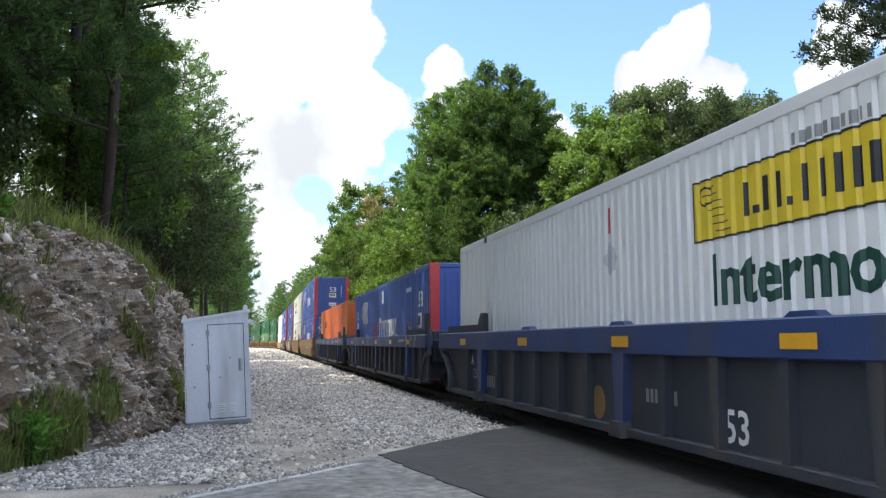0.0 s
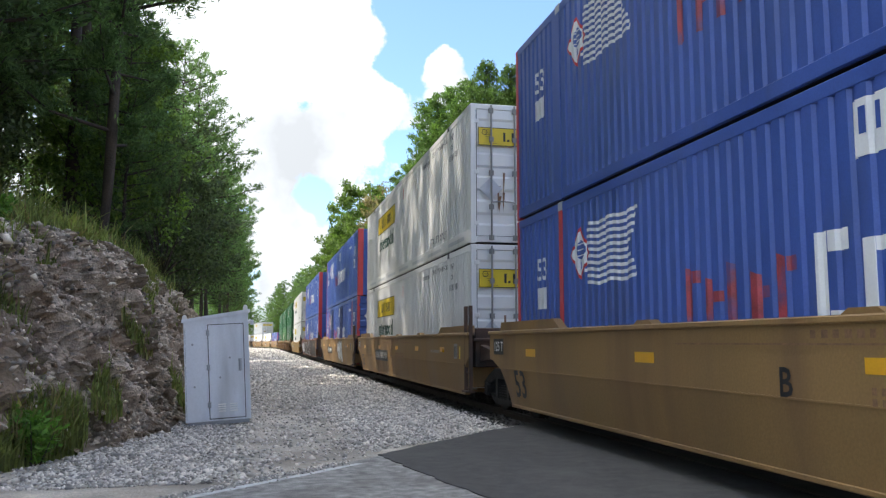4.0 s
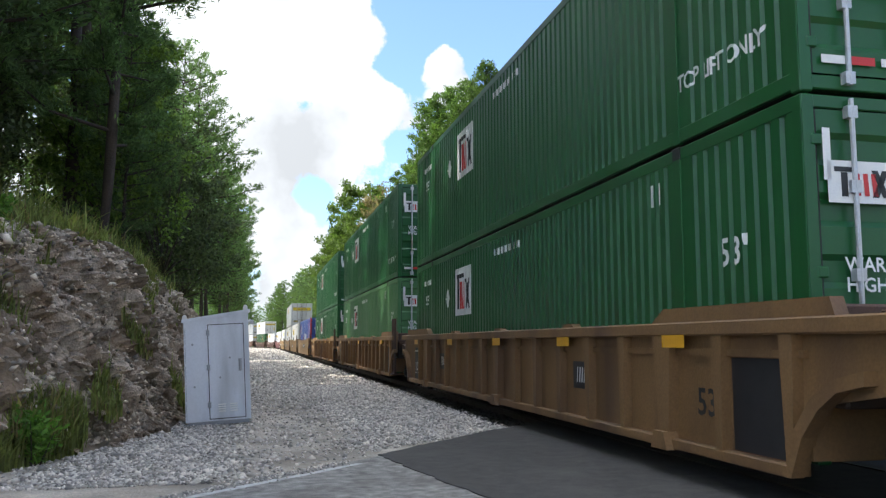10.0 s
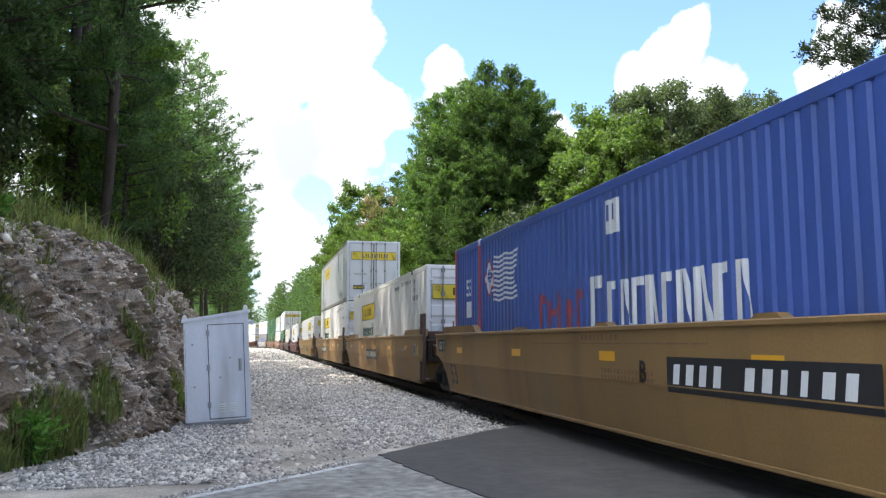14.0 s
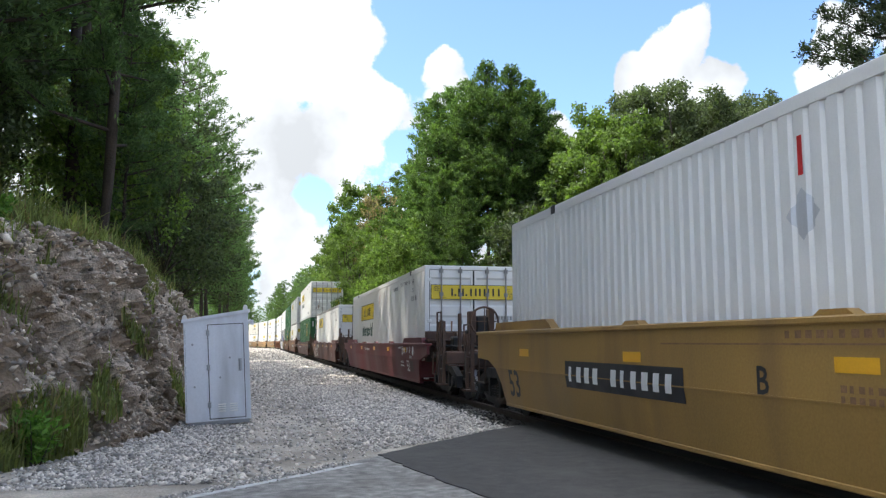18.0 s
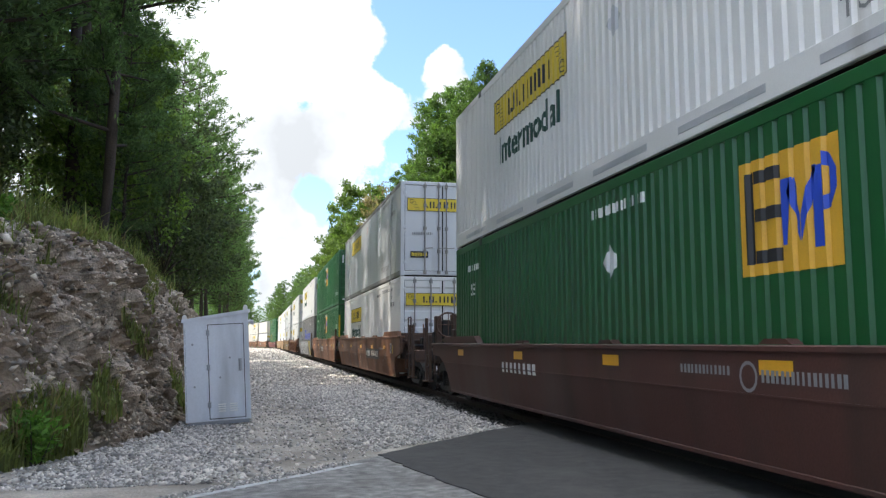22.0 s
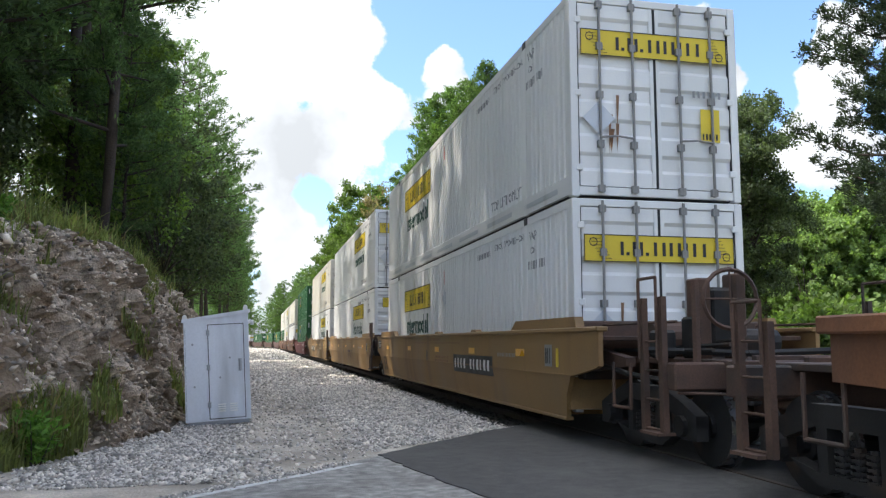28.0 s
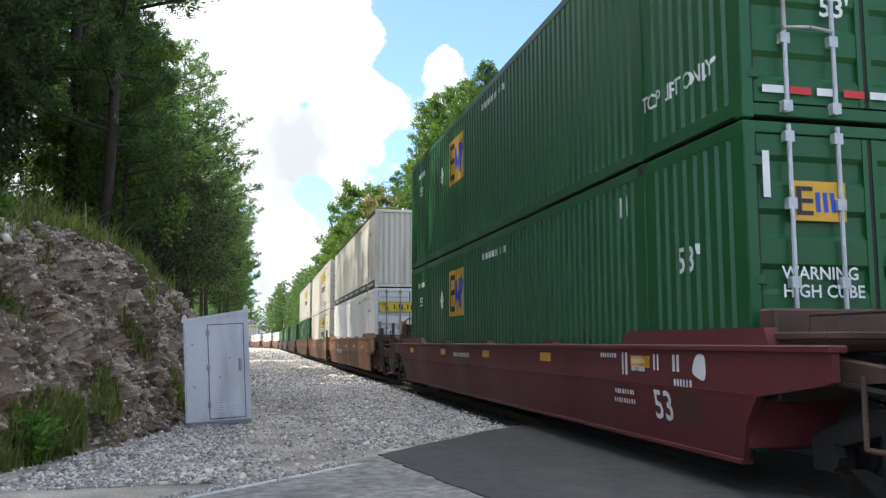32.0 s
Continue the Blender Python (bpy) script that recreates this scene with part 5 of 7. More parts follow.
def mark_train():
    for i, (s, style, colour, *_) in enumerate(TRAIN[:30]):
        car = CARS[i]
        xs = -1.507 if style == "smooth" else -1.5425
        if style == "smooth" and colour in ("ochre", "gold", "brown", "tan"):
            numeral(car, "53", 0.35, 0.44, 0.40, M_BLACK)
            well_mark(car, "stencil_strip", blocks(bmesh.new(), 7.6, 1.31, 8.7, 1.37, 9, i), M_STAIN)
            well_mark(car, "stencil_strip", blocks(bmesh.new(), 13.2, 1.05, 14.2, 1.11, 12, i), M_GLETTER)
            numeral(car, "BBABCABCCAB"[i % 11] if i != 23 else "C", 9.19 if i == 11 else 7.2, 0.87, 0.22, M_BLACK)
            for k in range(2):
                well_mark(car, "stencil_strip", blocks(bmesh.new(), 5.4 if i == 23 else 8.2, 0.86 + 0.075 * k, (5.4 if i == 23 else 8.2) + 1.35, 0.91 + 0.075 * k, 15, i + k), M_STAIN)
            if not lead_of(i + 1):
                p = well_mark(car, "data_panel", rect(bmesh.new(), -0.72, 1.08, -0.14, 1.34), M_BLACK, -1.507, "black panel with a white weight")
                part("lettering", on_well(words(bmesh.new(), "125 T", -0.68, 1.14, 0.15), -1.510), M_LETTER, p)
            if colour == "tan":
                for u0 in (5.3, 9.4):
                    well_mark(car, "raised_panel", flat(bmesh.new(), ((u0, 0.98), (u0 + 0.2, 0.90), (u0 + 2.4, 0.90), (u0 + 2.8, 1.10), (u0, 1.10))), M_GOLD, -1.513)
            else:
                well_mark(car, "weld_seam", rect(bmesh.new(), 5.6, 1.26, 10.6, 1.275), M_STAIN, -1.508)
            well_mark(car, "stencil_plate", rect(bmesh.new(), 15.55, 0.95, 15.85, 1.25), M_GLETTER)
            well_mark(car, "stencil_strip", blocks(bmesh.new(), 15.58, 0.99, 15.82, 1.2, 3, i), M_BLACK, -1.510)
            well_mark(car, "reporting_strip", rect(bmesh.new(), 16.0, 0.95, 16.1, 1.2), M_YELLOW)
        elif style == "ribbed" and colour != "navy":
            p = well_mark(car, "data_panel", rect(bmesh.new(), 0.53, 0.37, 1.34, 1.15), M_BLACK, -1.436, "black data panel with pale bars")
            part("lettering", on_well(words(bmesh.new(), "1251", 0.60, 0.58, 0.20), -1.440), M_LETTER, p)
            part("plate_stencil", on_well(blocks(bmesh.new(), 0.56, 1.04, 1.15, 1.08, 9, i), -1.440), M_LETTER, p)
            part("plate_stencil", on_well(blocks(bmesh.new(), 0.56, 0.50, 1.15, 0.53, 9, i), -1.440), M_LETTER, p)
            plate(car, 11.55, 0.62, 5, i, -1.436, 0.70)
            plate(car, 3.52, 0.75, 6, i, -1.436, 0.70)
            numeral(car, "53", 14.65, 0.62, 0.24, M_BLACK, -1.436)
            well_mark(car, "data_panel", rect(bmesh.new(), 15.25, 0.37, 15.98, 1.15), M_BLACK, -1.436, "black data panel")
            numeral(car, "20", 3.1, 1.0, 0.12, M_BLACK, -1.436)
            numeral(car, "40", 3.1, 0.84, 0.12, M_BLACK, -1.436)
        elif colour == "navy":
            numeral(car, "53", (10.24, 11.8, 6.4)[i % 3], 0.42, 0.28, M_LETTER, -1.436)
            well_mark(car, "stencil_strip", blocks(bmesh.new(), 12.94, 1.30, 13.9, 1.36, 14, i), M_LETTER, -1.5435)
            well_mark(car, "stencil_strip", blocks(bmesh.new(), 8.75, 0.66, 9.45, 0.80, 7, i), M_GLETTER, -1.436)
            for u, t in ((14.12, "40"), (14.82, "45"), (15.4, "48")):
                well_mark(car, "length_mark", rect(bmesh.new(), u - 0.1, 1.16, u - 0.06, 1.46), M_LETTER, -1.5435)
                numeral(car, t, u, 1.33, 0.10, M_LETTER, -1.5435)
            numeral(car, "125-1", 1.52, 0.62, 0.17, M_GLETTER, -1.436)
            numeral(car, "A", 1.88, 0.88, 0.16, M_LETTER, -1.5435)
            well_mark(car, "stencil_strip", blocks(bmesh.new(), 2.55, 0.5, 3.25, 0.70, 5, i), M_GLETTER, -1.436)
            bm = bmesh.new()
            bmesh.ops.create_circle(bm, cap_ends=True, segments=16, radius=0.2, matrix=Matrix.Translation((7.5, 0.57, 0)))
            well_mark(car, "round_emblem", bm, M_OCHRE, -1.436)
        elif colour == "maroon":
            for k, (u, z, w, h, n) in enumerate(((13.4, 1.11, 0.45, 0.05, 7), (13.98, 0.93, 0.16, 0.24, 2), (14.22, 0.98, 0.32, 0.05, 8), (14.22, 1.06, 0.32, 0.05, 7), (14.72, 1.0, 0.16, 0.16, 2), (15.12, 1.0, 0.16, 0.16, 2), (15.14, 0.86, 0.36, 0.07, 6), (13.7, 0.62, 0.55, 0.05, 9), (13.75, 0.72, 0.5, 0.05, 8))):
                well_mark(car, "stencil_strip", blocks(bmesh.new(), u, z, u + w, z + h, n, k), M_LETTER)
            well_mark(car, "tank_symbol", blob(bmesh.new(), [(15.50, 1.02), (15.58, 1.16), (15.72, 1.15), (15.72, 0.95), (15.58, 0.96)]), M_LETTER)
            numeral(car, "53", 14.66, 0.52, 0.28, M_LETTER)
            well_mark(car, "stencil_strip", blocks(bmesh.new(), 5.9, 1.0, 7.2, 1.08, 14, i), M_LETTER)
            well_mark(car, "stencil_frame", rect(bmesh.new(), 15.15, 0.52, 15.6, 0.80), M_DBROWN)
        elif colour == "dark":
            well_mark(car, "stencil_strip", blocks(bmesh.new(), 9.98, 1.0, 10.85, 1.08, 13, i), M_GLETTER)
            well_mark(car, "stencil_strip", blocks(bmesh.new(), 11.28, 0.96, 12.3, 1.06, 16, i), M_GLETTER)
            bm = bmesh.new()
            for k in range(14):
                a, b = 2 * math.pi * k / 14, 2 * math.pi * (k + 1) / 14
                flat(bm, [(11.1 + r * math.cos(t), 1.0 + r * math.sin(t)) for r, t in ((0.13, a), (0.10, a), (0.10, b), (0.13, b))])
            well_mark(car, "round_emblem", bm, M_GLETTER)
            numeral(car, "53", 14.0, 0.5, 0.3, M_GLETTER)
    for i, u, w, z in ((3, 10.04, 2.84, 0.70), (4, 4.0, 2.7, 0.70), (5, 3.79, 2.92, 0.70), (7, 2.78, 2.3, 0.70), (11, 9.81, 2.9, 0.80), (12, 6.0, 2.7, 0.70), (13, 4.2, 2.7, 0.70), (14, 2.93, 3.1, 0.70),
                       (18, 9.88, 3.3, 0.72), (22, 10.0, 2.9, 0.70), (24, 3.56, 3.12, 0.70), (26, 4.0, 2.7, 0.70)):
        plate(CARS[i], u, w, 11, i, -1.507, z)
    # the owner's mark: three broad shapes, pale or dark
    for i, u, w, z0, z1, m in ((14, 10.34, 2.45, 0.57, 1.03, M_GOLD), (19, 6.96, 2.35, 0.68, 1.07, M_LETTER), (23, 9.03, 1.9, 0.59, 1.01, M_DBROWN)):
        if i == 14:
            well_mark(CARS[i], "number_plate", rect(bmesh.new(), u, z0, u + w, z1), M_BLACK, -1.507)
        bm = bmesh.new()
        for k in range(2):
            a = u + w * (0.10 + 0.27 * k)
            rect(bm, a, z1 - 0.14, a + w * 0.24, z1 - 0.05)
            rect(bm, a + w * 0.08, z0 + 0.05, a + w * 0.16, z1 - 0.141)
        a = u + w * 0.64
        flat(bm, ((a, z0 + 0.05), (a + w * 0.08, z0 + 0.05), (a + w * 0.26, z1 - 0.05), (a + w * 0.18, z1 - 0.05)))
        well_mark(CARS[i], "logo_stencil", bm, m, -1.510)
    # fresh blue patches on one faded container
    pr = side_profile("folded")
    for u0, u1 in ((3.66, 4.90), (8.62, 9.90)):
        part("paint_patch", on_side(rect(bmesh.new(), u0, 0.2, u1, 2.72), pr, 0.012), M_DBLUE, LOWER[5], "darker blue repainted panel")
    # sprayed pieces
    balloon_piece(CARS[5], 9.7, 0.33, 2.2, 1.05, 4, 3, M_LETTER, M_BLACK)
    for k in range(3):
        well_mark(CARS[5], "graffiti_scrawl", scrawl(bmesh.new(), 12.2 + 0.8 * k, 0.75, 1.0, 0.55, 8, 40 + k, 0.03), M_BLACK)
    c = CARS[6]
    well_mark(c, "graffiti_ground", blob(bmesh.new(), [(-0.5, 0.95), (-0.4, 1.34), (2.9, 1.36), (3.35, 0.6), (1.6, 0.36), (0.3, 0.62)]), M_MAROON, -1.5075)
    balloon_piece(c, -0.05, 0.42, 3.1, 0.92, 4, 9, M_ALU, M_BLACK)
    for k, (u, w, n) in enumerate(((3.2, 3.9, 5), (7.5, 3.2, 3))):
        for q in range(n):
            a = u + w * q / n
            ww = w / n * 0.92
            z0, z1 = (0.36, 1.28) if k == 0 else (0.30, 1.40)
            pts = ((a, z1), (a + ww * 0.75, z1), (a + ww, z1 - 0.35), (a + ww * 0.6, 0.85), (a + ww * 1.05, z0), (a + ww * 0.65, z0), (a + ww * 0.35, 0.72), (a + ww * 0.3, z0), (a, z0))
            well_mark(c, "graffiti_outline", flat(bmesh.new(), pts), M_LETTER, -1.5085)
            mid = (a + ww * 0.45, 0.85)
            well_mark(c, "graffiti_fill", flat(bmesh.new(), [(mid[0] + (p - mid[0]) * 0.86, mid[1] + (z - mid[1]) * 0.93) for p, z in pts]), M_BLACK, -1.511)
    for k in range(6):
        u = 11.0 + 0.85 * k
        well_mark(c, "graffiti_fill", flat(bmesh.new(), ((u, 1.41), (u + 0.7, 1.41), (u + 0.95, 0.30), (u + 0.3, 0.30))), M_BLACK, -1.5085)
    balloon_piece(CARS[16], 0.78, 0.38, 3.4, 0.5, 7, 17, M_DBROWN, M_LETTER)
    well_mark(CARS[16], "stencil_strip", blocks(bmesh.new(), 3.55, 0.93, 5.12, 1.13, 8, 3), M_LETTER)
    well_mark(CARS[17], "stencil_strip", blocks(bmesh.new(), 4.05, 0.80, 5.8, 0.96, 8, 4), M_LETTER)
    for i, spans in ((18, ((2.5, 3.2), (6.5, 3.0), (13.5, 2.0))), (19, ((1.2, 3.0), (4.6, 3.5), (9.4, 4.6))), (24, ((11.5, 2.0),))):
        for k, (u, w) in enumerate(spans):
            well_mark(CARS[i], "graffiti_scrawl", scrawl(bmesh.new(), u, 0.42, w, 0.8, 16, i * 7 + k, 0.011), M_GLETTER)
    c = CARS[20]
    for q in range(9):
        a = 2.2 + 1.2 * q
        pts = ((a, 1.36), (a + 0.8, 1.36), (a + 1.0, 1.1), (a + 0.62, 0.86), (a + 1.05, 0.32), (a + 0.7, 0.32), (a + 0.4, 0.7), (a + 0.34, 0.32), (a, 0.32))
        well_mark(c, "graffiti_outline", flat(bmesh.new(), [(p + 0.07, z) for p, z in pts]), M_BLACK, -1.5085)
        well_mark(c, "graffiti_fill", flat(bmesh.new(), pts), M_ALU, -1.511)
    well_mark(c, "graffiti_fill", flat(bmesh.new(), ((13.4, 1.38), (14.7, 1.38), (15.3, 0.34), (14.6, 0.34))), M_YELLOW, -1.5095)
    well_mark(c, "graffiti_scrawl", scrawl(bmesh.new(), 13.6, 0.5, 1.2, 0.8, 9, 5, 0.03), M_RED, -1.512)


mark_train()
FINE = ("hinge", "handle", "door_seal", "lettering", "number_stencil", "notice", "notice_stencil", "rust_stain", "fork_slot", "seam", "rivet_patch", "reflective_tape", "weight_notice", "mark_stencil", "placard",
        "corner_casting", "panel_print", "plate_stencil", "number_plate", "hose", "pipe", "brake_valve", "angle_cock", "trainline_bundle", "uncoupling_lever", "handrail", "hand_rail", "step", "step_frame", "reflector",
        "container_guide", "grab_iron", "grab_post", "cross_pipe", "brake_cylinder", "spring_nest", "bearing_cap", "lower_chord", "jacking_pad", "draft_plate", "hand_brake_wheel", "logo_stencil", "stencil_strip")


def pare(thing):
    """Drops the fine parts of a car or box that stays far down the line."""
    for o in list(thing.children_recursive)[::-1]:
        if o.name.split(".")[0] in FINE:
            for q in list(o.children_recursive)[::-1]:
                bpy.data.objects.remove(q)
            bpy.data.objects.remove(o)


for far_thing, far_s, _ in ROLLING:
    if far_s > 620:
        pare(far_thing)


# ---- ground, bank and road ----
def lerp_table(rows, t):
    if t <= rows[0][0]:
        return rows[0][1]
    for (a, va), (b, vb) in zip(rows, rows[1:]):
        if t <= b:
            return va + (vb - va) * (t - a) / (b - a)
    return rows[-1][1]


def bend(y):
    return -(max(0.0, y - Y_BEND) ** 2) / (2 * RADIUS)


def foot(y):
    """Where the bank rises, left of the gravel."""
    return lerp_table([(-40, -34), (-10, -15), (0, -8), (5, -4.7), (9.46, -2.6), (10.8, -2.1), (13.9, -1.35), (18, -1.3), (400, -1.5)], y) + bend(y)


def smooth01(t):
    t = max(0.0, min(1.0, t))
    return t * t * (3 - 2 * t)


def bank_height(u, y):
    tall = lerp_table([(-20, 1.2), (4, 2.4), (9, 2.75), (14, 2.85), (18, 2.9), (25, 2.65), (34, 1.9), (55, 1.2), (400, 1.0)], y)
    h = tall * smooth01(u / 1.35) ** 0.8
    if u > 1.2:
        h += 0.34 * (min(u, 6.0) - 1.2) + 0.16 * max(0.0, min(u, 60) - 6.0)
    return h


def ground_z(x, y):
    u = foot(y) - x
    n = noise.noise(Vector((x * 0.35, y * 0.35, 0.3)))
    if u > 0:
        return -0.05 + bank_height(u, y) + (0.12 * n if u > 1 else 0)
    c = x - (XC + bend(y))
    if abs(c) < 3.4:
        d = smooth01((abs(c) - 1.15) / 0.7)
        return -0.13 + (0.08 if c < 0 else -0.19) * d
    if c < 0:
        return -0.05 + 0.03 * n
    z = -0.32 - 0.4 * smooth01((c - 3.4) / 4) + 0.15 * n
    return z + 0.05 * max(0.0, c - 14) * smooth01((c - 14) / 20) * (0.6 if c < 60 else 0.4)


def axis(*runs):
    out = []
    for a, b, step in runs:
        out += list(np.arange(a, b, step))
    return out + [runs[-1][1]]


def build_ground():
    xs = axis((-2500, -300, 400), (-300, -60, 40), (-60, -14, 4), (-14, -6, 0.8), (-6, 9, 0.3), (9, 30, 1.5), (30, 90, 8), (90, 300, 40), (300, 2500, 400))
    ys = axis((-2500, -300, 400), (-300, -40, 40), (-40, 0, 4), (0, 6, 1), (6, 30, 0.35), (30, 90, 1.5), (90, 260, 6), (260, 500, 20), (500, 2500, 250))
    nx = len(xs)
    def sheet_z(x, y):
        # under the rock face the soil lies deeper
        u = foot(y) - x
        return ground_z(x, y) - (0.45 * smooth01(u / 0.3) * smooth01((1.7 - u) / 0.5) if 0 < u < 1.7 and 3 < y < 39.5 else 0)

    vs = [(x, y, sheet_z(x, min(y, 380.0)) if abs(x) < 400 else ground_z(math.copysign(400, x), min(max(y, -60), 380.0))) for y in ys for x in xs]
    fs, slots = [], []
    for j in range(len(ys) - 1):
        for i in range(nx - 1):
            a = j * nx + i
            fs.append((a, a + 1, a + nx + 1, a + nx))
            x, y = (xs[i] + xs[i + 1]) / 2, (ys[j] + ys[j + 1]) / 2
            u, c = foot(y) - x, x - XC - bend(y)
            # slot 3: strip along the rails with dirt and train shade in its colour
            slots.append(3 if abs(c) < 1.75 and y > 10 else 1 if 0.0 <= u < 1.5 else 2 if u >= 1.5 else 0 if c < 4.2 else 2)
    g = sheet_mesh("ground", vs, fs, M_GRAVEL, None, "grey gravel and rough grass beside the railway line", smooth=True)
    g.data.materials.append(M_SOIL)
    g.data.materials.append(M_GRASSG)
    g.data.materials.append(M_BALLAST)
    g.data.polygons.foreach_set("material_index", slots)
    tagged(g, category="ground", kind="structure")


build_ground()


def ragged(poly, step, amp, seed):
    """An outline with worn edges."""
    rnd = random.Random(seed)
    out = []
    for i, p in enumerate(poly):
        q = poly[(i + 1) % len(poly)]
        p, q = Vector(p), Vector(q)
        n = max(1, int((q - p).length / step))
        side = Vector((-(q - p).y, (q - p).x)).normalized()
        for k in range(n):
            w = p.lerp(q, k / n)
            a = amp * (noise.noise(Vector((w.x * 1.3, w.y * 1.3, seed))) + 0.5 * rnd.uniform(-1, 1))
            out.append(w + side * a)
    return out


def slab(name, poly, z0, z1, m, label, step=0.2, amp=0.06, seed=1):
    pts = ragged(poly, step, amp, seed)
    bm = bmesh.new()
    top = [bm.verts.new((p.x, p.y, z1)) for p in pts]
    low = [bm.verts.new((p.x, p.y, z0)) for p in pts]
    f = bm.faces.new(top)
    for i in range(len(pts)):
        j = (i + 1) % len(pts)
        bm.faces.new((top[i], low[i], low[j], top[j]))
    bmesh.ops.triangulate(bm, faces=[f])
    bmesh.ops.recalc_face_normals(bm, faces=bm.faces[:])
    ob = part(name, bm, m, None, label)
    return tagged(ob, category=name.replace("_", " "), kind="structure")


road = slab("road", [(-30, -33), (-20.2, -11.9), (-6, 2.35), (0, 8.3), (4.6, 12.9), (7.0, 15.4), (40, 46), (52, 46), (8, 4.5), (4.6, 1.5), (-30, -45)], -0.2, -0.022, M_ASPHALT,
            "worn grey asphalt road crossing the railway line", 0.25, 0.07, 3)
patch = slab("road_patch", [(1.42, 9.72), (1.60, 8.55), (1.72, 7.8), (1.95, 6.9), (2.4, 5.2), (3.2, 3.2), (4.5, 1.9), (7.2, 4.2), (8.2, 9), (8.0, 16.0), (6.6, 15.0), (4.5, 13.0), (3.42, 12.02)], -0.1, -0.010, M_PATCH,
             "dark new asphalt apron at the crossing", 0.12, 0.045, 8)
bm = bmesh.new()
rnd = random.Random(5)
for k in range(150):
    s = -16 + k * 0.125
    w0, w1 = 0.052 + rnd.uniform(-0.012, 0.008), 0.052 + rnd.uniform(-0.012, 0.008)
    if s > 1.05 or rnd.random() < 0.04:
        continue
    off = Vector((0.7071, -0.7071))
    a, b = Vector((s, s + 7.97)), Vector((s + 0.125, s + 0.125 + 7.97))
    bm.faces.new([bm.verts.new((p.x, p.y, -0.017)) for p in (a - off * w0, a + off * w1, b + off * w1, b - off * w0)])
edge_line = tagged(part("road_line", bm, M_LINE, None, "worn white edge line on grey asphalt"), category="road marking", kind="structure")

crack_rnd = random.Random(9)
bm = bmesh.new()
for k in range(16):
    p = Vector((crack_rnd.uniform(-3.5, 1.6), 0))
    p.y = p.x + crack_rnd.uniform(2.5, 7.6)
    a = crack_rnd.uniform(0, 3.14)
    for q in range(crack_rnd.randint(8, 22)):
        a += crack_rnd.uniform(-0.5, 0.5)
        n = p + Vector((math.cos(a), math.sin(a))) * 0.11
        w = Vector((-math.sin(a), math.cos(a))) * crack_rnd.uniform(0.003, 0.008)
        bm.faces.new([bm.verts.new((v.x, v.y, -0.0185)) for v in (p - w, p + w, n + w, n - w)])
        p = n
tagged(part("road_crack", bm, M_TAR, None, "dark cracks in the worn asphalt"), category="road crack", kind="stuff")

# rails and sleepers
track = tagged(new("track"), "single railway track with worn steel rails on ballast", "railway track", kind="structure")
for off in (-0.7525, 0.7525):
    prof = [(-0.036, 0.0), (0.036, 0.0), (0.036, -0.035), (0.010, -0.05), (0.010, -0.13), (0.07, -0.165), (-0.07, -0.165), (-0.010, -0.13), (-0.010, -0.05), (-0.036, -0.035)]
    vs, fs = [], []
    ss = list(range(-40, 150, 10)) + list(range(150, 420, 8))
    for s in ss:
        m = track_pose(s)
        vs += [tuple(m @ Vector((off + a, 0, b))) for a, b in prof]
    k = len(prof)
    for i in range(len(ss) - 1):
        for j in range(k):
            a, b = i * k + j, i * k + (j + 1) % k
            fs.append((a, b, b + k, a + k))
    sheet_mesh("rail", vs, fs, M_RAIL, track)
first = None
for i in range(64):
    y = 13.2 + 0.55 * i
    if first is None:
        first = part("sleeper", cube(-1.3, 1.3, -0.11, 0.11, -0.33, -0.168, 0.015), M_SLEEPER, track)
        o = first
    else:
        o = new("sleeper", first.data)
        o.parent = track
    o.matrix_basis = pose(XC, y, 0, 0, 0, random.uniform(-1, 1))


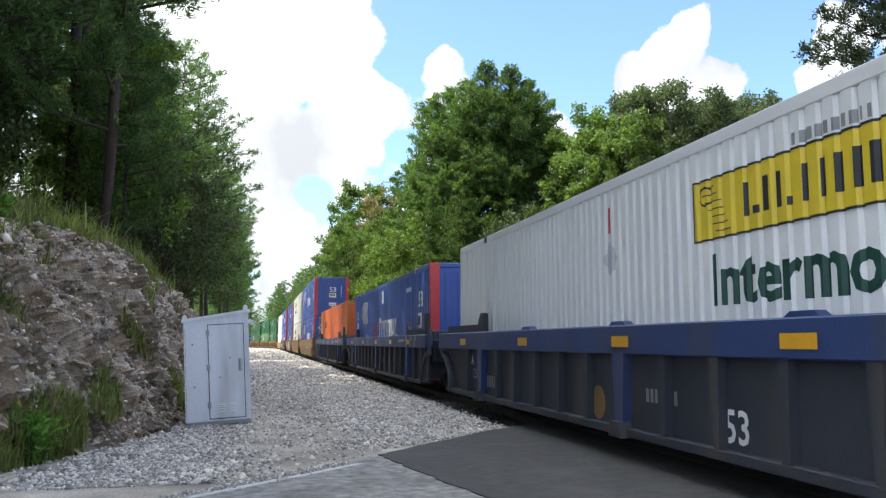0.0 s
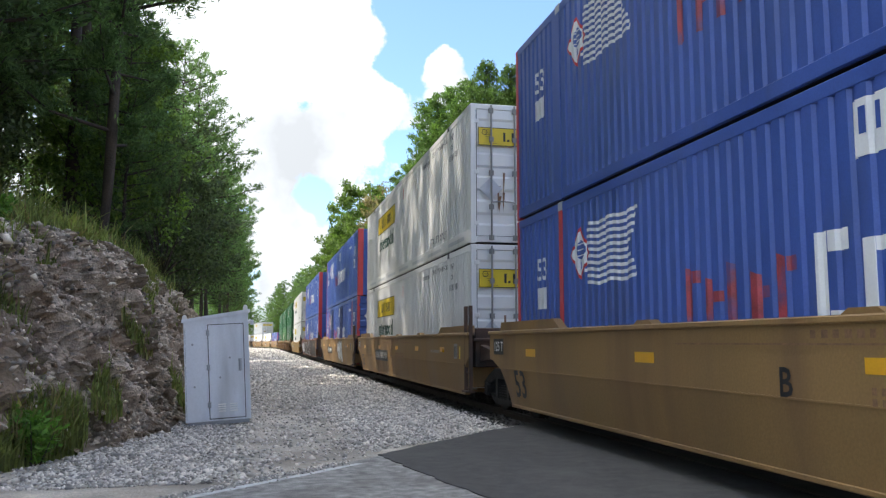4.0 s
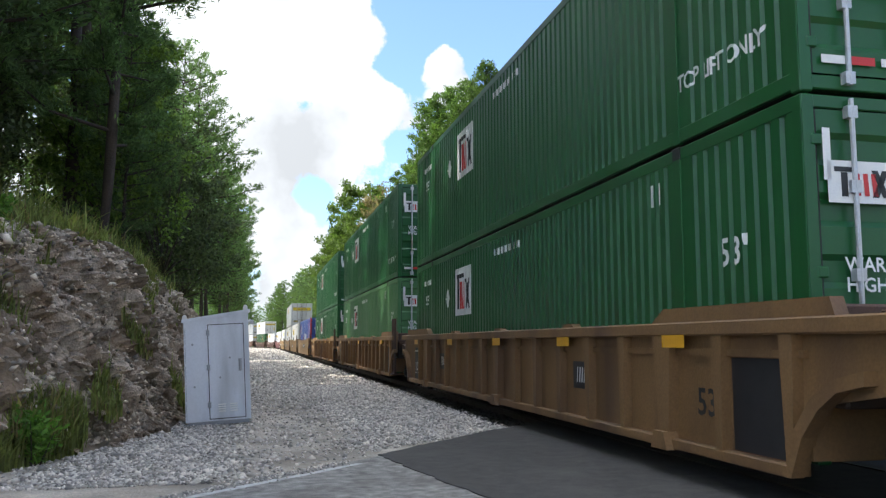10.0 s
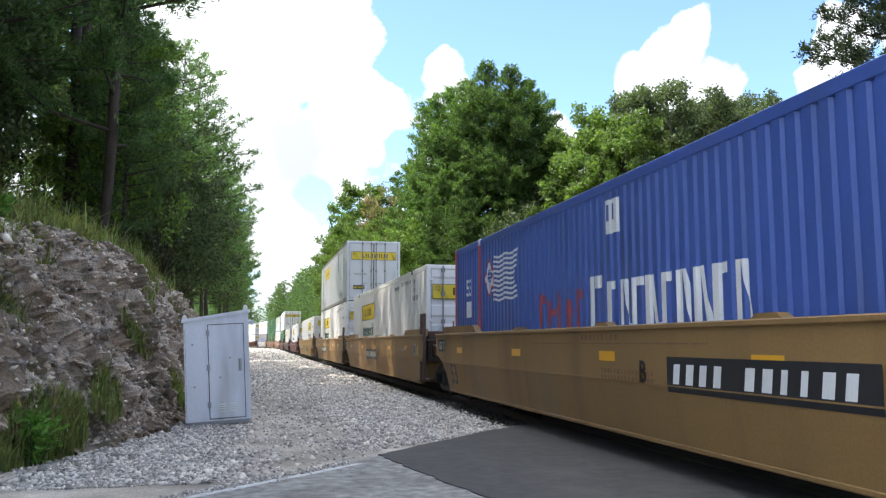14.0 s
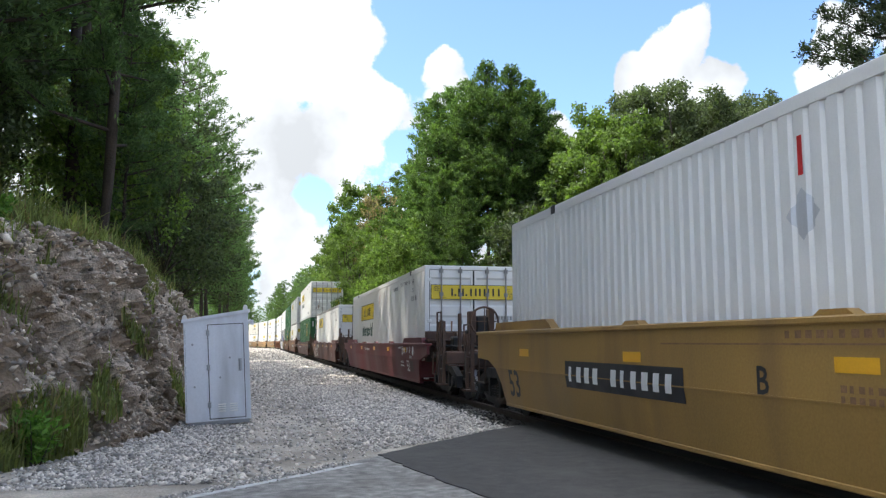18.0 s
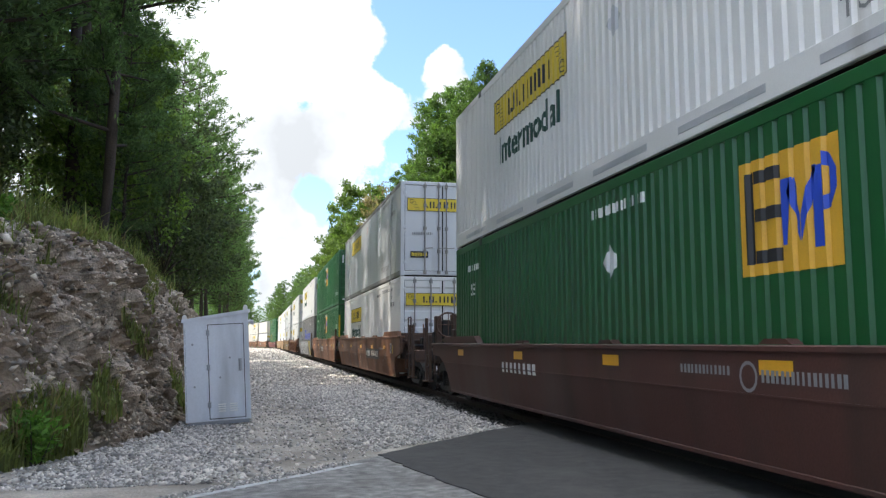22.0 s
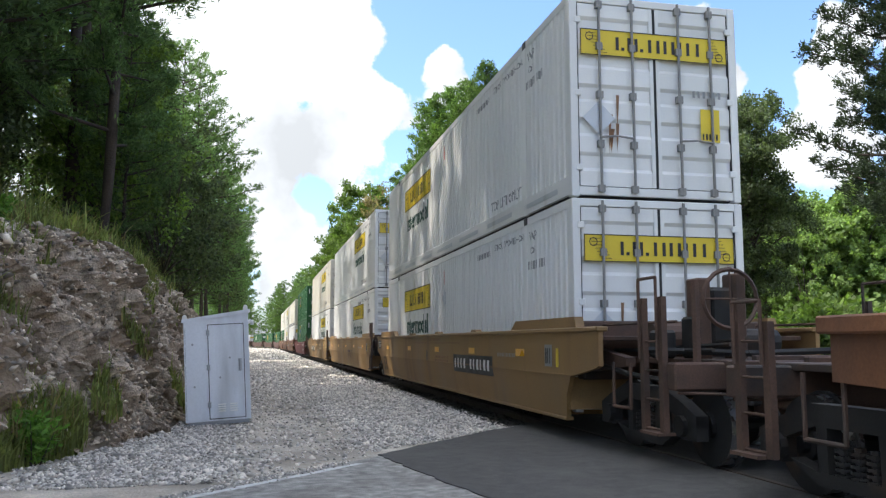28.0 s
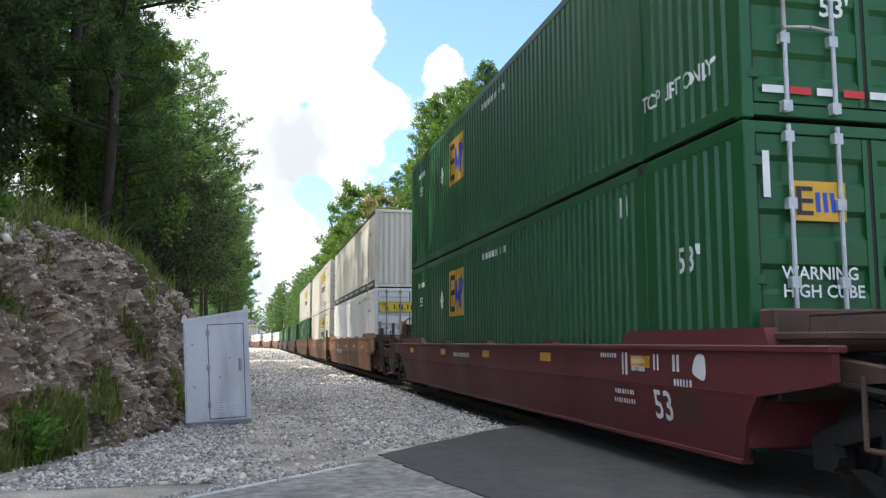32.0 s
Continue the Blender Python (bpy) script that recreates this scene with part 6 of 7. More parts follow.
# ballast stones, joined
def stones(name, count, region, size, z_of, seed, label, m=M_STONE):
    rng = np.random.RandomState(seed)
    base = np.array([(1, 0, 0), (-1, 0, 0), (0, 1, 0), (0, -1, 0), (0, 0, 1), (0, 0, -1)], float)
    tri = np.array([(0, 2, 4), (2, 1, 4), (1, 3, 4), (3, 0, 4), (2, 0, 5), (1, 2, 5), (3, 1, 5), (0, 3, 5)])
    pts = []
    while len(pts) < count:
        x, y = region(rng)
        if x is not None:
            pts.append((x, y, z_of(x, y)))
    pts = np.array(pts)
    n = len(pts)
    v = base[None] * (1 + rng.uniform(-0.35, 0.35, (n, 6, 1))) + rng.uniform(-0.25, 0.25, (n, 6, 3))
    a = rng.uniform(0, 6.28, n)
    t = rng.uniform(-0.6, 0.6, n)
    ca, sa, ct, st = np.cos(a), np.sin(a), np.cos(t), np.sin(t)
    sc = size * rng.lognormal(0, 0.38, n)
    v *= np.stack([sc * rng.uniform(0.8, 1.3, n), sc * rng.uniform(0.7, 1.1, n), sc * rng.uniform(0.5, 0.8, n)], 1)[:, None]
    x, y, z = v[..., 0], v[..., 1], v[..., 2]
    y, z = y * ct[:, None] - z * st[:, None], y * st[:, None] + z * ct[:, None]
    x, y = x * ca[:, None] - y * sa[:, None], x * sa[:, None] + y * ca[:, None]
    v = np.stack([x, y, z], -1) + pts[:, None]
    me = bpy.data.meshes.new(name)
    faces = (tri[None] + 6 * np.arange(n)[:, None, None]).reshape(-1, 3)
    me.vertices.add(n * 6)
    me.vertices.foreach_set("co", v.reshape(-1).astype(np.float32))
    me.loops.add(len(faces) * 3)
    me.loops.foreach_set("vertex_index", faces.reshape(-1).astype(np.int32))
    me.polygons.add(len(faces))
    me.polygons.foreach_set("loop_start", np.arange(0, len(faces) * 3, 3, dtype=np.int32))
    me.update(calc_edges=True)
    me.materials.append(m)
    return tagged(new(name, me), label, "gravel", kind="stuff")


def near_gravel(rng):
    y = 8.3 + 18 * rng.random_sample() ** 1.3
    x = foot(y) + 0.1 + rng.random_sample() * (4.6 - foot(y))
    if y < x + 8.32 or (x > 1.3 and y < x + 8.75):
        return None, None
    if x > 3.75 and rng.random_sample() < (x - 3.75) / 0.5:
        return None, None
    if y < x + 9.6 and x < 1.9 and rng.random_sample() < 0.75 * (9.6 - y + x) / 1.3:
        return None, None
    # wheel tracks of packed dirt with fewer stones
    worn = noise.noise(Vector((x * 0.8, y * 0.3, 4.0))) + 0.55 * math.cos((x - 0.9 + 0.02 * y) * 1.7)
    if x < 2.7 and worn > 0.0 and rng.random_sample() < min(0.82, 0.35 + worn):
        return None, None
    return x, y


def mid_gravel(rng):
    y = 26 + 44 * rng.random_sample()
    x = -0.9 + rng.random_sample() * 5.2
    if x > 3.75 and rng.random_sample() < (x - 3.75) / 0.5:
        return None, None
    return x, y


def far_gravel(rng):
    y = 70 + 110 * rng.random_sample()
    return -1.0 + bend(y) + rng.random_sample() * 5.2, y


stones("gravel_stones", 36000, near_gravel, 0.0195, lambda x, y: ground_z(x, y) + 0.008, 3, "crushed pale grey limestone spread beside the track")
stones("gravel_stones", 11000, mid_gravel, 0.042, lambda x, y: ground_z(x, y) + 0.008, 4, "crushed pale grey limestone along the track")
stones("gravel_stones", 7000, far_gravel, 0.065, lambda x, y: ground_z(x, y) + 0.01, 5, "distant pale limestone ballast along the track")


def oily_shaded(rng):
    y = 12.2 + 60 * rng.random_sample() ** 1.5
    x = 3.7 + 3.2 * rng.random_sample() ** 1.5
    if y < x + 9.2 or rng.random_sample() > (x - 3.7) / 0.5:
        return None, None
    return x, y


stones("ballast_stones", 9000, oily_shaded, 0.026, lambda x, y: ground_z(x, y) + 0.008, 8, "ballast under the rails, darkened by oil and the train's painted shade", M_BALLAST)


def strewn(rng):
    x = rng.uniform(-6, 1.0)
    return x, x + 8.32 - abs(rng.normal(0, 0.16 + 0.05 * max(0.0, -x)))


stones("strewn_stones", 1500, strewn, 0.011, lambda x, y: -0.012, 6, "loose grit at the asphalt's edge")


# ---- rock cut ----
def bed_blocks(p, size, seed):
    """Blocks of tilted, jointed rock: how far the block at p stands out, and how near its joint is."""
    dip = Vector((0.0, 0.80, -0.60))                        # along the bed, down to the right
    up = Vector((0.0, 0.60, 0.80))
    w = Vector((p.dot(dip) / (size * 1.7), p.dot(up) / (size * 0.85), p.x / (size * 1.3) + seed))
    w += 0.6 * noise.noise_vector(p * (0.7 / size)) + 1.2 * noise.noise_vector(p * 0.9)
    d, pts = noise.voronoi(w)
    return noise.cell(pts[0] * 7.3 + Vector((seed, 0, 0))), min(1.0, (d[1] - d[0]) * 4.0)


def build_rock():
    ys = list(np.arange(3.0, 8.0, 0.12)) + list(np.arange(8.0, 17.0, 0.036)) + list(np.arange(17.0, 26.0, 0.075)) + list(np.arange(26.0, 42.0, 0.2))
    ks = 72
    vs, fs = [], []
    for y in ys:
        for k in range(ks + 1):
            f = k / ks
            u = -0.05 + 1.55 * f
            z = -0.05 + bank_height(max(u, 0.0), y)
            p = Vector((u, y, z))
            big, j1 = bed_blocks(p, 0.62, 3.0)
            mid, j2 = bed_blocks(p, 0.24, 9.0)
            small, j3 = bed_blocks(p, 0.10, 17.0)
            # scree lies at the foot, beds and ledges stand out above it
            scree = 1.0 - smooth01((f - 0.14 - 0.16 * noise.noise(Vector((y * 0.8, 0, 3)))) / 0.12)
            hard = 1.0 - 0.75 * scree
            d = 0.10 + 0.20 * noise.noise(p * 0.75) + hard * (0.34 * big * big - 0.08 * (1 - j1) + 0.13 * mid - 0.05 * (1 - j2)) + (0.03 + 0.05 * big) * small - 0.015 * (1 - j3) + 0.05 * noise.noise(p * 9) + 0.03 * noise.noise(p * 19)
            w = math.sin(math.pi * min(1, max(0.02, f * 0.97 + 0.02))) ** 0.55 * (0.3 + 0.7 * smooth01((f - 0.06) / 0.25))
            vs.append((foot(y) - u + d * w, y + 0.08 * w * noise.noise(p * 1.9 + Vector((9, 0, 0))), z + 0.16 * w * d))
    n = ks + 1
    for j in range(len(ys) - 1):
        for k in range(ks):
            a = j * n + k
            fs.append((a, a + n, a + n + 1, a + 1))
    slots = []
    for j in range(len(ys) - 1):
        for k in range(ks):
            q = Vector((ys[j] * 0.9, k * 0.055, 2.0))
            slots.append(1 if noise.noise(q) + 0.45 * noise.noise(q * 3.1) + (0.35 if k < ks * 0.2 else 0.0) > 0.16 else 0)
    r = sheet_mesh("rock_face", vs, fs, M_ROCK, None, "weathered brown rock cutting with tilted ledges and scree")
    tagged(r, category="rock face", kind="structure")
    r.data.materials.append(M_SOIL)
    r.data.polygons.foreach_set("material_index", slots)
    spots = [v for v in vs if 8.0 < v[1] < 27.0 and v[2] > -0.02]
    shard_spots = random.Random(12)

    def shard_at(rng):
        return shard_spots.choice(spots)[:2]
    heights = {v[:2]: v[2] for v in spots}
    stones("rock_shards", 9000, shard_at, 0.030, lambda x, y: heights[(x, y)] + 0.006, 13, "broken flakes of brown and grey rock", M_SHARD)
    rnd = random.Random(11)
    meshes = []
    for k in range(7):
        bm = cube(-0.5, 0.5, -0.5, 0.5, -0.5, 0.5)
        bmesh.ops.subdivide_edges(bm, edges=bm.edges[:], cuts=1, use_grid_fill=True)
        for v in bm.verts:
            v.co = v.co * rnd.uniform(0.75, 1.12) + Vector([rnd.uniform(-0.1, 0.1) for _ in range(3)])
        o = part("rock", bm, M_ROCK, r)
        meshes.append(o.data)
        bpy.data.objects.remove(o)
    for k in range(280):
        y = 6.5 + 11 * rnd.random() ** 1.1 if k < 240 else rnd.uniform(19, 38)
        f = rnd.random()
        u = -0.12 + 1.25 * f
        o = new("rock", rnd.choice(meshes))
        o.parent = r
        s = rnd.uniform(0.035, 0.10) if rnd.random() < 0.92 else rnd.uniform(0.10, 0.2)
        o.matrix_basis = Matrix.LocRotScale((foot(y) - u + 0.14 + rnd.uniform(-0.03, 0.10), y, -0.06 + bank_height(max(0, u), y) + rnd.uniform(-0.02, 0.06)),
                                            Euler((rnd.uniform(-0.95, -0.35), rnd.uniform(0.0, 0.6), rnd.uniform(-0.4, 0.4))), (s * 1.2, s * rnd.uniform(1.0, 2.2), s * rnd.uniform(0.25, 0.6)))


build_rock()


# ---- grass ----
def blades(name, count, region, hgt, m, seed, label, width=0.012, lean=0.45, push=0.0):
    rng = np.random.RandomState(seed)
    pts = []
    while len(pts) < count:
        x, y = region(rng)
        if x is not None:
            pts.append((x + push, y, ground_z(x, y) - 0.02))
    p = np.array(pts)
    n = len(p)
    a = rng.uniform(0, 6.28, n)
    h = hgt * rng.lognormal(0, 0.35, n)
    d = np.stack([np.cos(a), np.sin(a), np.zeros(n)], 1)
    s = np.stack([-np.sin(a), np.cos(a), np.zeros(n)], 1) * (width * rng.uniform(0.6, 1.5, n))[:, None]
    mid = p + d * (h * lean * 0.35 * rng.random_sample(n))[:, None] + np.array([0, 0, 1]) * (h * 0.55)[:, None]
    tip = p + d * (h * lean * rng.random_sample(n) * 1.6)[:, None] + np.array([0, 0, 1]) * (h * rng.uniform(0.75, 1, n))[:, None]
    arr = np.concatenate([np.stack([p - s, p + s, mid + s * 0.8, mid - s * 0.8], 1), np.stack([mid - s * 0.8, mid + s * 0.8, tip + s * 0.12, tip - s * 0.12], 1)])
    me = quads_mesh(name, arr)
    me.materials.append(m)
    return tagged(new(name, me), label, "grass", kind="stuff")


def bank_top(rng):
    y = 3 + 30 * rng.random_sample() ** 1.4
    u = 0.98 + 4.6 * rng.random_sample() ** 1.7
    if noise.noise(Vector((u * 0.9, y * 0.6, 2))) < -0.12:
        return None, None
    return foot(y) - u, y


def bank_face(rng):
    y = 6 + 16 * rng.random_sample()
    u = 0.1 + 1.3 * rng.random_sample()
    if noise.noise(Vector((u * 2.4, y * 0.8, 7))) < 0.25:
        return None, None
    return foot(y) - u, y


def bank_toe(rng):
    y = 7.6 + 3.2 * rng.random_sample()
    u = -0.12 + 1.0 * rng.random_sample() ** 1.3
    return foot(y) - u, y


def right_verge(rng):
    y = 12 + 50 * rng.random_sample()
    x = 8.4 + 22 * rng.random_sample() ** 1.5
    if abs(y - x - 7) < 6.5:
        return None, None
    return x, y


blades("bank_grass", 21000, bank_top, 0.36, M_GRASS, 21, "rough green grass on top of the cutting")
blades("bank_grass", 4200, bank_face, 0.22, M_GRASS, 22, "green grass tufts growing on the rock face", push=0.24)
blades("bank_grass", 3600, bank_toe, 0.34, M_GRASS, 23, "green grass at the foot of the bank")
blades("dry_grass", 4200, bank_top, 0.33, M_DRY, 24, "dry tan grass stalks on the bank")
blades("dry_grass", 900, bank_face, 0.22, M_DRY, 26, "dry tan stalks hanging on the rock face", push=0.24)
blades("verge_grass", 12000, right_verge, 0.45, M_GRASS, 25, "long green grass beyond the track", 0.03)


# ---- trees ----
def unit(v):
    return v / np.maximum(1e-9, np.linalg.norm(v, axis=-1, keepdims=True))


def leaf_faces(rng, centres, dirs, length, width, per, spread, droop=0.0):
    n = len(centres)
    c = np.repeat(centres, per, 0) + rng.normal(0, spread, (n * per, 3))
    d = unit(np.repeat(dirs, per, 0) + rng.normal(0, 0.75, (n * per, 3)) + np.array([0, 0, -droop]))
    s = unit(np.cross(d, rng.normal(0, 1, (n * per, 3))))
    ln = (length * rng.uniform(0.6, 1.4, n * per))[:, None]
    wd = (width * rng.uniform(0.6, 1.4, n * per))[:, None]
    return np.stack([c - d * ln * 0.5, c + s * wd * 0.5 - d * ln * 0.05, c + d * ln * 0.5, c - s * wd * 0.5 + d * ln * 0.05], 1)


def tree_thing(name, trunk_bm, leaves, bark, foliage, label, category="tree", group=""):
    t = empty(name, label, category, group)
    part("trunk", trunk_bm, bark, t, smooth=True)
    me = quads_mesh("crown", leaves)
    me.materials.append(foliage)
    o = new("crown", me)
    o.parent = t
    return t


def pine(seed, height, radius, bare, limbs, tufts, per, foliage, label, leaf=(0.22, 0.052), start=0.34, loose=0.14):
    rng = np.random.RandomState(seed)
    bm = bmesh.new()
    r0 = 0.0085 * height
    pts = [Vector((0, 0, -0.6))]
    for k in range(1, 9):
        z = height * k / 8
        pts.append(Vector((rng.normal(0, 0.0016 * height), rng.normal(0, 0.0016 * height), z)))
    sweep(bm, pts, [r0 * (1 - k / 8.6) for k in range(9)], 8)

    def axis_at(z):
        f = min(7.999, max(0, z / height * 8))
        k = int(f)
        return pts[k].lerp(pts[k + 1], f - k)

    centres, dirs = [], []
    for i in range(limbs):
        f = bare + (1 - bare) * ((i + rng.rand()) / limbs)
        z = height * f
        g = (f - bare) / (1 - bare)
        reach = radius * (0.35 + 0.75 * math.sin(math.pi * min(1, 0.18 + 0.82 * g)) ** 0.8) * rng.uniform(0.55, 1.15) * (1.0 if g < 0.8 else 1.25 - g * 0.55)
        a = i * 2.39996 + rng.normal(0, 0.3)
        rise = rng.uniform(-0.05, 0.30) + 0.35 * g
        p0 = axis_at(z)
        d = Vector((math.cos(a), math.sin(a), rise)).normalized()
        kink = p0 + d * reach * 0.55 + Vector((0, 0, rng.uniform(-0.2, 0.05) * reach * 0.3))
        p1 = p0 + d * reach + Vector((rng.normal(0, 0.1), rng.normal(0, 0.1), rng.uniform(-0.05, 0.22) * reach))
        lr = 0.010 + 0.016 * reach
        sweep(bm, [p0, kink, p1], [lr, lr * 0.6, lr * 0.2], 4)
        for _ in range(max(3, int(tufts * reach / radius))):
            s = rng.uniform(start, 1.04)
            q = p0.lerp(kink, s / 0.55) if s < 0.55 else kink.lerp(p1, (s - 0.55) / 0.45)
            side = rng.normal(0, loose * reach * (1.15 - s) + 0.10, 3)
            side[2] = side[2] * 0.35 + 0.06
            centres.append(np.array(q) + side)
            dirs.append(np.array(d) * 0.6 + side / (np.linalg.norm(side) + 0.1) + np.array([0, 0, 0.35]))
    lv = leaf_faces(rng, np.array(centres), np.array(dirs), leaf[0], leaf[1], per, 0.10)
    return tree_thing("pine_tree", bm, lv, M_BARK, foliage, label, group="pines beside the line")


def broadleaf(seed, height, radius, lobes, per_lobe, foliage, label, leaf=(0.20, 0.13), name="oak_tree", stem=0.30):
    rng = np.random.RandomState(seed)
    bm = bmesh.new()
    r0 = 0.016 * height
    fork = Vector((rng.normal(0, 0.2), rng.normal(0, 0.2), height * stem))
    tube(bm, (0, 0, -0.6), fork, r0, 8, r0 * 0.75)
    centres, dirs = [], []
    for i in range(lobes):
        th = i * 2.39996
        f = (i + 0.5) / lobes
        z = height * (stem * 0.9 + (0.94 - stem * 0.9) * f)
        rr = radius * math.sqrt(max(0.05, 1 - ((f - 0.42) / 0.66) ** 2)) * rng.uniform(0.45, 0.95)
        c = Vector((rr * math.cos(th), rr * math.sin(th), z))
        m = fork.lerp(c, 0.5) + Vector((0, 0, 0.06 * height * rng.rand()))
        tube(bm, fork, m, r0 * 0.34, 5, r0 * 0.22)
        tube(bm, m, c, r0 * 0.22, 5, r0 * 0.06)
        lr = radius * rng.uniform(0.26, 0.42)
        k = int(per_lobe * rng.uniform(0.6, 1.3))
        sub = rng.normal(0, 1, (6, 3)) * np.array([0.55, 0.55, 0.42]) * lr
        pick = sub[rng.randint(0, 6, k)]
        off = unit(rng.normal(0, 1, (k, 3))) * (lr * 0.44 * rng.uniform(0.3, 1.0, k) ** 0.6)[:, None] * np.array([1, 1, 0.7])
        centres.append(np.array(c) + pick + off)
        dirs.append(off + np.array([0, 0, 0.15]))
    lv = leaf_faces(rng, np.concatenate(centres), np.concatenate(dirs), leaf[0], leaf[1], 4, 0.12)
    return tree_thing(name, bm, lv, M_BARK, foliage, label, group="broadleaf trees beside the line")


def bush(seed, height, radius, count, foliage, label, name="bush", leaf=(0.12, 0.06)):
    rng = np.random.RandomState(seed)
    bm = bmesh.new()
    centres, dirs = [], []
    for i in range(11):
        a = rng.uniform(0, 6.28)
        tip = Vector((radius * 0.8 * math.cos(a) * rng.rand(), radius * 0.8 * math.sin(a) * rng.rand(), height * rng.uniform(0.6, 1)))
        tube(bm, (0.05 * math.cos(a), 0.05 * math.sin(a), -0.1), tip, 0.006 + 0.008 * height, 4, 0.003)
        for _ in range(count // 11):
            s = rng.uniform(0.2, 1.05)
            centres.append(np.array(tip) * s + rng.normal(0, 0.14 * radius, 3))
            dirs.append(np.array([math.cos(a), math.sin(a), 0.6]))
    lv = leaf_faces(rng, np.array(centres), np.array(dirs), leaf[0], leaf[1], 3, 0.03 + 0.03 * radius)
    t = tree_thing(name, bm, lv, M_BARK, foliage, label, "bush")
    t["group"] = "bushes beside the line"
    t.children[0]["kind"] = "stuff"
    return t


class Grove:
    """Trees of a few builds, set out one by one."""

    def __init__(self):
        self.used = set()

    def put(self, model, x, y, scale=1.0, turn=0.0, lean=(0, 0), sink=0.0):
        m = Matrix.LocRotScale((x, y, ground_z(x, min(y, 380)) - sink), Euler((lean[0], lean[1], turn)), (scale, scale, scale))
        if model not in self.used:
            self.used.add(model)
            model.matrix_basis = m
            return model
        c = copy_thing(model, pose(0, 0, 0))
        c.matrix_basis = m
        return c


grove = Grove()
P_NEAR = [pine(31, 19, 3.4, 0.26, 56, 26, 26, M_PINE, "tall dark pine on the bank beside the line", (0.20, 0.040), 0.3),
          pine(32, 17, 3.2, 0.14, 58, 26, 26, M_PINE, "dark pine with low boughs on the bank", (0.20, 0.040), 0.3)]
P_TALL = [pine(30, 19, 3.4, 0.28, 54, 25, 9, M_PINE, "tall dark pine in the wood on the bank", (0.27, 0.075)),
          pine(33, 20, 3.0, 0.38, 46, 27, 9, M_PINE, "tall thin pine with a bare lower trunk", (0.27, 0.075)),
          pine(29, 17, 3.2, 0.15, 58, 25, 9, M_PINE, "dark pine with boughs near the ground", (0.27, 0.075))]
# pines added mostly out of view, to keep the sun off road and train
P_SHADE = [pine(28, 19, 3.4, 0.30, 58, 26, 13, M_PINE, "tall pine added mostly out of view to shade road and bank", (0.24, 0.060), 0.28, 0.16),
          pine(27, 17, 3.2, 0.16, 60, 26, 13, M_PINE, "broad pine added mostly out of view to shade road and bank", (0.24, 0.060), 0.28, 0.16)]
P_MAIN = pine(38, 19, 3.0, 0.15, 46, 26, 52, M_PINE, "tall pine with open boughs at the cutting's brow", (0.18, 0.036), 0.36, 0.11)
P_BACKLIT = pine(39, 18, 3.7, 0.34, 84, 34, 34, M_PINE3, "dense pine beside the road, backlit shade in its needle colour", (0.21, 0.055), 0.2, 0.18)
P_SUN = [pine(34, 18, 2.2, 0.10, 80, 34, 15, M_PINE2, "sunlit pine with drooping boughs beside the line", (0.25, 0.075), 0.14),
         pine(35, 20, 2.3, 0.40, 66, 36, 16, M_PINE2, "tall sunlit pine with a bare lower trunk", (0.25, 0.075), 0.14)]
P_FAR = [pine(36, 18, 3.4, 0.12, 58, 22, 8, M_PINE2, "distant green pine beside the line", (0.36, 0.12), 0.2),
         pine(37, 18, 3.2, 0.2, 54, 22, 8, M_PINE, "distant dark pine in the woods", (0.36, 0.12), 0.2)]
OAKS = [broadleaf(41, 15.5, 3.6, 34, 330, M_LEAF, "large dark green oak behind the track", (0.17, 0.11)),
        broadleaf(42, 14, 4.2, 30, 170, M_LEAF2, "light green broadleaf tree at the wood's edge", (0.24, 0.16)),
        broadleaf(43, 9, 3.0, 24, 170, M_LEAF2, "young light green tree under the pines", stem=0.2, leaf=(0.17, 0.12)),
        broadleaf(45, 9, 3.0, 24, 150, M_LEAF, "young dark green tree in the wood's shade", stem=0.2, leaf=(0.17, 0.12)),
        broadleaf(44, 14, 4.4, 30, 100, M_LEAF3, "tree far beyond the road, haze and sunlight in its pale green", (0.36, 0.24)),
        broadleaf(46, 16, 3.0, 36, 170, M_LEAF2, "slender light green tree at the wood's edge", (0.22, 0.14), stem=0.16),
        broadleaf(47, 13, 2.6, 26, 60, M_FAWN, "thin half-bare tree with fawn leaves", (0.20, 0.10), stem=0.2)]
BUSHES = [bush(51, 1.8, 1.5, 700, M_LEAF2, "light green bush in long grass", leaf=(0.2, 0.11)),
          bush(52, 1.5, 1.2, 500, M_RUSTLEAF, "reddish brown bush behind the track", leaf=(0.2, 0.1))]

rnd = random.Random(77)
# the row on the cutting's brow, added shade pines, then the wood behind it
grove.put(P_MAIN, -3.75, 21.3, 1.0, 1.0, (0, 0.05))
for x, y, k, s in ((-3.75, 24.5, 1, 0.50), (-6.0, 17.0, 0, 1.2), (-8.0, 13.5, 1, 1.3), (-8.2, 24.0, 1, 1.1), (-4.9, 30, 0, 0.56), (-9.5, 18.5, 0, 1.3), (-6.8, 20.5, 1, 1.05)):
    grove.put(P_NEAR[k], x, y, s, rnd.uniform(0, 6.28))
for x, y, k, s in ((-7.6, 7.5, 0, 1.4), (-10.0, 3.0, 1, 1.4), (-12.0, 9.0, 0, 1.4), (-14.0, -2.0, 1, 1.4), (-5.6, 9.3, 0, 1.4), (-6.0, 12.6, 1, 1.45), (-6.6, 5.6, 0, 1.4), (-6.7, 15.2, 0, 1.4), (-9.0, 25.0, 1, 1.15), (-4.5, 10.8, 0, 1.5), (-4.3, 7.2, 0, 1.45)):
    grove.put(P_SHADE[k], x, y, s, rnd.uniform(0, 6.28))
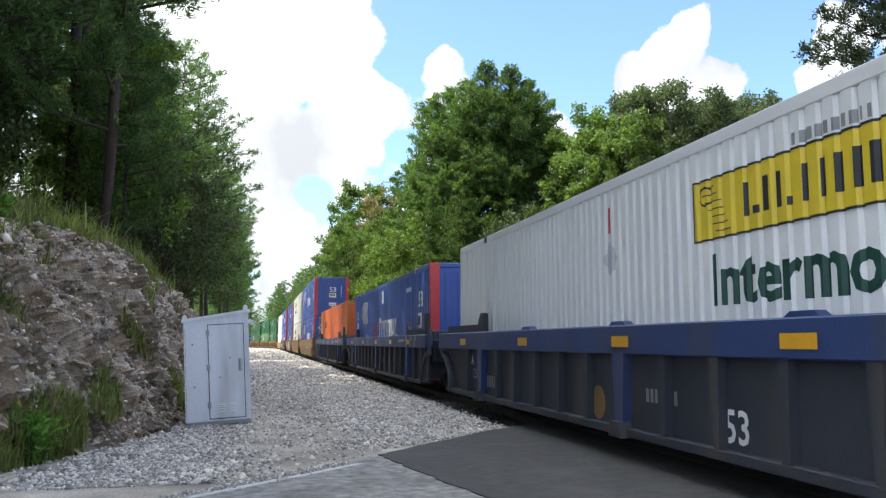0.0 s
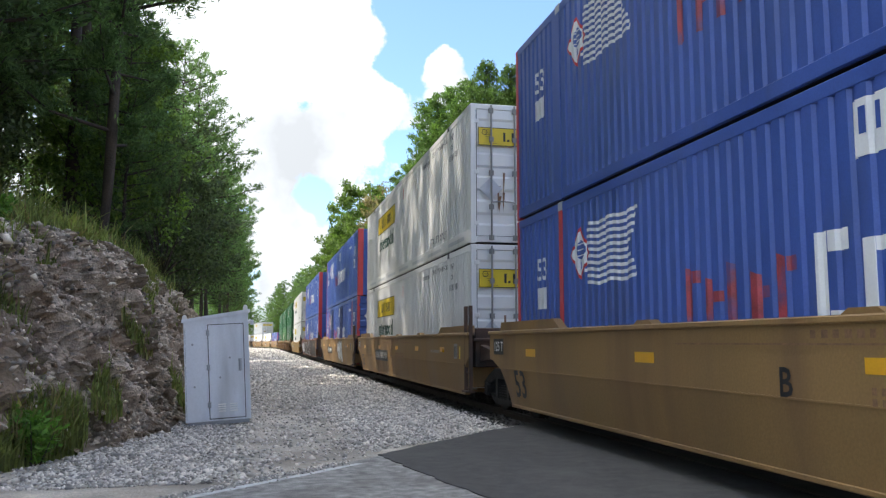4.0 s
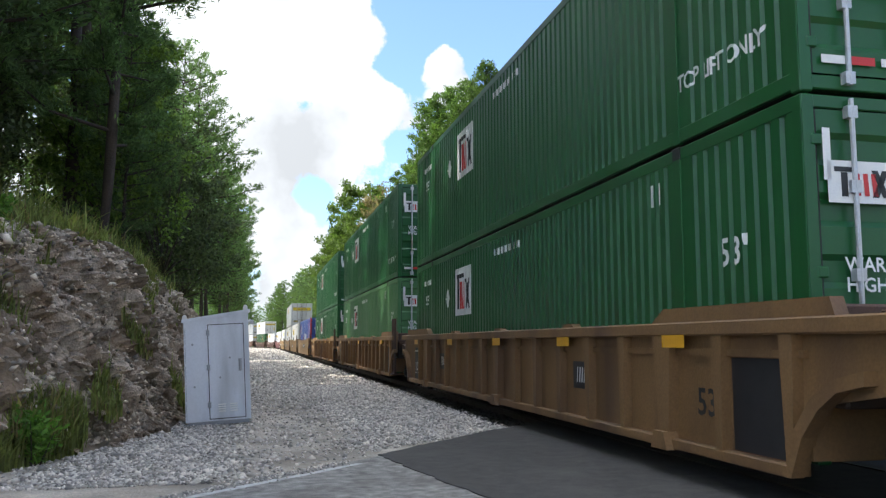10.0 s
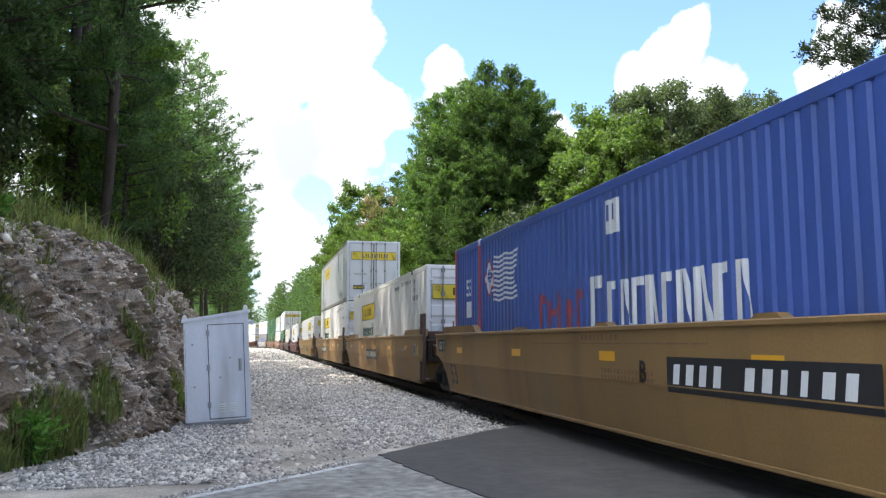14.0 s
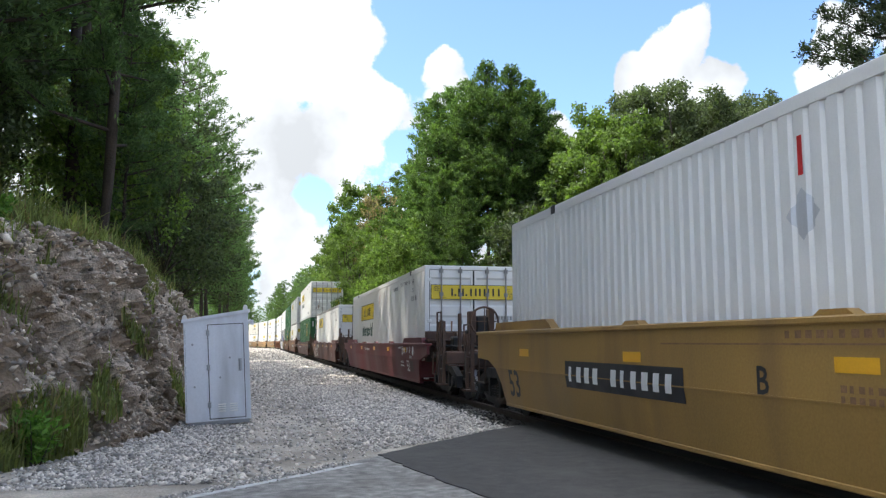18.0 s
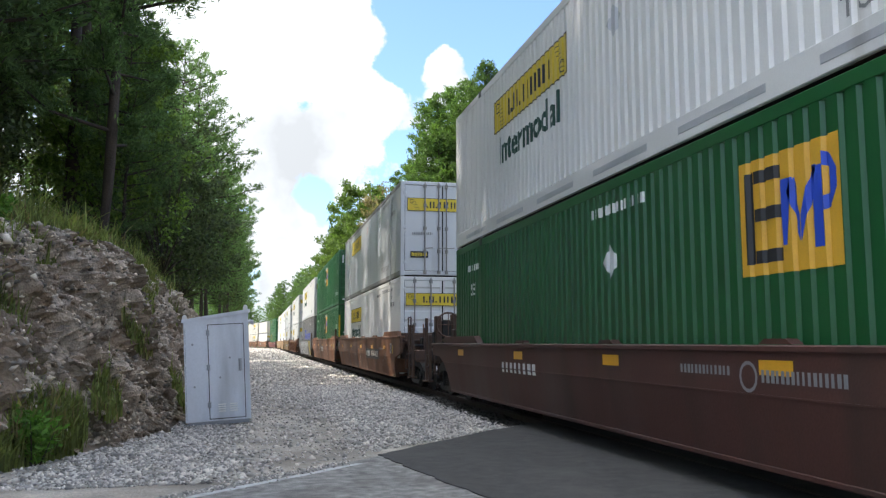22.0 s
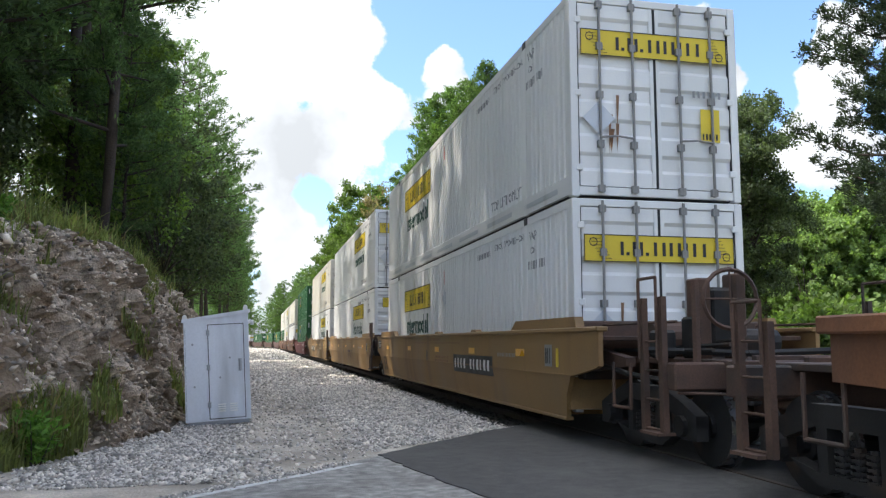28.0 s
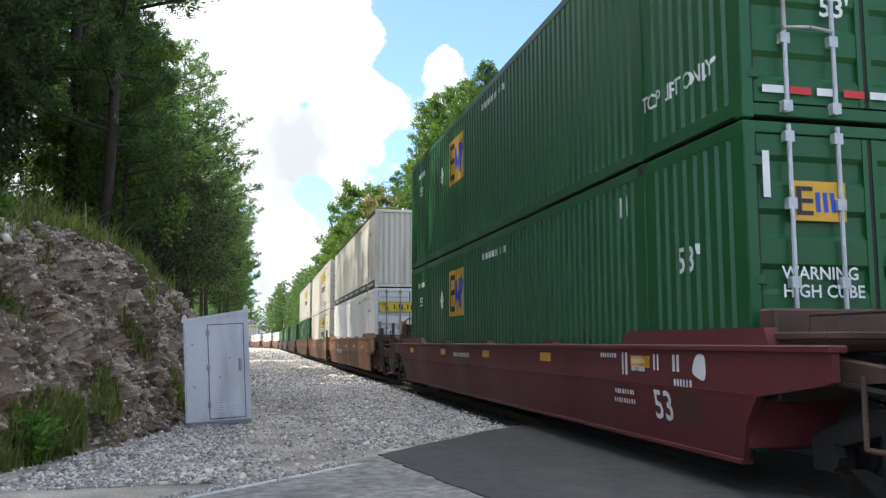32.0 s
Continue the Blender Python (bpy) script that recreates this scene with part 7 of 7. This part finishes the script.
for x, y, s in ((-5.5, 25.8, 1.25), (-6.3, 31.0, 1.35), (-7.3, 37.0, 1.35), (-8.4, 43.0, 1.4)):
    grove.put(P_TALL[1], x, y, s, rnd.uniform(0, 6.28))
# more added pines left of the view, thickening that shade
for y in range(-6, 24, 6):
    for off in (6.5, 12.0):
        yy = y + rnd.uniform(-2, 2)
        grove.put(P_SHADE[rnd.randrange(2)], foot(yy) - off - rnd.uniform(-1.5, 1.5), yy, rnd.uniform(0.9, 1.1), rnd.uniform(0, 6.28))


def wood_height(x, y, h):
    """The wood stands lower where it opens towards the line."""
    return min(h, 0.0172 * math.hypot(x, y)) if x > -0.165 * y else h


for y in range(33, 130, 5):
    yy = y + rnd.uniform(-1.5, 1.5)
    x = foot(yy) - rnd.uniform(0, 0.9) - lerp_table([(33, 3.4), (60, 2.2), (80, 1.2)], yy)
    grove.put(P_TALL[rnd.randrange(3)], x, yy, wood_height(x, yy, rnd.uniform(0.80, 0.95)), rnd.uniform(0, 6.28))
for y in range(24, 110, 6):
    for off in (6.5, 12.0):
        yy = y + rnd.uniform(-2, 2)
        x = foot(yy) - off - rnd.uniform(-1.5, 1.5)
        grove.put(P_TALL[rnd.randrange(3)], x, yy, wood_height(x, yy, rnd.uniform(0.85, 1.1)), rnd.uniform(0, 6.28))
for x, y, s in ((-4.6, 26, 0.8), (-3.6, 33, 0.8), (-5.2, 40, 0.9), (-7.5, 22, 0.8), (-8.5, 17, 0.8), (-4.4, 50, 1.0), (-11, 21, 1.0), (-10, 28, 1.0), (-9, 12, 0.9), (-13, 17, 1.2), (-15, 21, 1.3), (-17, 26, 1.3), (-13, 25, 1.1), (-19, 31, 1.4), (-12, 14, 1.1), (-14, 33, 1.3), (-6.5, 36, 1.0), (-22, 38, 1.5)):
    grove.put(OAKS[2 if y == 26 and x > -5 else 3], x, y, s, rnd.uniform(0, 6.28))
for y in range(130, 330, 9):
    yy = y + rnd.uniform(-3, 3)
    grove.put(P_FAR[rnd.randrange(2)], foot(yy) - rnd.uniform(2, 5), yy, rnd.uniform(0.8, 1.0), rnd.uniform(0, 6.28))
for k in range(14):
    grove.put(P_FAR[1], -22 - 10 * rnd.random() - k * 0.6, 22 + 5.5 * k, rnd.uniform(0.9, 1.1), rnd.uniform(0, 6.28))
# beyond the track: bearing right of the line's heading, height of the top above the eye's level (degrees), distance


def stand(model, tall, bearing, top, far, turn):
    x, y = far * math.sin(radians(bearing)), far * math.cos(radians(bearing))
    scale = (EYE[2] + far * math.tan(radians(top)) - ground_z(x, y)) / tall
    return grove.put(model, x, y, scale, turn)


for b, e, d, k in ((4.9, 7.6, 118, 0), (6.0, 9.6, 100, 0), (8.0, 10.4, 92, 1), (9.4, 11.6, 84, 0), (10.3, 12.4, 76, 0), (9.0, 9.2, 72, 0), (11.3, 16.2, 62, 0), (12.3, 16.9, 60, 0), (13.3, 17.4, 64, 1), (14.5, 18.0, 59, 1),
                   (15.8, 19.1, 58, 1), (17.5, 18.8, 57, 1), (18.8, 17.8, 59, 1), (19.8, 16.7, 62, 0), (11.9, 10.5, 54, 0), (14.0, 11.5, 52, 0), (16.8, 14.5, 70, 1), (20.6, 14.6, 66, 1)):
    stand(P_SUN[k], (18, 20)[k], b, e, d, rnd.uniform(0, 6.28))
for b, e, d, k, tall in ((5.7, 8.4, 92, 5, 16), (7.1, 11.5, 84, 5, 16), (6.4, 8.6, 74, 1, 14), (8.4, 10.9, 78, 6, 13), (9.9, 7.2, 60, 2, 9), (7.9, 6.4, 66, 2, 9), (11.0, 8.2, 58, 2, 9), (17.8, 8.6, 55, 3, 9), (19.5, 9.4, 54, 3, 9),
                         (21.5, 15.0, 60, 5, 16), (22.8, 15.4, 56, 5, 16), (24.0, 16.4, 50, 5, 16), (25.2, 15.9, 48, 5, 16), (25.9, 13.2, 56, 1, 14), (23.2, 11.0, 60, 3, 9), (21.0, 10.6, 58, 3, 9), (28.5, 10.0, 56, 1, 14),
                         (27.4, 17.2, 52, 0, 15.5), (29.4, 17.4, 50, 0, 15.5), (31.0, 16.4, 54, 0, 15.5), (32.4, 16.2, 52, 0, 15.5), (27.0, 8.4, 54, 3, 9), (31.0, 8.0, 52, 3, 9)):
    stand(OAKS[k], tall, b, e, d, rnd.uniform(0, 6.28))
for y in range(84, 240, 6):
    yy = y + rnd.uniform(-2, 2)
    grove.put(P_FAR[rnd.randrange(2)], 10.6 + bend(yy) + rnd.uniform(0, 2.0), yy, min(rnd.uniform(0.85, 1.0), 0.0072 * yy + 0.12), rnd.uniform(0, 6.28))
    if y % 4 == 0:
        grove.put(P_FAR[rnd.randrange(2)], 16 + bend(yy) + rnd.uniform(0, 4), yy, rnd.uniform(0.85, 1.0), rnd.uniform(0, 6.28))
# pines by the road, their backlit shade painted into the needles
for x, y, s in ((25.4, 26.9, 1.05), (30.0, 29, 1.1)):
    grove.put(P_BACKLIT, x, y, s, rnd.uniform(0, 6.28))
for k in range(46):
    y = rnd.uniform(24, 74)
    x = 9.8 + rnd.uniform(0, 5) + max(0, (60 - y)) * 0.22
    if abs(y - x - 7) > 6:
        grove.put(BUSHES[0] if rnd.random() < 0.7 else BUSHES[1], x, y, rnd.uniform(0.8, 1.7), rnd.uniform(0, 6.28))
for b, d, s in ((19.0, 45, 1.5), (20.2, 47, 1.3), (21.0, 44, 1.4), (18.2, 48, 1.2)):
    grove.put(BUSHES[1], d * math.sin(radians(b)), d * math.cos(radians(b)), s, rnd.uniform(0, 6.28))
# the open verge by the road and the pale trees far behind it
for k in range(18):
    b, d = 33.5 + 11 * k / 17 + rnd.uniform(-0.4, 0.4), rnd.uniform(84, 112)
    stand(OAKS[4], 14, b, rnd.uniform(7.6, 10.2), d, rnd.uniform(0, 6.28))
for k in range(16):
    b, d = rnd.uniform(33, 44), rnd.uniform(60, 80)
    grove.put(BUSHES[0], d * math.sin(radians(b)), d * math.cos(radians(b)), rnd.uniform(1.2, 2.6), rnd.uniform(0, 6.28))
# the wooded hill where the line bends away
for k in range(50):
    y = rnd.uniform(250, 380)
    x = rnd.uniform(-60, 30)
    if abs(x - XC - bend(y)) > 8:
        grove.put(P_FAR[rnd.randrange(2)], x, y, rnd.uniform(0.85, 1.1), rnd.uniform(0, 6.28))


# ---- signal cabinet ----
def cabinet():
    c = empty("signal_cabinet", "silver grey steel signal cabinet leaning on the gravel", "cabinet")
    w, d, h0, h1 = 1.02, 0.62, 1.68, 1.80
    prism_pts = [(-w / 2, 0.06), (w / 2, 0.06), (w / 2, h1), (-w / 2, h0)]
    part("body", prism_y(bmesh.new(), prism_pts, -d / 2, d / 2), M_BOX, c)
    part("base", cube(-w / 2 + 0.03, w / 2 - 0.03, -d / 2 + 0.03, d / 2 - 0.03, 0.0, 0.06), M_BOXTRIM, c)
    roof = [(-w / 2 - 0.03, h0 - 0.02), (w / 2 + 0.03, h1 - 0.015), (w / 2 + 0.03, h1 + 0.035), (-w / 2 - 0.03, h0 + 0.03)]
    part("roof", prism_y(bmesh.new(), roof, -d / 2 - 0.04, d / 2 + 0.03), M_BOX, c)
    x0, x1 = -0.13, 0.42
    f = -d / 2
    part("door_gap", cube(x0 - 0.012, x1 + 0.012, f - 0.003, f + 0.01, 0.088, 1.612), M_BLACK, c)
    door = part("door", cube(x0, x1, f - 0.018, f + 0.01, 0.10, 1.60, 0.006), M_BOX, c)
    for z in (0.32, 0.92, 1.48):
        part("hinge", cube(x0 - 0.035, x0 + 0.02, f - 0.03, f - 0.004, z - 0.045, z + 0.045, 0.006), M_BOXTRIM, door)
    part("handle", rod([(x1 - 0.06, f - 0.05, 0.86), (x1 - 0.06, f - 0.05, 1.02)], 0.014), M_BOXTRIM, door)
    part("handle_plate", cube(x1 - 0.085, x1 - 0.035, f - 0.035, f - 0.015, 0.84, 1.04, 0.005), M_BOXTRIM, door)
    for i in range(2):
        for k in range(4):
            z = 0.20 + 0.036 * k
            a = x0 + 0.13 + 0.18 * i
            part("vent_slat", prism_x(bmesh.new(), [(f - 0.018, z), (f - 0.036, z + 0.004), (f - 0.018, z + 0.022)], a, a + 0.12), M_WHITE, door)
    for x, z in ((x0 + 0.17, 0.75), (x0 + 0.33, 1.06), (-0.36, 0.62), (-0.38, 1.3)):
        part("bolt_head", rod([(x, f - 0.03, z), (x, f, z)], 0.018, 8), M_BOXTRIM, c)
    for x, z in ((-w / 2 + 0.02, h0 + 0.03), (w / 2 - 0.04, h1 + 0.03)):
        part("lifting_lug", prism_y(bmesh.new(), [(x - 0.035, z - 0.02), (x + 0.035, z - 0.02), (x + 0.035, z + 0.05), (x + 0.015, z + 0.075), (x - 0.015, z + 0.075), (x - 0.035, z + 0.05)], f - 0.03, f - 0.01), M_WHITE, c)
    part("conduit_elbow", rod([(w / 2, 0, 1.62), (w / 2 + 0.06, 0, 1.66), (w / 2 + 0.07, 0, 1.58)], 0.03, 8), M_WHITE, c)
    for k in range(5):
        part("seam", cube(-w / 2 + 0.015, -w / 2 + 0.022, f - 0.004, f, 0.1 + 0.3 * k, 0.36 + 0.3 * k), M_BOXTRIM, c)
    c.matrix_basis = pose(-0.57, 14.32, -0.035, 0, -3.3, 2.0)
    return c


cabinet()


# ---- crossing sign and post beyond the track ----
def crossbuck(x, y):
    c = empty("crossing_signal", "white crossbuck sign on a post with flashing red lamps", "railway signal")
    z = ground_z(x, y)
    part("post", rod([(0, 0, -0.3), (0, 0, 3.9)], 0.055, 10), M_ROD, c)
    for s in (-1, 1):
        bm = cube(-0.6, 0.6, -0.075 - 0.012 * s, -0.063 - 0.012 * s, -0.11, 0.11)
        o = part("blade", bm, M_LETTER, c, "white sign blade")
        o.matrix_basis = pose(0, 0, 3.55, 0, 45 * s, 0)
    part("lamp_bar", rod([(-0.45, -0.05, 2.35), (0.45, -0.05, 2.35)], 0.03, 8), M_ROD, c)
    for s in (-1, 1):
        part("backboard", rod([(s * 0.42, -0.06, 2.35), (s * 0.42, -0.09, 2.35)], 0.28, 20), M_BLACK, c)
        part("lamp", rod([(s * 0.42, -0.091, 2.35), (s * 0.42, -0.12, 2.35)], 0.10, 16), M_LAMP if s < 0 else M_RED, c, "glowing red lamp" if s < 0 else "")
    c.matrix_basis = pose(x, y, z, 0, 0, -25)


M_LAMP = bpy.data.materials.new("lit_red_lens")
M_LAMP.use_nodes = True
M_LAMP.node_tree.nodes["Principled BSDF"].inputs["Base Color"].default_value = (0.6, 0.02, 0.02, 1)
M_LAMP.node_tree.nodes["Principled BSDF"].inputs["Emission Color"].default_value = (1, 0.03, 0.03, 1)
M_LAMP.node_tree.nodes["Principled BSDF"].inputs["Emission Strength"].default_value = 4.0
crossbuck(10.4, 22.3)
pole = tagged(part("marker_post", rod([(0, 0, -0.3), (0, 0, 2.6)], 0.045, 10), M_WHITE, None, "white wooden marker post in the grass"), category="post")
pole.matrix_basis = pose(22.3, 24.5, ground_z(22.3, 24.5))
weed = bush(61, 0.62, 0.34, 330, M_WEED, "bright green leafy weed at the bank's foot", "weed", (0.10, 0.035))
weed.matrix_basis = pose(foot(10.0) + 0.05, 9.9, ground_z(foot(10.0) + 0.05, 9.9))
for x, y, s in ((-2.75, 9.0, 0.6), (-3.3, 11.6, 0.7), (-2.5, 13.0, 0.6)):
    w2 = copy_thing(weed, pose(0, 0, 0))
    w2.matrix_basis = Matrix.LocRotScale((x, y, ground_z(x, y)), Euler((0, 0, x * 3)), (s, s, s))


# ---- everything that rolls ----
def motions():
    times = [float(t) for t in range(33)]
    for thing, s, z in ROLLING:
        walk(thing, [(t, track_pose(s - SPEED * t, z)) for t in times])
    # wheelsets roll; those in the same place on their cars turn alike
    turns = {}
    for car in CARS:
        for truck in car.children:
            for w in truck.children:
                if not w.name.startswith("wheelset"):
                    continue
                y = round(w.matrix_basis.translation.y, 3)
                if y not in turns:
                    walk(w, [(k / FPS, pose(0, y, 0.42) @ Matrix.Rotation(SPEED * k / FPS / 0.42, 4, "X")) for k in range(32 * FPS + 1)])
                    turns[y] = w.animation_data
                else:
                    w.rotation_mode = "QUATERNION"
                    w.animation_data_create()
                    w.animation_data.action = turns[y].action
                    w.animation_data.action_slot = turns[y].action_slot


motions()
